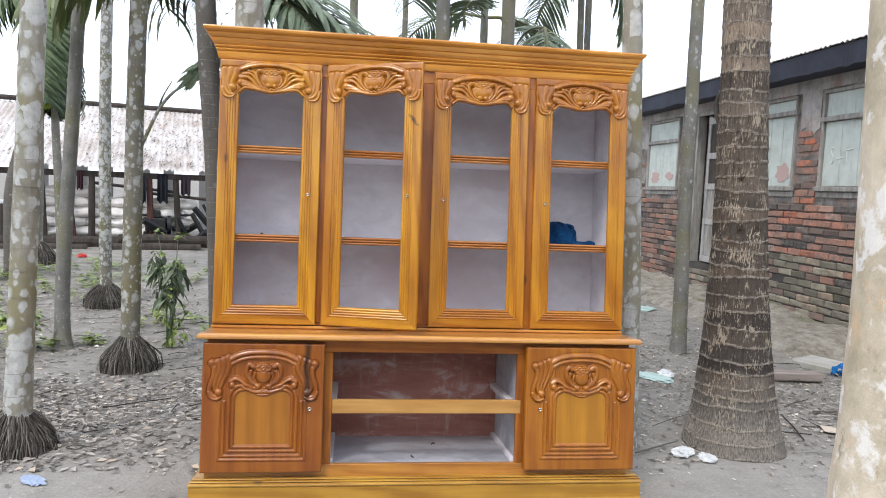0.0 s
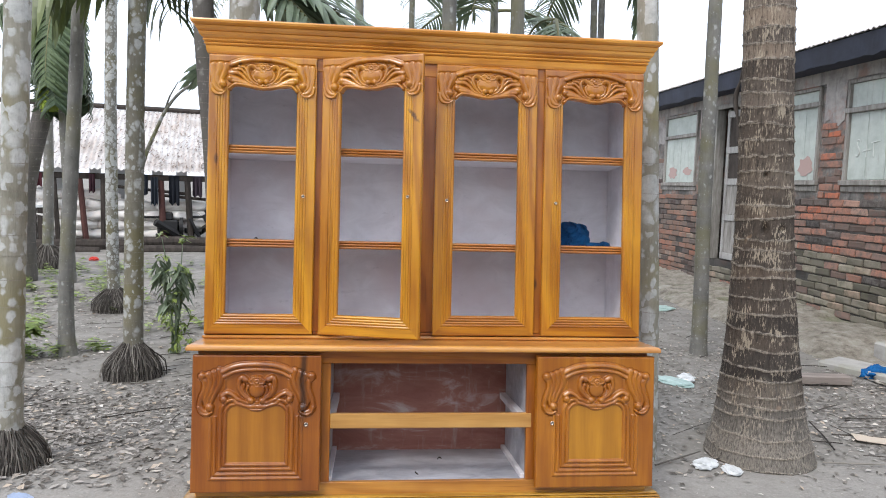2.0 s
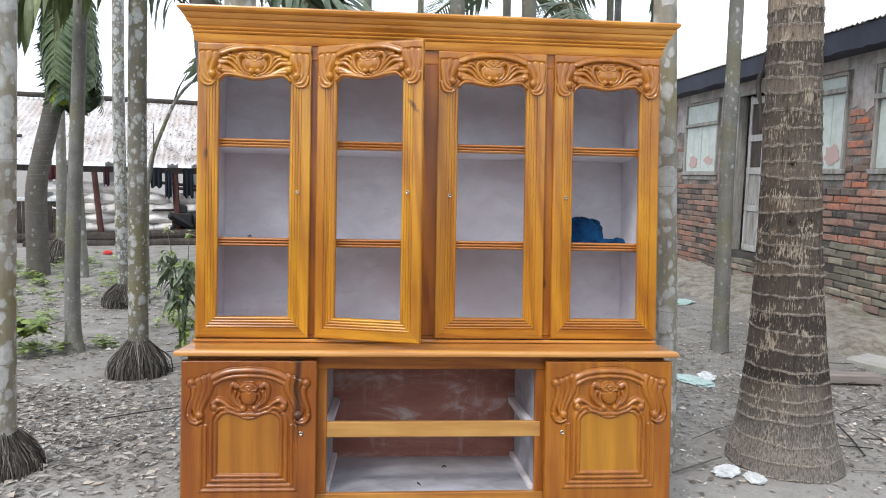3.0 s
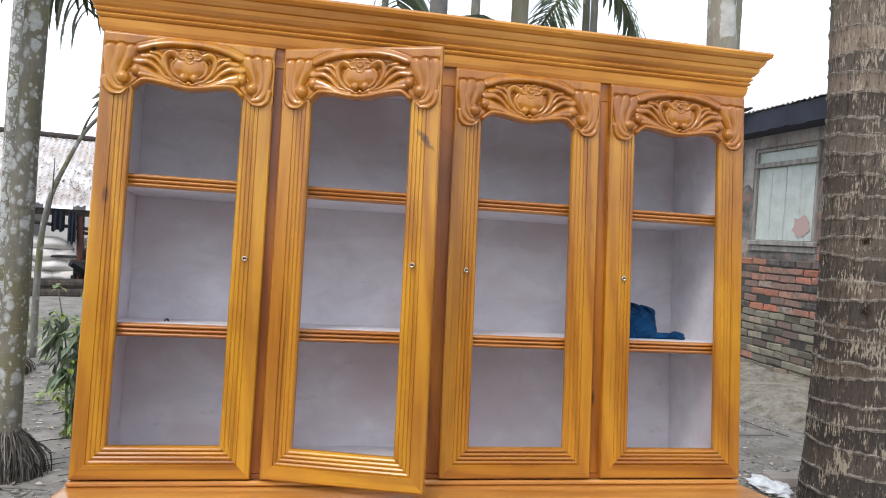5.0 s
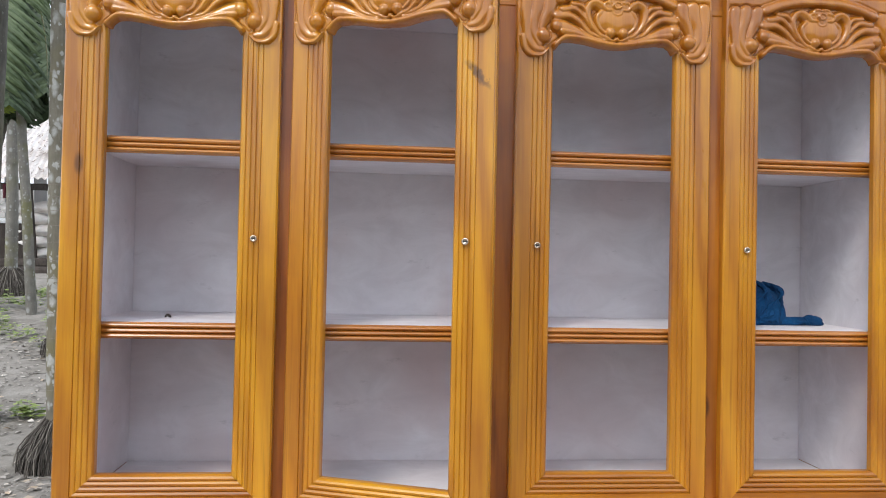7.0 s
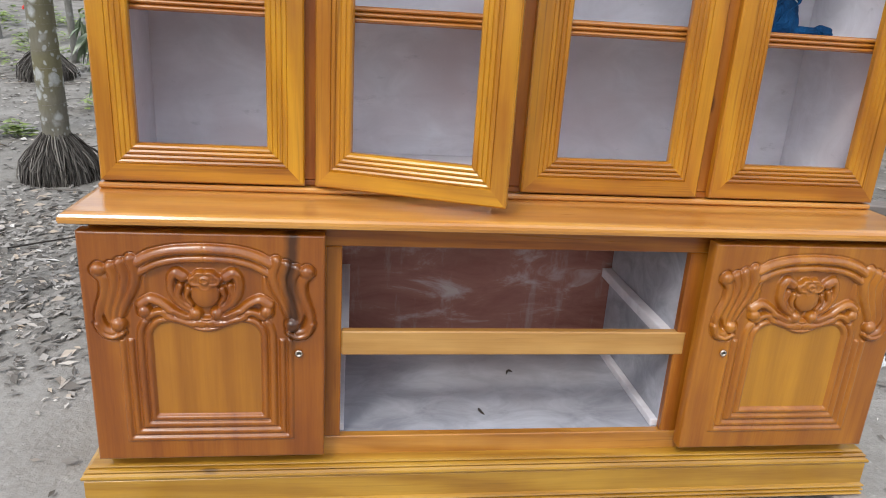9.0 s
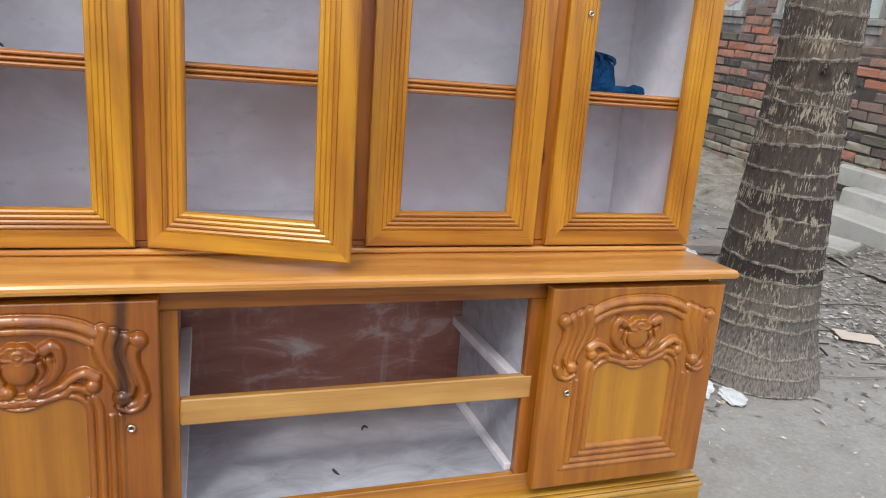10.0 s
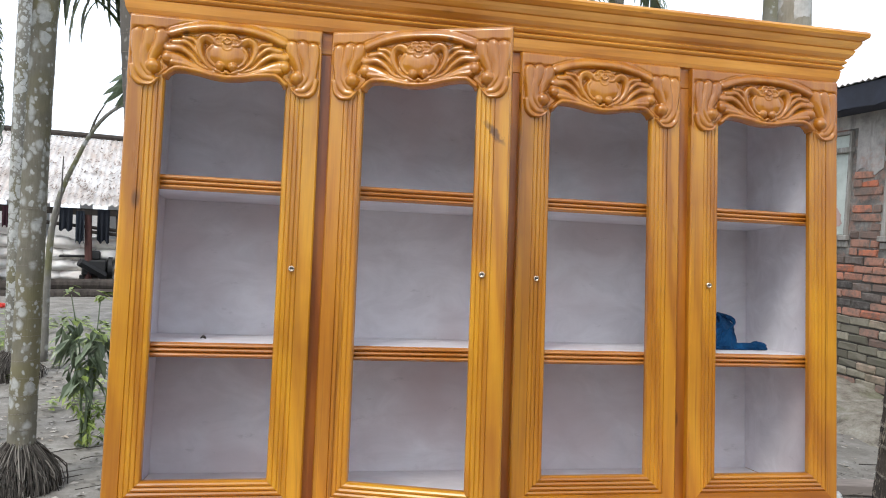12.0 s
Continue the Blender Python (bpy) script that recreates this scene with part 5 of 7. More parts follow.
def rails_and_stiles(w, z0, z1, open_l, open_b, yface, thick):
    """Left stile, right stile and foot rail of a door, mitred, with four reeds round the opening."""
    prof = [(0.0, 0.008)]
    for i in range(4):
        a, land = 0.002 + 0.0105 * i, 0.0030 * (1 - i / 3.6)
        prof += [(a, land + 0.0020), (a + 0.0013, land + 0.0005), (a + 0.005, land), (a + 0.0088, land + 0.0003), (a + 0.0100, land + 0.0018)]
    prof += [(0.0445, 0.0), (open_l - 0.0035, 0.0), (open_l, 0.0035)]
    xl, xr, zb = open_l, w - open_l, z0 + open_b
    lim = min(open_l, open_b)
    rows = []
    for d, sink in prof:
        db = d if d < lim - 0.012 else open_b - (open_l - d)
        # the foot rail keeps full round reeds, on the stiles they are planed low
        round_sink = 0.0046 * (1 - abs(math.sin(math.pi * (d - 0.002) / 0.0105)) ** 0.6) if 0.0015 < d < 0.0442 else sink
        rows.append(((xl - d, z1), (xl - d, zb - db), (xr + d, zb - db), (xr + d, z1), sink, round_sink))
    out = []
    for a, b in ((0, 1), (1, 2), (2, 3)):
        vs, fs = [], []
        for r in rows:
            for q in (a, b):
                vs.append((r[q][0], yface + (r[5] if a == 1 else r[4]), r[q][1]))
        n = len(rows)
        for i in range(n - 1):
            fs.append((2 * i, 2 * i + 1, 2 * i + 3, 2 * i + 2))
        o = len(vs)
        ring = [0, 1, 2 * n - 1, 2 * n - 2]
        vs += [(vs[q][0], yface + thick, vs[q][2]) for q in ring]
        for i in range(4):
            fs.append((ring[i], ring[(i + 1) % 4], o + (i + 1) % 4, o + i))
        fs.append((o, o + 1, o + 2, o + 3))
        out.append((vs, fs))
    return out


def lock(parent, x, y, z, r=0.0075):
    ring = [(r, 0), (r, 0.003), (r * 0.8, 0.005), (r * 0.55, 0.005), (r * 0.5, 0.0035), (0.0001, 0.0035)]
    vs, fs, n = [], [], 16
    for rr, o in ring:
        for j in range(n):
            a = 2 * math.pi * j / n
            vs.append((x + rr * math.cos(a), y - o, z + rr * math.sin(a)))
    for i in range(len(ring) - 1):
        for j in range(n):
            fs.append((i * n + j, (i + 1) * n + j, (i + 1) * n + (j + 1) % n, i * n + (j + 1) % n))
    ob = part("lock", (vs, fs), lock_metal, parent, "small round brass cam lock", smooth=True)
    part("keyhole", block(x - 0.0045, x + 0.0045, y - 0.0046, y - 0.003, z - 0.001, z + 0.001, 0.0003), dark_slot, ob)
    return ob


# --- upper case, standing on the countertop
HZ = 0.7415
hutch = thing("display_cabinet", CX, CY, HZ, "varnished amber teak display cabinet with four carved open doors", "cabinet")
hutch.matrix_basis = LEAN @ pose(CX, CY, HZ)


def hz(geo):
    return [(p[0], p[1], p[2] - HZ) for p in geo[0]], geo[1]


UW, UF, UB = 0.896, 0.132, 0.50
FR = UF + 0.020  # face of the frame behind the doors
part("side_panel", hz(block(-UW, -UW + 0.022, FR + 0.02, UB, 0.7555, 1.888)), wood_v, hutch)
part("side_panel", hz(block(UW - 0.022, UW, FR + 0.02, UB, 0.7555, 1.888)), wood_v, hutch)
part("side_lining", hz(block(-UW + 0.022, -UW + 0.026, FR + 0.022, UB - 0.011, 0.771, 1.868, 0.0)), white_primer, hutch, "white primed lining")
part("side_lining", hz(block(UW - 0.026, UW - 0.022, FR + 0.022, UB - 0.011, 0.771, 1.868, 0.0)), white_primer, hutch, "white primed lining")
part("back_panel", hz(block(-UW + 0.022, UW - 0.022, UB - 0.010, UB, 0.756, 1.888, 0.001)), white_primer, hutch, "streaky white primed back board")
part("floor_board", hz(block(-UW + 0.026, UW - 0.026, FR + 0.022, UB - 0.011, 0.756, 0.770, 0.001)), white_primer, hutch, "white primed board")
part("top_board", hz(block(-UW + 0.026, UW - 0.026, FR + 0.022, UB - 0.011, 1.872, 1.888, 0.001)), white_primer, hutch, "white primed board")
for zt in (1.522, 1.142):
    part("shelf", hz(block(-UW + 0.0265, UW - 0.0265, FR + 0.022, UB - 0.012, zt - 0.020, zt - 0.001, 0.001)), white_primer, hutch, "white primed shelf")
for x0, x1 in ((-UW, -0.843), (-0.490, -0.428), (-0.040, 0.036), (0.424, 0.492), (0.846, UW)):
    part("frame_stile", hz(block(x0, x1, FR, FR + 0.022, 0.77, 1.828, 0.002)), russet_v, hutch)
part("frame_rail", hz(block(-UW, UW, FR, FR + 0.022, 1.828, 1.890, 0.002)), russet_h, hutch)
part("frame_rail", hz(block(-UW, UW, FR, FR + 0.022, 0.7555, 0.769, 0.002)), russet_h, hutch)
part("base_board", hz(block(-UW - 0.006, UW + 0.006, 0.134, UB, 0.7418, 0.755, 0.004)), top_wood, hutch)
for zt in (1.522, 1.142):
    rows = [(0.0, zt - 0.034)] + reeds(zt - 0.033, zt - 0.001, 3, 0.008) + [(0.0, zt)]
    for x0, x1 in ((-0.842, -0.491), (-0.427, -0.041), (0.037, 0.423), (0.493, 0.845)):
        vs = [(x, FR + 0.016 - o, z) for o, z in rows for x in (x0, x1)] + [(x, FR + 0.0215, z) for z in (zt - 0.034, zt) for x in (x0, x1)]
        n = len(rows)
        fs = [(2 * i, 2 * i + 1, 2 * i + 3, 2 * i + 2) for i in range(n - 1)] + [(2 * n - 2, 2 * n - 1, 2 * n + 3, 2 * n + 2), (0, 2 * n, 2 * n + 1, 1)]
        part("shelf_lipping", hz((vs, fs)), lip_wood, hutch, "reeded reddish shelf edge")

crown_rows = [(0.000, 1.852), (0.006, 1.853), (0.010, 1.862), (0.013, 1.882)]
crown_rows += [(0.010, 1.884)] + [(0.014 + 0.004 * math.sin(math.pi * s / 4), 1.886 + 0.010 * s / 4) for s in range(5)]
crown_rows += [(0.013, 1.8975)] + [(0.018 + 0.004 * math.sin(math.pi * s / 4), 1.899 + 0.010 * s / 4) for s in range(5)]
crown_rows += [(0.019, 1.911), (0.024, 1.914), (0.030, 1.922), (0.0335, 1.932), (0.0300, 1.9335), (0.0345, 1.936), (0.0400, 1.944), (0.0435, 1.952), (0.0400, 1.9535), (0.0450, 1.956), (0.0525, 1.962), (0.0545, 1.970), (0.0530, 1.976), (0.0480, 1.978)]
crown_rows = [(1.2 * o, z + 0.028) for o, z in crown_rows]
part("cornice", hz(band(crown_rows, UW, FR - 0.002, UB)), cornice_wood, hutch, "flared stepped cornice", smooth=False)

DW, DZ0, DZ1 = 0.425, 0.760, 1.877


def glazed_door():
    d = new("door")
    l, b, r = rails_and_stiles(DW, DZ0, DZ1 - 0.10, 0.079, 0.081, 0.0, 0.021)
    zt = [((p[0], p[1], p[2] - HZ)) for p in l[0]]
    part("stile", (zt, l[1]), wood_v, d)
    part("stile", ([(p[0], p[1], p[2] - HZ) for p in r[0]], r[1]), wood_v, d)
    part("foot_rail", ([(p[0], p[1], p[2] - HZ) for p in b[0]], b[1]), wood_h, d)
    c = carved_rail(DW, DZ1, -0.0015, 0.0205)
    part("carved_head", ([(p[0], p[1], p[2] - HZ) for p in c[0]], c[1]), carved_wood, d, "head carved with a rose, leaves and scrolls", smooth=True)
    return d


first = glazed_door()
doors = [first]
for _ in range(3):
    doors.append(copy_thing(first, Matrix()))
for d, x, rz, lx in zip(doors, (-0.895, -0.448, 0.017, 0.474), (0, -20.5, 0, 0), (0.379, 0.372, 0.050, 0.052)):
    d.parent = hutch
    d.matrix_basis = pose(x, UF, 0, 0, 0, rz)
    lock(d, lx, 0.0, 1.317 - HZ)
tagged(doors[1], "carved door standing ajar")
for q in doors[1].children:
    if q.name.startswith("stile") and max(v.co.x for v in q.data.vertices) > 0.3:
        q.data = q.data.copy()
        q.data.materials[0] = scarred_v

# --- lower case
base = thing("sideboard", CX, CY, 0.03, "varnished teak sideboard with two carved doors and open bays", "cabinet")
base.matrix_basis = LEAN @ pose(CX, CY, 0.03)


def bz(geo):
    return [(p[0], p[1], p[2] - 0.03) for p in geo[0]], geo[1]


LW, LB, LF = 0.885, 0.475, 0.008
part("side_panel", bz(block(-LW, -LW + 0.022, LF + 0.02, LB, 0.15, 0.716)), russet_v, base)
part("side_panel", bz(block(LW - 0.022, LW, LF + 0.02, LB, 0.15, 0.716)), russet_v, base)
part("back_panel", bz(block(-LW + 0.022, LW - 0.022, LB - 0.01, LB, 0.15, 0.716, 0.001)), red_primer, base, "red oxide primed back board with white streaks")
part("floor_board", bz(block(-LW + 0.022, LW - 0.022, LF + 0.022, LB - 0.011, 0.180, 0.200, 0.001)), grey_primer, base, "smeared grey primed floor board")
for s in (-1, 1):
    x0, x1 = sorted((s * 0.395, s * 0.413))
    part("partition", bz(block(x0, x1, LF + 0.022, LB - 0.011, 0.2005, 0.714, 0.001)), grey_primer, base, "grey primed partition")
    x0, x1 = sorted((s * 0.367, s * 0.3945))
    part("shelf_batten", bz(block(x0, x1, LF + 0.026, LB - 0.012, 0.432, 0.460, 0.002)), white_primer, base, "white primed batten")
    x0, x1 = sorted((s * 0.375, s * 0.3945))
    part("floor_batten", bz(block(x0, x1, LF + 0.026, LB - 0.012, 0.2005, 0.220, 0.002)), white_primer, base, "white primed batten")
part("frame_rail", bz(block(-LW, LW, LF, LF + 0.022, 0.664, 0.716, 0.002)), russet_h, base)
part("frame_rail", bz(block(-0.3835, 0.4115, LF - 0.002, LF + 0.020, 0.411, 0.469, 0.003)), pale_h, base, "pale middle rail")
part("frame_rail", bz(block(-LW, LW, LF, LF + 0.022, 0.155, 0.203, 0.002)), tan_h, base)
for x0, x1 in ((-LW, -0.83), (-0.470, -0.384), (0.390, 0.470), (0.83, LW)):
    part("frame_stile", bz(block(x0, x1, LF, LF + 0.022, 0.2035, 0.6635, 0.002)), russet_v, base)
rows = [(0.0, 0.03)] + reeds(0.031, 0.066, 3, 0.008, 0.018) + [(0.018, 0.068), (0.018, 0.121)] + reeds(0.123, 0.139, 1, 0.007, 0.016) + reeds(0.139, 0.148, 1, 0.006, 0.011) + reeds(0.148, 0.156, 1, 0.005, 0.004) + [(0.0, 0.1565), (-0.02, 0.157)]
part("plinth", bz(band(rows, 0.917, -0.011, LB)), honey_h, base, "stepped plinth with reeded edges")
top_rows = [(-0.02, 0.7165), (0.0, 0.717), (0.006, 0.7195), (0.0075, 0.726), (0.0065, 0.732), (0.003, 0.737), (-0.003, 0.740), (-0.010, 0.741)]
part("countertop", bz(band(top_rows, 0.9095, -0.0475, LB + 0.01)), top_wood, base, "glossy orange countertop with an eased edge")


def lower_carving(w):
    half = [
        ([(0.110, 0.060), (0.140, 0.0445), (0.180, 0.035), (0.233, 0.0315)], 0.0105, 0.0105, 0.0095, 0.45),
        ([(0.114, 0.081), (0.145, 0.064), (0.185, 0.0545), (0.233, 0.0515)], 0.0085, 0.0085, 0.0070, 0.4),
        # bracket: a hooked outer leaf and three leaves inside it
        ([(0.036, 0.0780)], 0.0140, 0, 0.0110),
        ([(0.033, 0.0816), (0.047, 0.0997), (0.046, 0.1296), (0.035, 0.1613), (0.031, 0.1830), (0.040, 0.2047), (0.056, 0.2119)], 0.0115, 0.0075, 0.0100, 0.35),
        ([(0.060, 0.0726), (0.067, 0.0997), (0.060, 0.1341), (0.050, 0.1685), (0.052, 0.1866)], 0.0115, 0.0065, 0.0100, 0.4),
        ([(0.079, 0.0644), (0.086, 0.0934), (0.078, 0.1296), (0.066, 0.1613), (0.062, 0.1830)], 0.0115, 0.0065, 0.0105, 0.4),
        ([(0.099, 0.0563), (0.106, 0.0871), (0.096, 0.1251), (0.082, 0.1540), (0.074, 0.1757)], 0.0120, 0.0060, 0.0105, 0.4),
        ([(0.066, 0.1947)], 0.0145, 0, 0.0125),
        ([(0.026, 0.1938), (0.036, 0.2156), (0.056, 0.2223), (0.074, 0.2137)], 0.0070, 0.0055, 0.0090),
        # curl and leaf that ride on the panel's shoulder
        ([(0.118, 0.166)], 0.0130, 0, 0.0110),
        ([(0.112, 0.150), (0.130, 0.139), (0.152, 0.148), (0.175, 0.166), (0.198, 0.178), (0.216, 0.174)], 0.0105, 0.0050, 0.0100, 0.4),
        ([(0.124, 0.178), (0.145, 0.167), (0.168, 0.179), (0.196, 0.189), (0.233, 0.193)], 0.0065, 0.0065, 0.0070),
        # scrolls that hold the flower
        ([(0.196, 0.090), (0.182, 0.082), (0.172, 0.096), (0.172, 0.124), (0.186, 0.150), (0.206, 0.164)], 0.0115, 0.0055, 0.0100, -0.3),
        ([(0.188, 0.110), (0.184, 0.130), (0.196, 0.150), (0.212, 0.160)], 0.0080, 0.0045, 0.0080, -0.3),
        ([(0.204, 0.116), (0.200, 0.134), (0.210, 0.152)], 0.0070, 0.0045, 0.0080, -0.3),
        ([(0.2175, 0.170)], 0.0125, 0, 0.0115),
    ]
    s = mirrored(half, w)
    s += [([(w / 2, 0.128)], 0.028, 0, 0.0080)]
    return s + rose(w / 2, 0.098, 0.030)


LDW, LDZ0, LDZ1 = 0.476, 0.184, 0.700


def panel_top(x, w):
    """The wavy top of the raised field, measured down from the door's head."""
    u = abs(x - w / 2)
    if u < 0.074:
        return 0.2095 - 0.0105 * (1 - math.cos(math.pi * u / 0.074))
    return 0.1885 + 0.034 * (1 - math.sqrt(max(0.0, 1 - (min(u, 0.108) - 0.074) ** 2 / 0.034 ** 2)))


def carved_panel_door(w, z0, z1, thick):
    h = z1 - z0
    nx, ny = 280, 300
    xs, ys = np.linspace(0, w, nx), np.linspace(0, h, ny)
    X, Y = np.meshgrid(xs, ys, indexing="ij")
    H = strokes_height(X, Y, lower_carving(w))
    top = np.array([panel_top(x, w) for x in xs])[:, None]
    u = np.abs(X - w / 2)
    d = np.maximum(np.maximum(u - 0.108, Y - 0.404), top - Y)
    shoulder = (u > 0.074) & (Y < 0.2225)
    d = np.where(shoulder, np.hypot(u - 0.074, Y - 0.2225) - 0.034, d)
    upper = shoulder | ((top - Y) >= np.maximum(u - 0.108, Y - 0.404))
    F = np.zeros_like(X)
    for c, r, hh, everywhere in ((0.007, 0.0075, 0.0065, True), (0.0235, 0.008, 0.006, True), (0.0435, 0.0065, 0.004, False), (0.0600, 0.006, 0.004, False)):
        bead = np.sqrt(np.clip(1 - ((d - c) / r) ** 2, 0, 1)) * hh
        keep = np.ones_like(X) if everywhere else (~upper) * (Y > 0.229)
        F = np.maximum(F, bead * keep)
    F -= 0.0050 * ((d > 0.0) & (d < 0.067) & (F < 0.001) & (~upper | (d < 0.032)) & ((Y > 0.229) | (d < 0.032)))
    H, F = 1.10 * H, 1.45 * F
    arch = 0.022 + 0.9 * (X - w / 2) ** 2
    field = np.clip((Y - arch) / 0.008, 0, 1) * np.clip((top - 0.026 - Y) / 0.008, 0, 1) * np.clip((0.118 - u) / 0.008, 0, 1)
    D = np.maximum(1.15 * H, F) - 0.0060 * field * np.clip(1 - H / 0.003, 0, 1)
    D -= 0.0050 * moat(H, 2) * (1 - field)
    D = np.where(d < 0, 0.001, D)
    edge = np.minimum(np.minimum(X, w - X), np.minimum(Y, h - Y)) / 0.005
    D -= 0.003 * np.clip(1 - edge, 0, 1) ** 2
    D = softened(D, 1)
    vs = [(X[i, j], -D[i, j], z1 - Y[i, j]) for i in range(nx) for j in range(ny)]
    fs = [(i * ny + j, i * ny + j + 1, (i + 1) * ny + j + 1, (i + 1) * ny + j) for i in range(nx - 1) for j in range(ny - 1)]
    rim = [i * ny for i in range(nx)] + [(nx - 1) * ny + j for j in range(1, ny)] + [i * ny + ny - 1 for i in range(nx - 2, -1, -1)] + [j for j in range(ny - 2, 0, -1)]
    o = len(vs)
    vs += [(vs[q][0], thick, vs[q][2]) for q in rim]
    for a in range(len(rim)):
        b = (a + 1) % len(rim)
        fs.append((rim[a], rim[b], o + b, o + a))
    return vs, fs


door_me = mesh_of("carved_door", *bz(carved_panel_door(LDW, LDZ0, LDZ1, 0.034)), door_wood, True)
door_me.materials.append(panel_wood)
for face in door_me.polygons:
    c = face.center
    down, u = LDZ1 - 0.03 - c.z, abs(c.x - LDW / 2)
    if c.y > -0.004 and c.y < 0.01 and u < 0.107 and panel_top(c.x, LDW) + 0.003 < down < 0.402 and not (u > 0.074 and down < 0.2225 and math.hypot(u - 0.074, down - 0.2225) > 0.033):
        face.material_index = 1
scorched_me = door_me.copy()
scorched_me.materials[0] = scorched_door_wood
for x, lx, rz, me in ((-0.894, 0.423, 0.0, scorched_me), (0.422, 0.061, 0.0, door_me)):
    d = part("door", me, russet_v, base, "raised panel door carved with a rose and scrolls", at=pose(x, -0.037, 0, 0, 0, rz))
    lock(d, lx, -0.003, 0.440 - 0.03, 0.0085)

# ---------------------------------------------------------------- things round the cabinet
for x, rz, y0, ln in ((-0.62, 1.0, 2.28, 0.52), (1.20, 4.0, 2.26, 0.55)):
    tagged(part("plank", block(-0.045, 0.045, 0, ln, 0, 0.026, 0.004), raw_plank, at=pose(x, y0, 0.004, 0, 0, rz)), "rough grey plank on the ground under the sideboard", "plank", "planks under the sideboard")
tagged(part("plank", block(-0.055, 0.055, -0.42, 0.41, 0, 0.06, 0.006), raw_plank, at=pose(3.08, 4.86, 0.005, 0, 0, 84)), "weathered plank lying on the earth", "plank")


def lump(rx, ry, rz, seed, amp=0.25, freq=2.2, nu=28, nv=16, flat=0.35):
    """A soft crumpled heap with a flattened underside."""
    vs, fs = [], []
    for i in range(nv + 1):
        t = math.pi * i / nv
        for j in range(nu):
            a = 2 * math.pi * j / nu
            d = Vector((math.sin(t) * math.cos(a), math.sin(t) * math.sin(a), math.cos(t)))
            s = 1 + amp * noise.noise(d * freq + Vector((seed, 0, 0))) + 0.5 * amp * abs(noise.noise(d * freq * 2.7 + Vector((0, seed, 0))))
            z = d.z * s
            vs.append((rx * d.x * s, ry * d.y * s, rz * (max(z, -flat) + flat)))
    for i in range(nv):
        for j in range(nu):
            k2 = (j + 1) % nu
            fs.append((i * nu + j, (i + 1) * nu + j, (i + 1) * nu + k2, i * nu + k2))
    return vs, fs


bundle = thing("cloth_bundle", 0.900, 3.12, 1.1415, "crumpled blue cloth bundle lying on the cabinet shelf", "cloth")
bundle.matrix_basis = LEAN @ pose(0.900, 3.12, 1.1415)
part("wad", moved(lump(0.094, 0.062, 0.080, 4, 0.13, 2.0, 48, 28), Matrix.Translation((0.006, 0, 0))), blue_cloth, bundle, smooth=True)
part("tail", moved(join(lump(0.085, 0.030, 0.014, 7, 0.25, 2.5), moved(lump(0.030, 0.022, 0.017, 12, 0.2, 2.0), Matrix.Translation((0.066, -0.008, 0.0)))), Matrix.Translation((0.092, -0.02, 0))), blue_cloth, bundle, smooth=True)
for off, tall in ((-0.045, 0.8), (0.0, 0.98), (0.042, 0.9)):
    fold = [(0.006 + off + 0.02 * math.sin(q), -0.066 * math.sin(math.pi * q / 7) ** 0.6, 0.012 + 0.1 * tall * (1 - q / 7)) for q in range(8)]
    part("fold", tube(curve_pts(fold, 16), [0.004 + 0.003 * math.sin(q * 0.7) for q in range(16)], 6), blue_cloth, bundle, smooth=True)
tagged(part("ground_cloth", lump(0.12, 0.08, 0.06, 9, 0.6, 3), bright_cloth, smooth=True, at=pose(3.86, 5.0, 0.0, 0, 0, 20)), "blue cloth dropped on the ground by the slabs", "cloth")

for x, y, rx, ry, rz, mat, seed, name, label in (
    (1.7, 3.38, 0.060, 0.042, 0.024, plastic_white, 1, "plastic_bag", "crumpled translucent plastic bag at the palm's foot"),
    (1.8, 3.3, 0.050, 0.036, 0.018, plastic_white, 2, "plastic_bag", "crumpled translucent plastic bag at the palm's foot"),
    (2.185, 4.866, 0.12, 0.07, 0.025, plastic_teal, 3, "plastic_bag", "flattened teal plastic bag on the leaf litter"),
    (3.30, 7.87, 0.20, 0.10, 0.04, plastic_teal, 5, "plastic_bag", "flattened teal plastic bag on the leaf litter"),
    (2.31, 4.92, 0.07, 0.05, 0.04, plastic_white, 6, "plastic_bag", "white plastic scrap on the leaf litter"),
    (-1.424, 3.11, 0.055, 0.03, 0.008, plastic_blue, 8, "wrapper", "crumpled blue and white plastic wrapper"),
    (2.66, 4.85, 0.12, 0.08, 0.05, plastic_white, 11, "plastic_bag", "crumpled white plastic bag on the leaf litter"),
    (-4.4, 11.8, 0.055, 0.045, 0.055, red_plastic, 10, "plastic_tub", "broken red plastic tub on the ground")):
    tagged(part(name, lump(rx * 1.2, ry * 1.2, rz * 0.7, seed, 0.42, 2.6), mat, at=pose(x, y, ground_z(x, y) + 0.002, 0, 0, seed * 40)), label, "litter")
tagged(part("cardboard_scrap", block(-0.10, 0.10, -0.05, 0.05, 0, 0.006, 0.002), cardboard, at=pose(2.84, 3.69, ground_z(2.84, 3.69) + 0.006, 2, 3, -20)), "flat scrap of pale cardboard", "litter")

slab = thing("concrete_step", 0, 0, 0, "mossy concrete slab step beside the brick wall", "step")
slab.matrix_basis = pose(3.80, 5.25, -0.02, 0, 0, -62)
part("slab", block(-0.15, 0.5, -0.17, 0.155, 0, 0.075, 0.012), concrete, slab)
steps_thing = thing("concrete_step", 0, 0, 0, "two low mossy concrete steps along the brick wall", "step")
steps_thing.matrix_basis = WALL_M


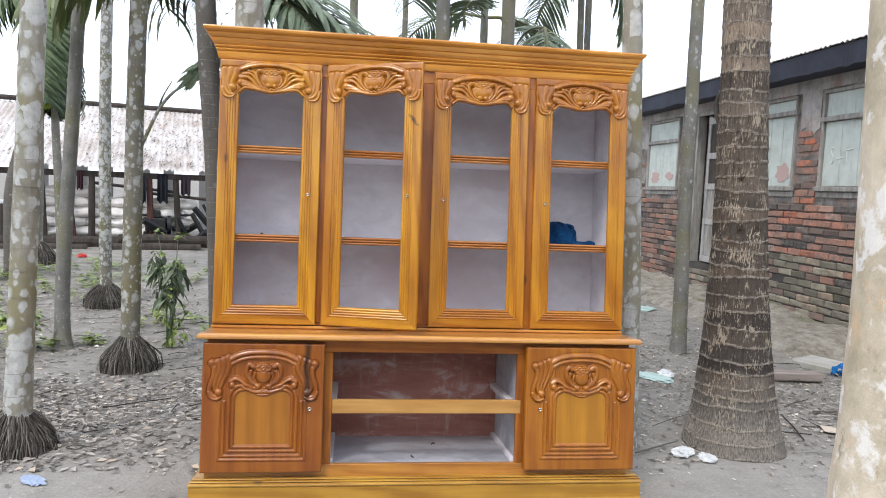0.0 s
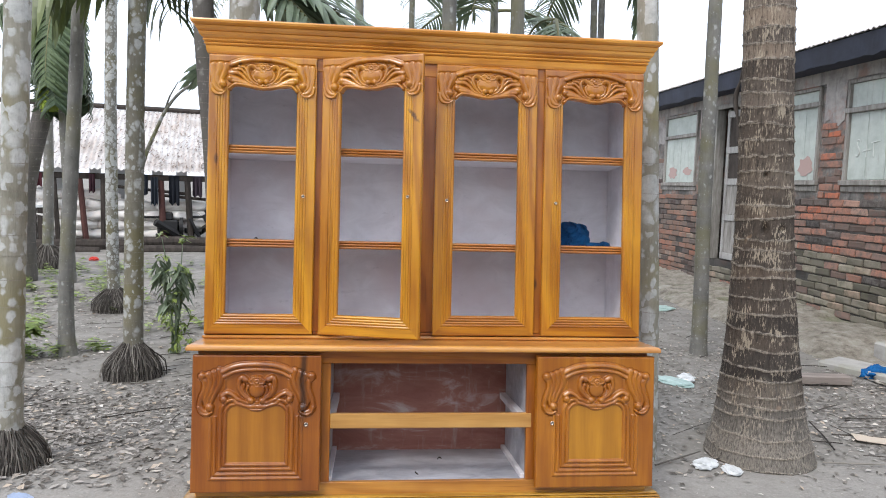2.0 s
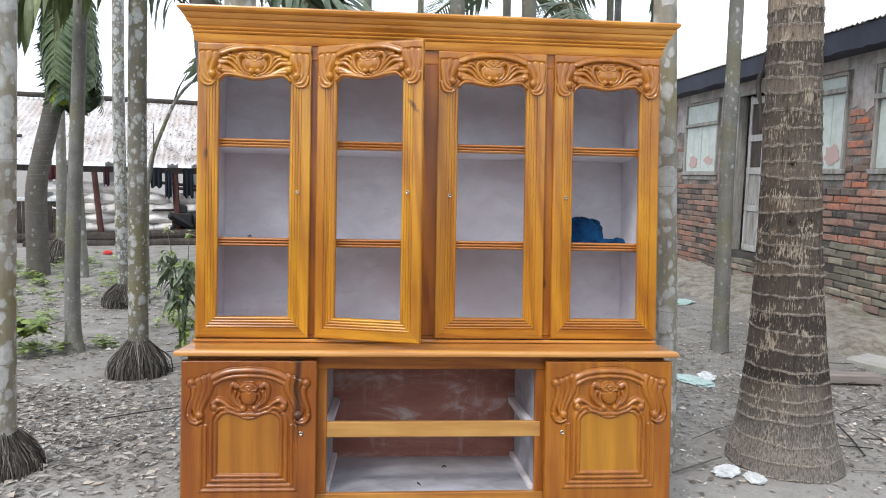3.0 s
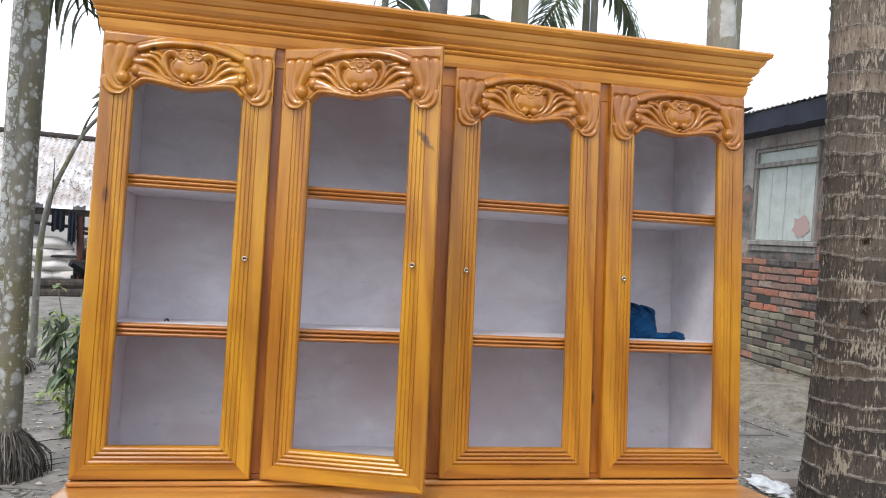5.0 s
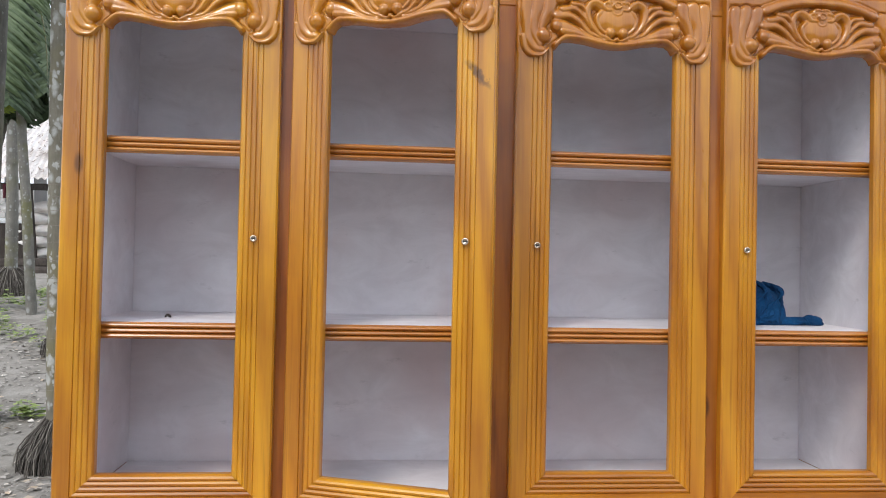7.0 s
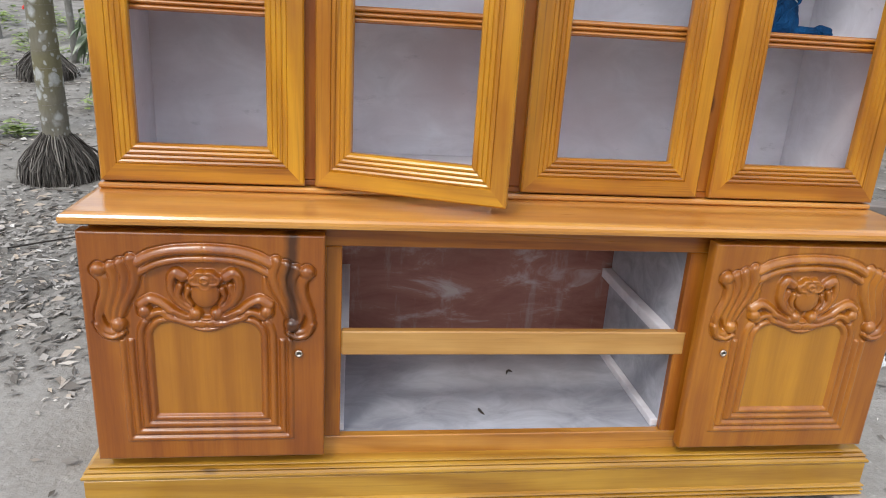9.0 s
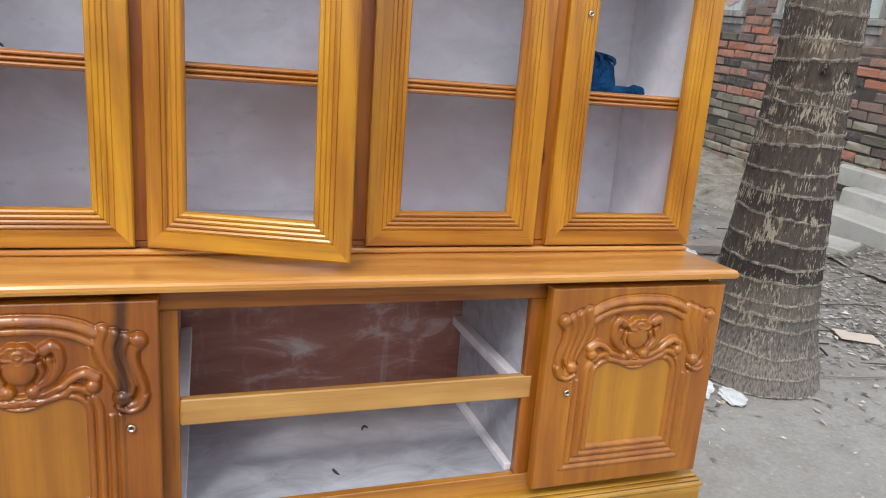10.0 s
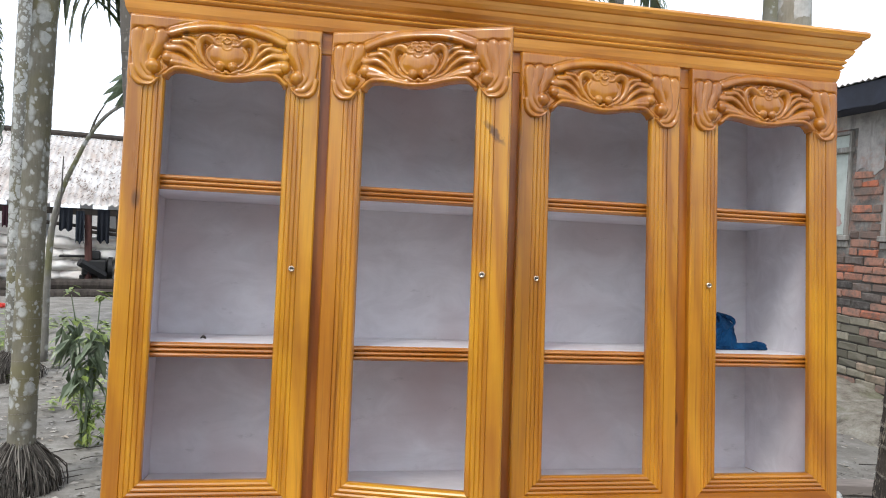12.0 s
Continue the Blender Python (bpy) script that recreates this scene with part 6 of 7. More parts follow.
def worn_tier(u0, u1, out, z0, z1, seed):
    """A cast step with a chipped, uneven nosing."""
    n, vs, fs = 50, [], []
    for i in range(n + 1):
        u = u0 + (u1 - u0) * i / n
        e = 0.012 * noise.noise(Vector((u * 7, seed, 0))) + 0.008 * noise.noise(Vector((u * 23, seed, 3)))
        vs += [(u, -out + e * 0.5, z0), (u, -out + e, z1 - 0.018), (u, -out + 0.02 + e, z1 + 0.3 * e), (u, -0.02, z1 + 0.004), (u, -0.02, z0)]
    for i in range(n):
        fs += [(5 * i + j, 5 * i + 5 + j, 5 * i + 5 + (j + 1) % 5, 5 * i + (j + 1) % 5) for j in range(5)]
    fs += [tuple(range(5)), tuple(5 * n + 4 - j for j in range(5))]
    return vs, fs


part("tread", worn_tier(1.22, 3.6, 0.53, -0.06, 0.145, 1), concrete, steps_thing)
part("tread", worn_tier(1.30, 3.6, 0.22, 0.13, 0.28, 2), concrete, steps_thing)
part("ledge", worn_tier(1.10, 3.6, 0.085, 0.27, 0.42, 3), concrete, steps_thing, "mossy ledge at the wall's foot")

# ---------------------------------------------------------------- shed behind the palms
SH = pose(-3.09, 14.25, -1.24, 0, 0, 12.7) @ Matrix.Scale(1.1, 4)
shed = thing("open_shed", 0, 0, 0, "open timber shed with a bleached corrugated iron roof", "shed")
shed.matrix_basis = SH
SG = 1.10
xs = np.linspace(-9.0, 2.5, 620)
prof = ((-0.15, 2.475), (1.0, 3.06), (2.6, 3.70))
vs, fs = [], []
for i, x in enumerate(xs):
    wv = 0.016 * math.sin(x * 2 * math.pi / 0.09)
    for y, z in prof:
        vs.append((x, y, z + wv + 0.02 * noise.noise(Vector((x * 0.6, y, 0)))))
for i in range(len(xs) - 1):
    for j in range(2):
        fs.append((3 * i + j, 3 * i + j + 1, 3 * i + j + 4, 3 * i + j + 3))
o = len(vs)
vs += [(p[0], p[1], p[2] - 0.008) for p in vs]
fs += [tuple(o + q for q in reversed(f)) for f in fs] + [(3 * i, 3 * i + 3, o + 3 * i + 3, o + 3 * i) for i in range(len(xs) - 1)]
part("roof", (vs, fs), iron_sheet, shed, "bleached rusty corrugated iron roof")
rnd = random.Random(21)
vs, fs = [], []
while len(fs) < 2600:
    x, y = rnd.uniform(-8, 2.2), rnd.uniform(-0.12, 2.5)
    if rnd.random() > 0.12 + 0.5 * max(0.0, 1 - abs(x + 0.8) / 2.5) * (1.2 - y / 2.6) + 0.25 * max(0.0, noise.noise(Vector((x, y * 2, 3)))):
        continue
    z = (2.475 + (y + 0.15) * 0.509 if y < 1.0 else 3.06 + (y - 1.0) * 0.4) + 0.030
    ln, w, a = rnd.uniform(0.04, 0.14), rnd.uniform(0.006, 0.018), rnd.gauss(1.0, 0.5)
    tx, ty = ln * math.cos(a), ln * math.sin(a)
    o = len(vs)
    vs += [(x - w, y, z), (x + w, y, z + 0.006), (x + tx, y + ty, z + ty * 0.42 + 0.012)]
    fs.append((o, o + 1, o + 2))
roof_leaf = Mat("roof_leaf", rough=0.95, spec=0.2)
roof_leaf.color(roof_leaf.ramp(roof_leaf.island(), [(0, (0.10, 0.08, 0.07)), (0.6, (0.26, 0.21, 0.18)), (1, (0.42, 0.37, 0.33))]))
tagged(part("roof_litter", (vs, fs), roof_leaf.m, shed, "dry leaf litter on the sheets"), kind="stuff")
part("ridge_cap", tube([(-9.0, 2.6, 3.74), (-4.0, 2.6, 3.76), (2.5, 2.6, 3.73)], [0.05, 0.05, 0.05], 8), dark_timber, shed, "dark ridge cap")
part("roof_batten", tube([(-9, 0.55, 2.87), (-3.3, 0.55, 2.88)], [0.03, 0.03], 6), dark_timber, shed)
part("eave_beam", block(-9.0, 2.5, -0.05, 0.05, 2.30, 2.40, 0.01), dark_timber, shed)
for x, lean, mat, r in ((-4.2, 0.05, dark_timber, 0.05), (-2.50, 0.06, dark_timber, 0.035), (-2.12, 0.11, red_post, 0.045), (-1.75, 0.0, dark_timber, 0.05), (-0.85, 0.05, red_post, 0.05), (-0.42, 0.08, dark_timber, 0.05), (0.6, 0.0, dark_timber, 0.05), (1.6, 0.0, dark_timber, 0.05)):
    part("post", tube([(x, 0, 2.36), (x + lean * 0.4, 0, 1.8), (x + lean, 0, SG - 0.1)], [r, r * 1.05, r * 1.1], 8), mat, shed)
for x0, x1, z in ((-1.75, -0.42, 2.20), (-0.85, 0.6, 2.05)):
    part("brace", tube([(x0, 0.02, z), (x1, 0.02, z - 0.12)], [0.03, 0.03], 6), dark_timber, shed)
for i in [q for q in range(26) if q % 5 in (0, 2)]:
    x = -6.0 + 0.24 * i
    part("rear_board", block(x, x + 0.22, 3.0, 3.03, SG + 0.05, 2.72 + 0.10 * math.sin(i * 5), 0.004), grey_board, shed)
part("sill_log", tube([(-4.6, -0.1, 1.18), (-2, -0.12, 1.20), (0.5, -0.1, 1.17)], [0.09, 0.10, 0.09], 10), dark_timber, shed)

bench = thing("work_bench", 0, 0, 0, "dark boarded bench under the shed eave", "bench")
bench.matrix_basis = SH @ pose(-2.95, 0.35, SG)
part("top", block(-0.75, 0.42, -0.3, 0.3, 0.70, 0.745, 0.006), plastic_white, bench, "pale bench top")
for i in range(5):
    part("board", block(-0.74 + 0.23 * i, -0.52 + 0.23 * i, -0.28, -0.25, 0.05, 0.695, 0.004), dark_timber, bench)


def sack(seed):
    return lump(0.30, 0.17, 0.105, seed, 0.16, 1.6, 24, 14, 0.75)


SACKS = [mesh_of("sack", *sack(i), sack_mat, True) for i in range(3)]
rnd = random.Random(5)
for row in range(5):
    for col in range(6):
        if row == 4 and col > 2:
            continue
        sx = -2.72 + 0.44 * col + (0.2 if row % 2 else 0) + rnd.uniform(-0.05, 0.05)
        ob = part("sack", SACKS[rnd.randrange(3)], None, at=SH @ pose(sx, 0.26 + rnd.uniform(-0.03, 0.03), SG + 0.16 + 0.172 * row, rnd.uniform(-4, 4), rnd.uniform(-5, 5), rnd.uniform(-9, 9)))
        tagged(ob, "plump off-white woven sack in a stack", "sack", "stacked sacks")
pal = thing("pallet", 0, 0, 0, "low timber pallet under the sacks", "pallet")
pal.matrix_basis = SH @ pose(-1.6, 0.26, SG)
for i in range(5):
    part("slat", block(-1.45, 1.55, -0.3 + 0.13 * i, -0.2 + 0.13 * i, 0.10, 0.155, 0.004), dark_timber, pal)
for i in range(3):
    part("bearer", block(-1.4 + 1.35 * i, -1.3 + 1.35 * i, -0.3, 0.33, -0.02, 0.099, 0.004), dark_timber, pal)


def cloth(w, h, seed):
    nx, nz = 12, 14
    vs = [(w * i / nx - w / 2, 0.03 * math.sin(i * 1.3 + seed) * (0.4 + j / nz) + 0.012 * noise.noise(Vector((i * 0.6, j * 0.5, seed))), -h * j / nz * (1 + 0.06 * math.sin(i * 0.9 + seed))) for i in range(nx + 1) for j in range(nz + 1)]
    fs = [(i * (nz + 1) + j, i * (nz + 1) + j + 1, (i + 1) * (nz + 1) + j + 1, (i + 1) * (nz + 1) + j) for i in range(nx) for j in range(nz)]
    o = len(vs)
    vs += [(p[0], p[1] + 0.006, p[2]) for p in vs]
    fs += [tuple(o + q for q in reversed(f)) for f in fs]
    return vs, fs


for i, (x, w, h, z) in enumerate(((-1.14, 0.18, 0.34, 2.40), (-0.95, 0.12, 0.48, 2.36), (-0.63, 0.17, 0.50, 2.40), (-1.92, 0.10, 0.30, 2.38), (-2.75, 0.18, 0.22, 2.38), (-0.25, 0.16, 0.34, 2.38))):
    tagged(part("hung_cloth", cloth(w, h, i * 2.3), hung_cloth, smooth=True, at=SH @ pose(x, -0.07, z)), "dark garment hanging from the shed eave", "cloth", "garments on the line")

mach = thing("engine", 0, 0, 0, "oily black engine standing in the shed", "machine")
mach.matrix_basis = SH @ pose(-0.74, 0.1, SG + 0.10)
part("block", block(-0.17, 0.17, -0.15, 0.15, 0.18, 0.42, 0.02), black_iron, mach)
part("head", block(-0.08, 0.08, -0.1, 0.1, 0.42, 0.55, 0.02), black_iron, mach)
part("flywheel", tube([(0.19, 0, 0.30), (0.25, 0, 0.30)], [0.17, 0.17], 20), black_iron, mach)
part("foot", block(-0.2, -0.14, -0.12, 0.12, -0.12, 0.18), black_iron, mach)
part("foot", block(0.1, 0.16, -0.12, 0.12, -0.12, 0.18), black_iron, mach)
part("shaft", tube([(-0.55, 0, 0.46), (0.6, 0, 0.48)], [0.02, 0.02], 8), black_iron, mach)
heap = thing("scrap_heap", 0, 0, 0, "heap of black scrap iron and timber", "scrap")
heap.matrix_basis = SH @ pose(-0.1, 0.15, SG)
rnd = random.Random(9)
for i in range(16):
    a = (rnd.uniform(-0.5, 0.5), rnd.uniform(-0.2, 0.2), rnd.uniform(0, 0.5))
    b = (a[0] + rnd.uniform(-0.35, 0.35), a[1] + rnd.uniform(-0.2, 0.2), a[2] + rnd.uniform(-0.1, 0.55))
    part("scrap_bar", tube([a, b], [rnd.uniform(0.02, 0.07)] * 2, 6), black_iron, heap)
for x, y, z, ln, rz in ((-0.75, -0.62, 0.09, 1.5, 3), (-0.6, -0.45, 0.22, 1.4, -4), (-2.4, -0.6, 0.07, 1.3, 2)):
    tagged(part("log", tube([(-ln / 2, 0, 0), (0, 0, 0.01), (ln / 2, 0, 0)], [0.085, 0.09, 0.08], 12), dark_timber, at=SH @ pose(x, y, SG + z - 0.05, 0, 0, rz)), "dark log lying before the shed", "log", "logs before the shed")

# ---------------------------------------------------------------- bare sapling, shrub, far tree
sap = thing("bare_sapling", -2.72, 8.6, ground_z(-2.72, 8.6), "bare crooked sapling arching to one side", "tree")
part("trunk", tube(curve_pts([(0, 0, -0.05), (0.0, 0, 0.6), (0.02, 0, 1.15), (0.06, 0, 1.45), (0.12, 0, 1.67), (0.21, 0, 1.89), (0.36, 0, 2.21), (0.55, 0, 2.43), (0.82, 0, 2.57)], 30), [0.036 - 0.0008 * i for i in range(30)], 8), bark_far, sap, smooth=True)
for a, b, c in (((0.02, 0, 1.16), (0.10, -0.02, 1.50), (0.12, -0.03, 1.95)), ((0.34, 0, 2.18), (0.39, 0, 2.34), (0.49, 0, 2.52)), ((0.55, 0, 2.43), (0.80, 0.1, 2.85), (0.85, 0.1, 3.4))):
    part("branch", tube(curve_pts([a, b, c], 9), [0.014 - 0.0012 * i for i in range(9)], 6), bark_dark, sap)


def leaf_cloud(spots, size, per, seed, droop=0.6, slim=1.0):
    """Small folded leaves round given spots; each leaf is four triangles."""
    rnd = random.Random(seed)
    vs, fs = [], []
    for (x, y, z, r) in spots:
        for _ in range(per):
            d = Vector((rnd.gauss(0, 1), rnd.gauss(0, 1), rnd.gauss(0, 0.8))).normalized() * r * rnd.uniform(0.2, 1.0)
            ln = size * rnd.uniform(0.6, 1.25)
            a = rnd.uniform(0, 6.283)
            tip = Vector((math.cos(a), math.sin(a), -droop * rnd.uniform(0.3, 1.6))).normalized()
            side = tip.cross(Vector((rnd.uniform(-0.4, 0.4), rnd.uniform(-0.4, 0.4), 1))).normalized() * ln * rnd.uniform(0.13, 0.22) * slim
            nrm = side.cross(tip).normalized() * ln * 0.06
            p = Vector((x, y, z)) + d
            o = len(vs)
            m = p + tip * ln * 0.45
            vs += [tuple(p), tuple(m + side + nrm), tuple(m), tuple(m - side + nrm), tuple(p + tip * ln - nrm)]
            fs += [(o, o + 1, o + 2), (o, o + 2, o + 3), (o + 2, o + 1, o + 4), (o + 3, o + 2, o + 4)]
    return vs, fs


shr = thing("shrub", -1.71, 6.2, ground_z(-1.71, 6.2), "leafy shrub with drooping dark leaves beside a palm", "shrub")
spots, sprig, rnd = [], [], random.Random(3)
for i in range(8):
    top = (rnd.uniform(-0.08, 0.20), rnd.uniform(-0.12, 0.12), rnd.uniform(0.50, 0.80) if i < 6 else rnd.uniform(0.85, 1.02))
    part("stem", tube(curve_pts([(rnd.uniform(0.02, 0.10), 0, -0.03), (top[0] * 0.5 + 0.05, top[1] * 0.5, top[2] * 0.6), top], 8), [0.008 - 0.0007 * q for q in range(8)], 5), shrub_mat, shr)
    spots += [(top[0] * 0.9 + 0.01, top[1] * 0.9, top[2] * q, 0.08) for q in ((1.0, 0.86) if i < 6 else (0.76,))]
    sprig.append((top[0], top[1], top[2] + 0.03, 0.05))
tagged(part("foliage", leaf_cloud(spots, 0.17, 8, 21, 1.6, 0.85), shrub_mat, shr, "drooping dark grey-green leaves"), kind="stuff")
tagged(part("young_leaves", leaf_cloud(sprig, 0.10, 7, 22, 0.3, 1.2), weed_mat, shr, "bright young leaves"), kind="stuff")
vine = [(0.06 + 0.05 * math.sin(i), -0.03, 0.05 + 0.06 * i, 0.05) for i in range(9)] + [(0.17 + 0.04 * math.sin(2 * i), 0.0, 0.05 + 0.07 * i, 0.05) for i in range(6)]
tagged(part("low_leaves", leaf_cloud(vine, 0.075, 10, 8, 0.8), weed_mat, shr), kind="stuff")

far = thing("far_tree", -3.23, 18.0, 0.0, "thin pale tree with sparse yellow-green leaves", "tree")
limbs = [((0, 0, -0.1), (0.1, 0, 3.0), (0.2, 0, 6.2)), ((0.15, 0, 3.4), (-0.5, 0, 4.6), (-0.9, 0, 5.6)), ((0.15, 0, 3.2), (0.8, 0, 4.4), (1.5, 0, 5.2)), ((0.2, 0, 4.2), (0.9, 0, 5.4), (1.2, 0, 6.6)), ((0.1, 0, 2.6), (1.0, 0, 3.2), (1.9, 0, 3.6))]
for i, l in enumerate(limbs):
    part("trunk" if i == 0 else "branch", tube(curve_pts(l, 12), [(0.09 if i == 0 else 0.04) * (1 - 0.07 * q) for q in range(12)], 6), bark_far, far)
rnd = random.Random(31)
spots = []
for l in limbs:
    for _ in range(9):
        p = Vector(l[1]).lerp(Vector(l[2]), rnd.uniform(0.1, 1.1))
        spots.append((p.x + rnd.uniform(-0.4, 0.4), p.y + rnd.uniform(-0.4, 0.4), p.z + rnd.uniform(-0.3, 0.4), 0.32))
pale_leaf = leafy("sunlit_pale_leaf", (0.22, 0.27, 0.08), (0.45, 0.50, 0.20))
tagged(part("foliage", leaf_cloud(spots, 0.13, 16, 5, 0.5), pale_leaf, far), kind="stuff")

# crooked dark stick hanging from the eave
hung = thing("hanging_stick", 0, 0, 0, "crooked dark dry stalk hanging from the eave", "branch")
hung.matrix_basis = WALL_M
part("stalk", tube(curve_pts([(-1.12, -0.34, 2.93), (-1.38, -0.36, 2.90), (-1.50, -0.36, 2.72), (-1.60, -0.35, 2.52), (-1.55, -0.34, 2.30), (-1.50, -0.34, 2.10), (-1.48, -0.34, 1.96)], 34), [0.012 + 0.020 * abs(math.sin(q * 0.28)) for q in range(34)], 7), dark_timber, hung, smooth=True)

# small flakes of dirt lying in the cabinet
for i, (x, y, z, ln) in enumerate(((0.326, 3.053, 0.2006, 0.022), (0.213, 2.855, 0.2006, 0.030), (-0.47, 3.02, 1.1416, 0.012))):
    bend = [(-ln / 2, 0, 0.001), (-ln / 6, 0.004, 0.005), (ln / 6, 0.003, 0.006), (ln / 2, -0.003, 0.001)]
    tagged(part("bark_flake", tube(curve_pts(bend, 7), [0.0012, 0.0025, 0.003, 0.0032, 0.003, 0.0025, 0.0012], 6), dark_timber, at=LEAN @ pose(x, y, z + 0.0015, 0, 0, 40 + 77 * i)), "small dark curled flake lying on a primed board", "debris", "flakes in the cabinet")

# ---------------------------------------------------------------- weeds, litter, twigs
rnd = random.Random(44)
spots = []
for cx, cy, r, k2 in ((-2.75, 6.05, 0.22, 10), (-2.35, 6.25, 0.15, 6), (-4.2, 7.9, 0.7, 24), (-3.2, 8.6, 0.8, 26), (-2.0, 7.3, 0.4, 9), (-4.6, 9.4, 1.1, 60), (-3.6, 10.3, 1.0, 50), (-3.4, 7.2, 0.3, 7), (-2.4, 9.6, 0.9, 18), (-1.5, 6.7, 0.35, 9), (-5.6, 8.4, 0.9, 20), (2.6, 8.4, 0.4, 6), (-1.2, 6.6, 0.3, 5)):
    for _ in range(k2):
        x, y = cx + rnd.gauss(0, r * 0.6), cy + rnd.gauss(0, r * 0.6)
        spots.append((x, y, ground_z(x, y) + 0.05, 0.07))
tagged(part("weeds", leaf_cloud(spots, 0.062, 22, 77, -0.15, 1.5), weed_mat), "low bright green weeds scattered between the palms", "weeds", kind="stuff")
bush = [(-2.78 + 0.10 * math.sin(i * 2.1), 6.0 + 0.05 * math.cos(i * 1.7), ground_z(0, 6.0) + 0.07 + 0.012 * i, 0.07) for i in range(9)]
tagged(part("weed_clump", leaf_cloud(bush, 0.13, 9, 78, 0.3, 1.7), weed_mat), "clump of broad green leaves at a palm's foot", "weeds", kind="stuff")


def litter(count, seed, box, lo, hi, dens):
    rnd = random.Random(seed)
    vs, fs = [], []
    while len(fs) < 4 * count:
        x, y = rnd.uniform(box[0], box[1]), rnd.uniform(box[2], box[3])
        if rnd.random() > dens(x, y):
            continue
        z = ground_h(x, y) + 0.004
        ln = rnd.uniform(lo, hi)
        w = ln * rnd.uniform(0.10, 0.28)
        a, lift, curl = rnd.uniform(0, 6.283), rnd.uniform(0.0, 0.09), rnd.uniform(0.0, 0.16)
        t, s = Vector((math.cos(a), math.sin(a), 0)), Vector((-math.sin(a), math.cos(a), 0))
        c = Vector((x, y, z + 0.003))
        up = Vector((0, 0, 1))
        o = len(vs)
        roll = rnd.uniform(-0.5, 0.5)
        side = s * w + up * roll * w
        vs += [tuple(c - t * ln * 0.5), tuple(c + side + up * abs(roll) * w + up * ln * curl * 0.3), tuple(c + up * ln * 0.02), tuple(c - side + up * (abs(roll) * w + ln * curl * 0.3)), tuple(c + t * ln * 0.5 + up * ln * lift)]
        fs += [(o, o + 1, o + 2), (o, o + 2, o + 3), (o + 2, o + 1, o + 4), (o + 3, o + 2, o + 4)]
    return vs, fs


def cover(x, y):
    if abs(x - 0.25) < 0.95 and y < 3.3:
        return 0.0
    edge = 3.25 + 0.25 * noise.noise(Vector((x * 0.9, 0, 4))) + (0.12 if x < 0 else -0.1)
    base = 0.012 if y < edge - 0.15 else min(1.0, 0.25 + 1.2 * (y - edge + 0.15))
    patch = 0.55 + 0.75 * noise.noise(Vector((x * 0.8, y * 0.8, 9)))
    return base * max(0.08, patch) * (1.0 if y < 5.2 else 0.55 if y < 6.4 else 0.22)


tagged(part("leaf_litter", litter(34000, 5, (-6.0, -0.3, 2.4, 9.0), 0.010, 0.060, cover), dead_leaf), "grey and brown dead leaves matted on the earth", "leaves", kind="stuff")
tagged(part("leaf_litter", litter(20000, 6, (0.9, 5.0, 2.4, 8.6), 0.008, 0.046, cover), dead_leaf), "grey and brown dead leaves matted on the earth", "leaves", kind="stuff")
chips = litter(620, 7, (-2.4, 4.2, 1.6, 5.6), 0.012, 0.035, lambda x, y: 0.0 if abs(x - 0.25) < 0.95 and y > 2.7 else 1.0)
chip_mat = Mat("pale_chip", rough=0.9)
chip_mat.color(chip_mat.ramp(chip_mat.island(), [(0, (0.30, 0.26, 0.22)), (0.6, (0.52, 0.48, 0.43)), (1, (0.72, 0.69, 0.64))]))
tagged(part("wood_chips", chips, chip_mat.m), "pale wood shavings and chips on the earth", "chips", kind="stuff")
rnd = random.Random(61)
tw = []
for _ in range(150):
    right = rnd.random() < 0.4
    x, y = (rnd.uniform(1.3, 4.2), rnd.uniform(3.2, 6.5)) if right else (rnd.uniform(-4.5, -0.7), rnd.uniform(3.3, 8.0))
    a, ln = rnd.uniform(-0.5, 0.5) if rnd.random() < 0.7 else rnd.uniform(0, 3.1), rnd.uniform(0.1, 0.5)
    z = ground_h(x, y) + 0.012
    p, q = (x - ln * math.cos(a) / 2, y - ln * math.sin(a) / 2, z), (x + ln * math.cos(a) / 2, y + ln * math.sin(a) / 2, z + rnd.uniform(0, 0.03))
    r = rnd.uniform(0.0018, 0.0048)
    tw.append(tube([p, ((p[0] + q[0]) / 2, (p[1] + q[1]) / 2 + rnd.uniform(-0.02, 0.02), z + 0.01), q], [r, r, r * 0.7], 5))
tagged(part("twigs", join(*tw), root_mat), "dry grey twigs and palm midribs on the ground", "twigs", kind="stuff")

# ---------------------------------------------------------------- bricks of the wall


def brick_mesh(seed):
    rnd = random.Random(seed)
    g = block(-0.111, 0.111, -0.010, 0.03, -0.0355, 0.0355, 0.010)
    return mesh_of("brick", [(x + rnd.uniform(-0.009, 0.009), y + rnd.uniform(-0.006, 0.006), z + rnd.uniform(-0.006, 0.006)) for x, y, z in g[0]], g[1], brick_mat if seed < 6 else mossy_brick if seed < 12 else sooty_brick)


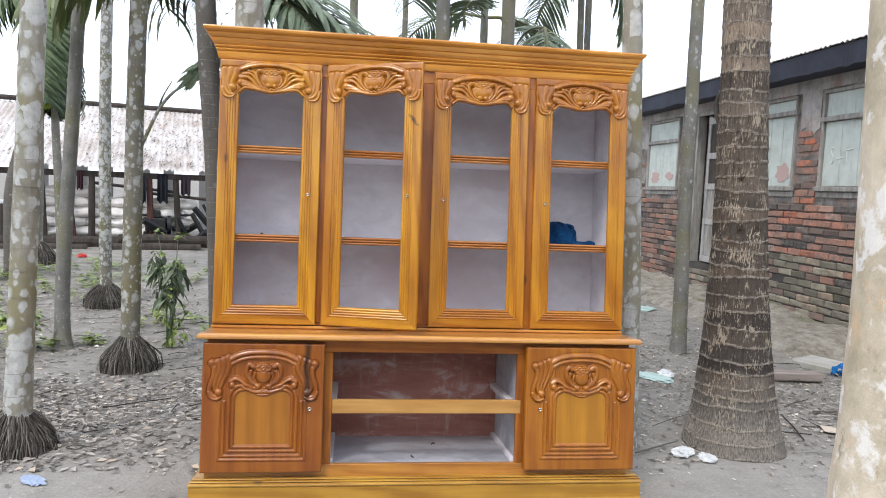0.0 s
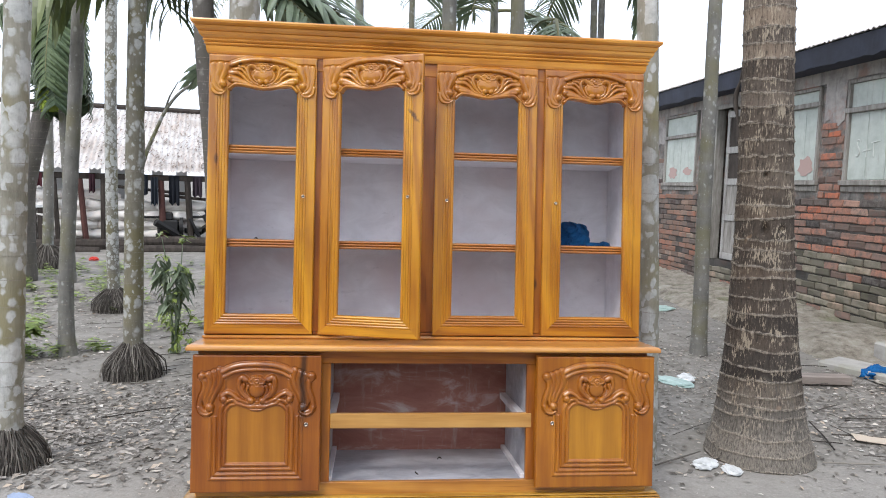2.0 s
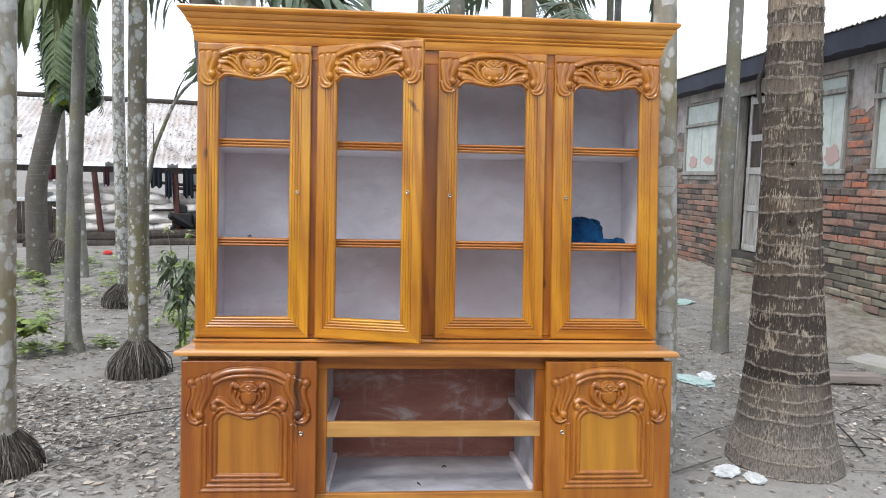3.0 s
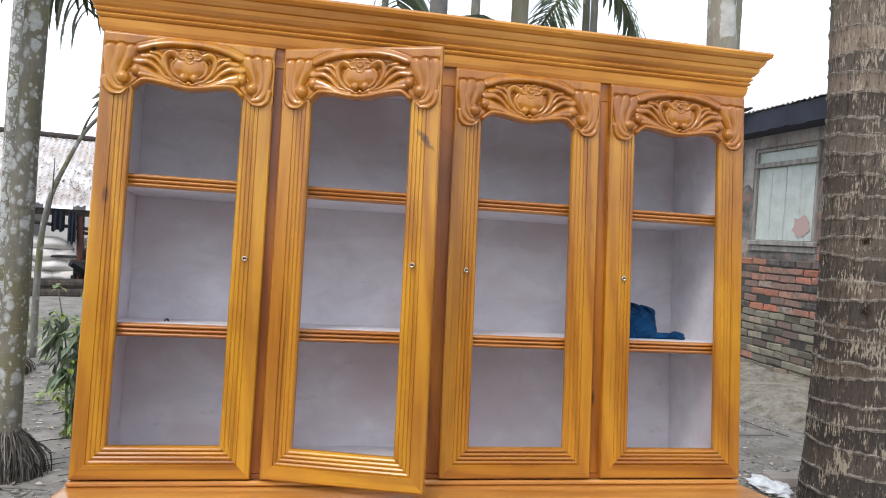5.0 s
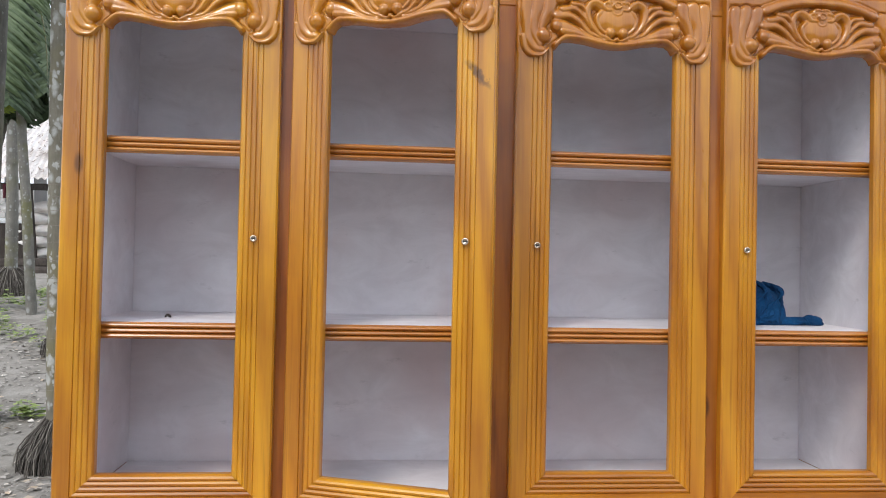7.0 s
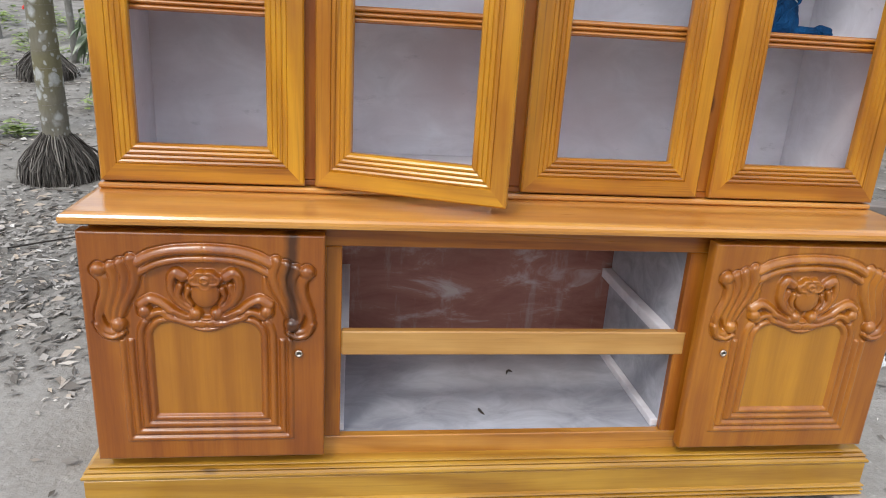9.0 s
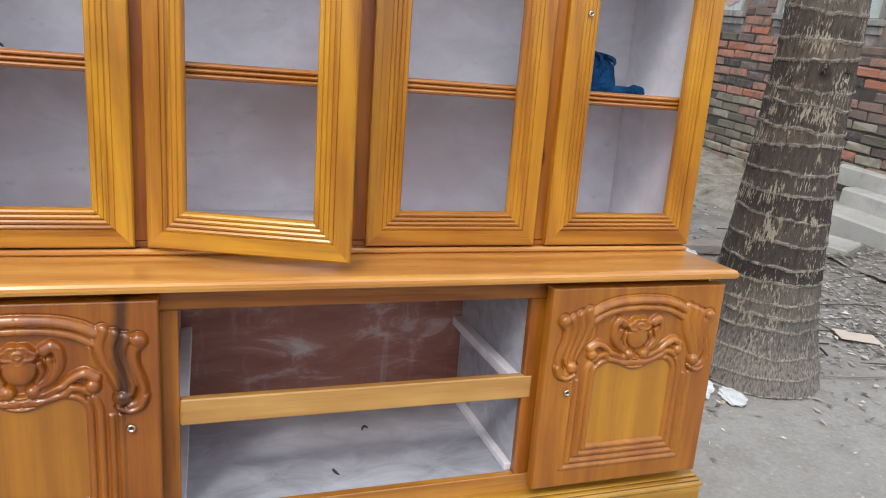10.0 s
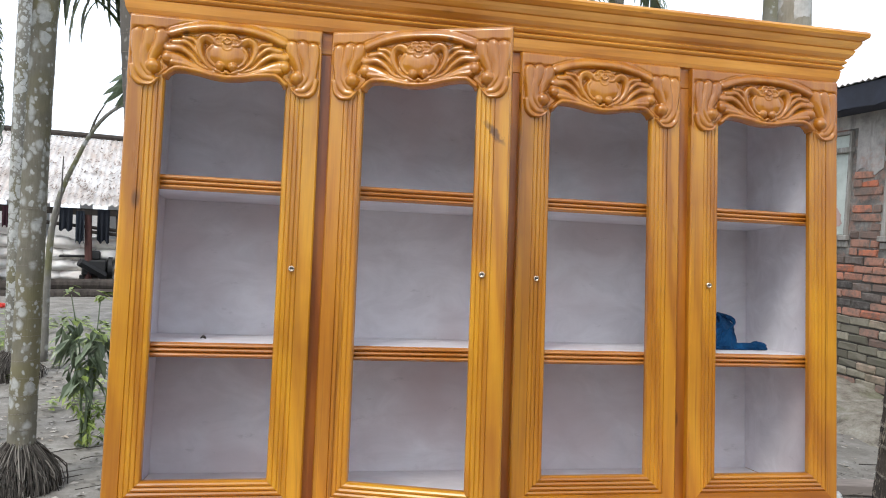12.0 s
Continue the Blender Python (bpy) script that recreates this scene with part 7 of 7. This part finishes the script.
BRICKS = [brick_mesh(i) for i in range(18)]
rnd = random.Random(17)
rest = ([], [])
count = 0
course = 0.081
for row in range(34):
    z = -0.08 + course * row
    for col in range(-36, 20):
        a = 0.231 * col + (0.1155 if row % 2 else 0.0)
        if not (U0 + 0.13 < a < U1 - 0.13):
            continue
        if any(h[0] - 0.12 < a < h[1] + 0.12 and h[2] - 0.12 < z < h[3] + 0.1 for h in OPENINGS):
            continue
        if z > 1.34 and (z > 2.12 or rnd.random() < (0.35 if z < 1.85 else 0.6)):
            continue
        if rnd.random() < 0.02:
            continue
        low = z < 0.78 + 0.15 * noise.noise(Vector((a * 1.3, 0, 2)))
        idx = rnd.randrange(6) + (6 if (low and rnd.random() < 0.85) else 0)
        if z > 0.55 and noise.noise(Vector((a * 0.9, z * 2.4, 4))) + 0.25 * rnd.random() > 0.20:
            idx = 12 + rnd.randrange(6)
        m = pose(a + rnd.uniform(-0.006, 0.006), rnd.uniform(-0.006, 0.002) + (0.003 if z > 1.34 else 0), z + rnd.uniform(-0.005, 0.005) + 0.012 * noise.noise(Vector((a * 1.1, z, 6))), rnd.uniform(-2, 2), rnd.uniform(-1.2, 1.2), rnd.uniform(-0.8, 0.8))
        if -3.0 < a < 1.3 and count < 280:
            part("brick", BRICKS[idx], None, brick_wall, at=m)
            count += 1
        else:
            me = BRICKS[idx]
            o = len(rest[0])
            rest[0].extend(tuple(m @ v.co) for v in me.vertices)
            rest[1].extend(tuple(o + q for q in p.vertices) for p in me.polygons)
# bare brick pier between two windows, where the plaster has dropped off
for row in range(10):
    z = 1.375 + course * row
    for a, wide in ((-0.295, 1.0), (-0.115, 0.42)) if row % 2 else ((-0.365, 0.42), (-0.185, 1.0)):
        if rnd.random() < 0.07 + 0.03 * row:
            continue
        m = pose(a, -0.004 + rnd.uniform(-0.003, 0.002), z + rnd.uniform(-0.004, 0.004), rnd.uniform(-2, 2), rnd.uniform(-1, 1), 0) @ Matrix.Diagonal((wide, 1, 1, 1))
        part("brick", BRICKS[rnd.randrange(6)], None, brick_wall, at=m)
k = Mat("old_brick_joined", rough=0.93, spec=0.25)
v = k.coords((1, 1, 1))
c = k.ramp(k.island(), [(0.0, (0.075, 0.055, 0.05)), (0.3, (0.17, 0.13, 0.11)), (0.6, (0.25, 0.15, 0.11)), (0.85, (0.34, 0.16, 0.11)), (1.0, (0.30, 0.25, 0.20))])
c = k.mix(k.ramp(k.noise(v, 8, 5, 0.7), [(0.42, (0, 0, 0)), (0.7, (0.75, 0.75, 0.75))]), c, (0.16, 0.15, 0.14))
k.color(c).bump(k.noise(v, 50, 4), 0.6, 0.006)
tagged(part("brickwork", rest, k.m, brick_wall, "old weathered bricks"), kind="stuff")
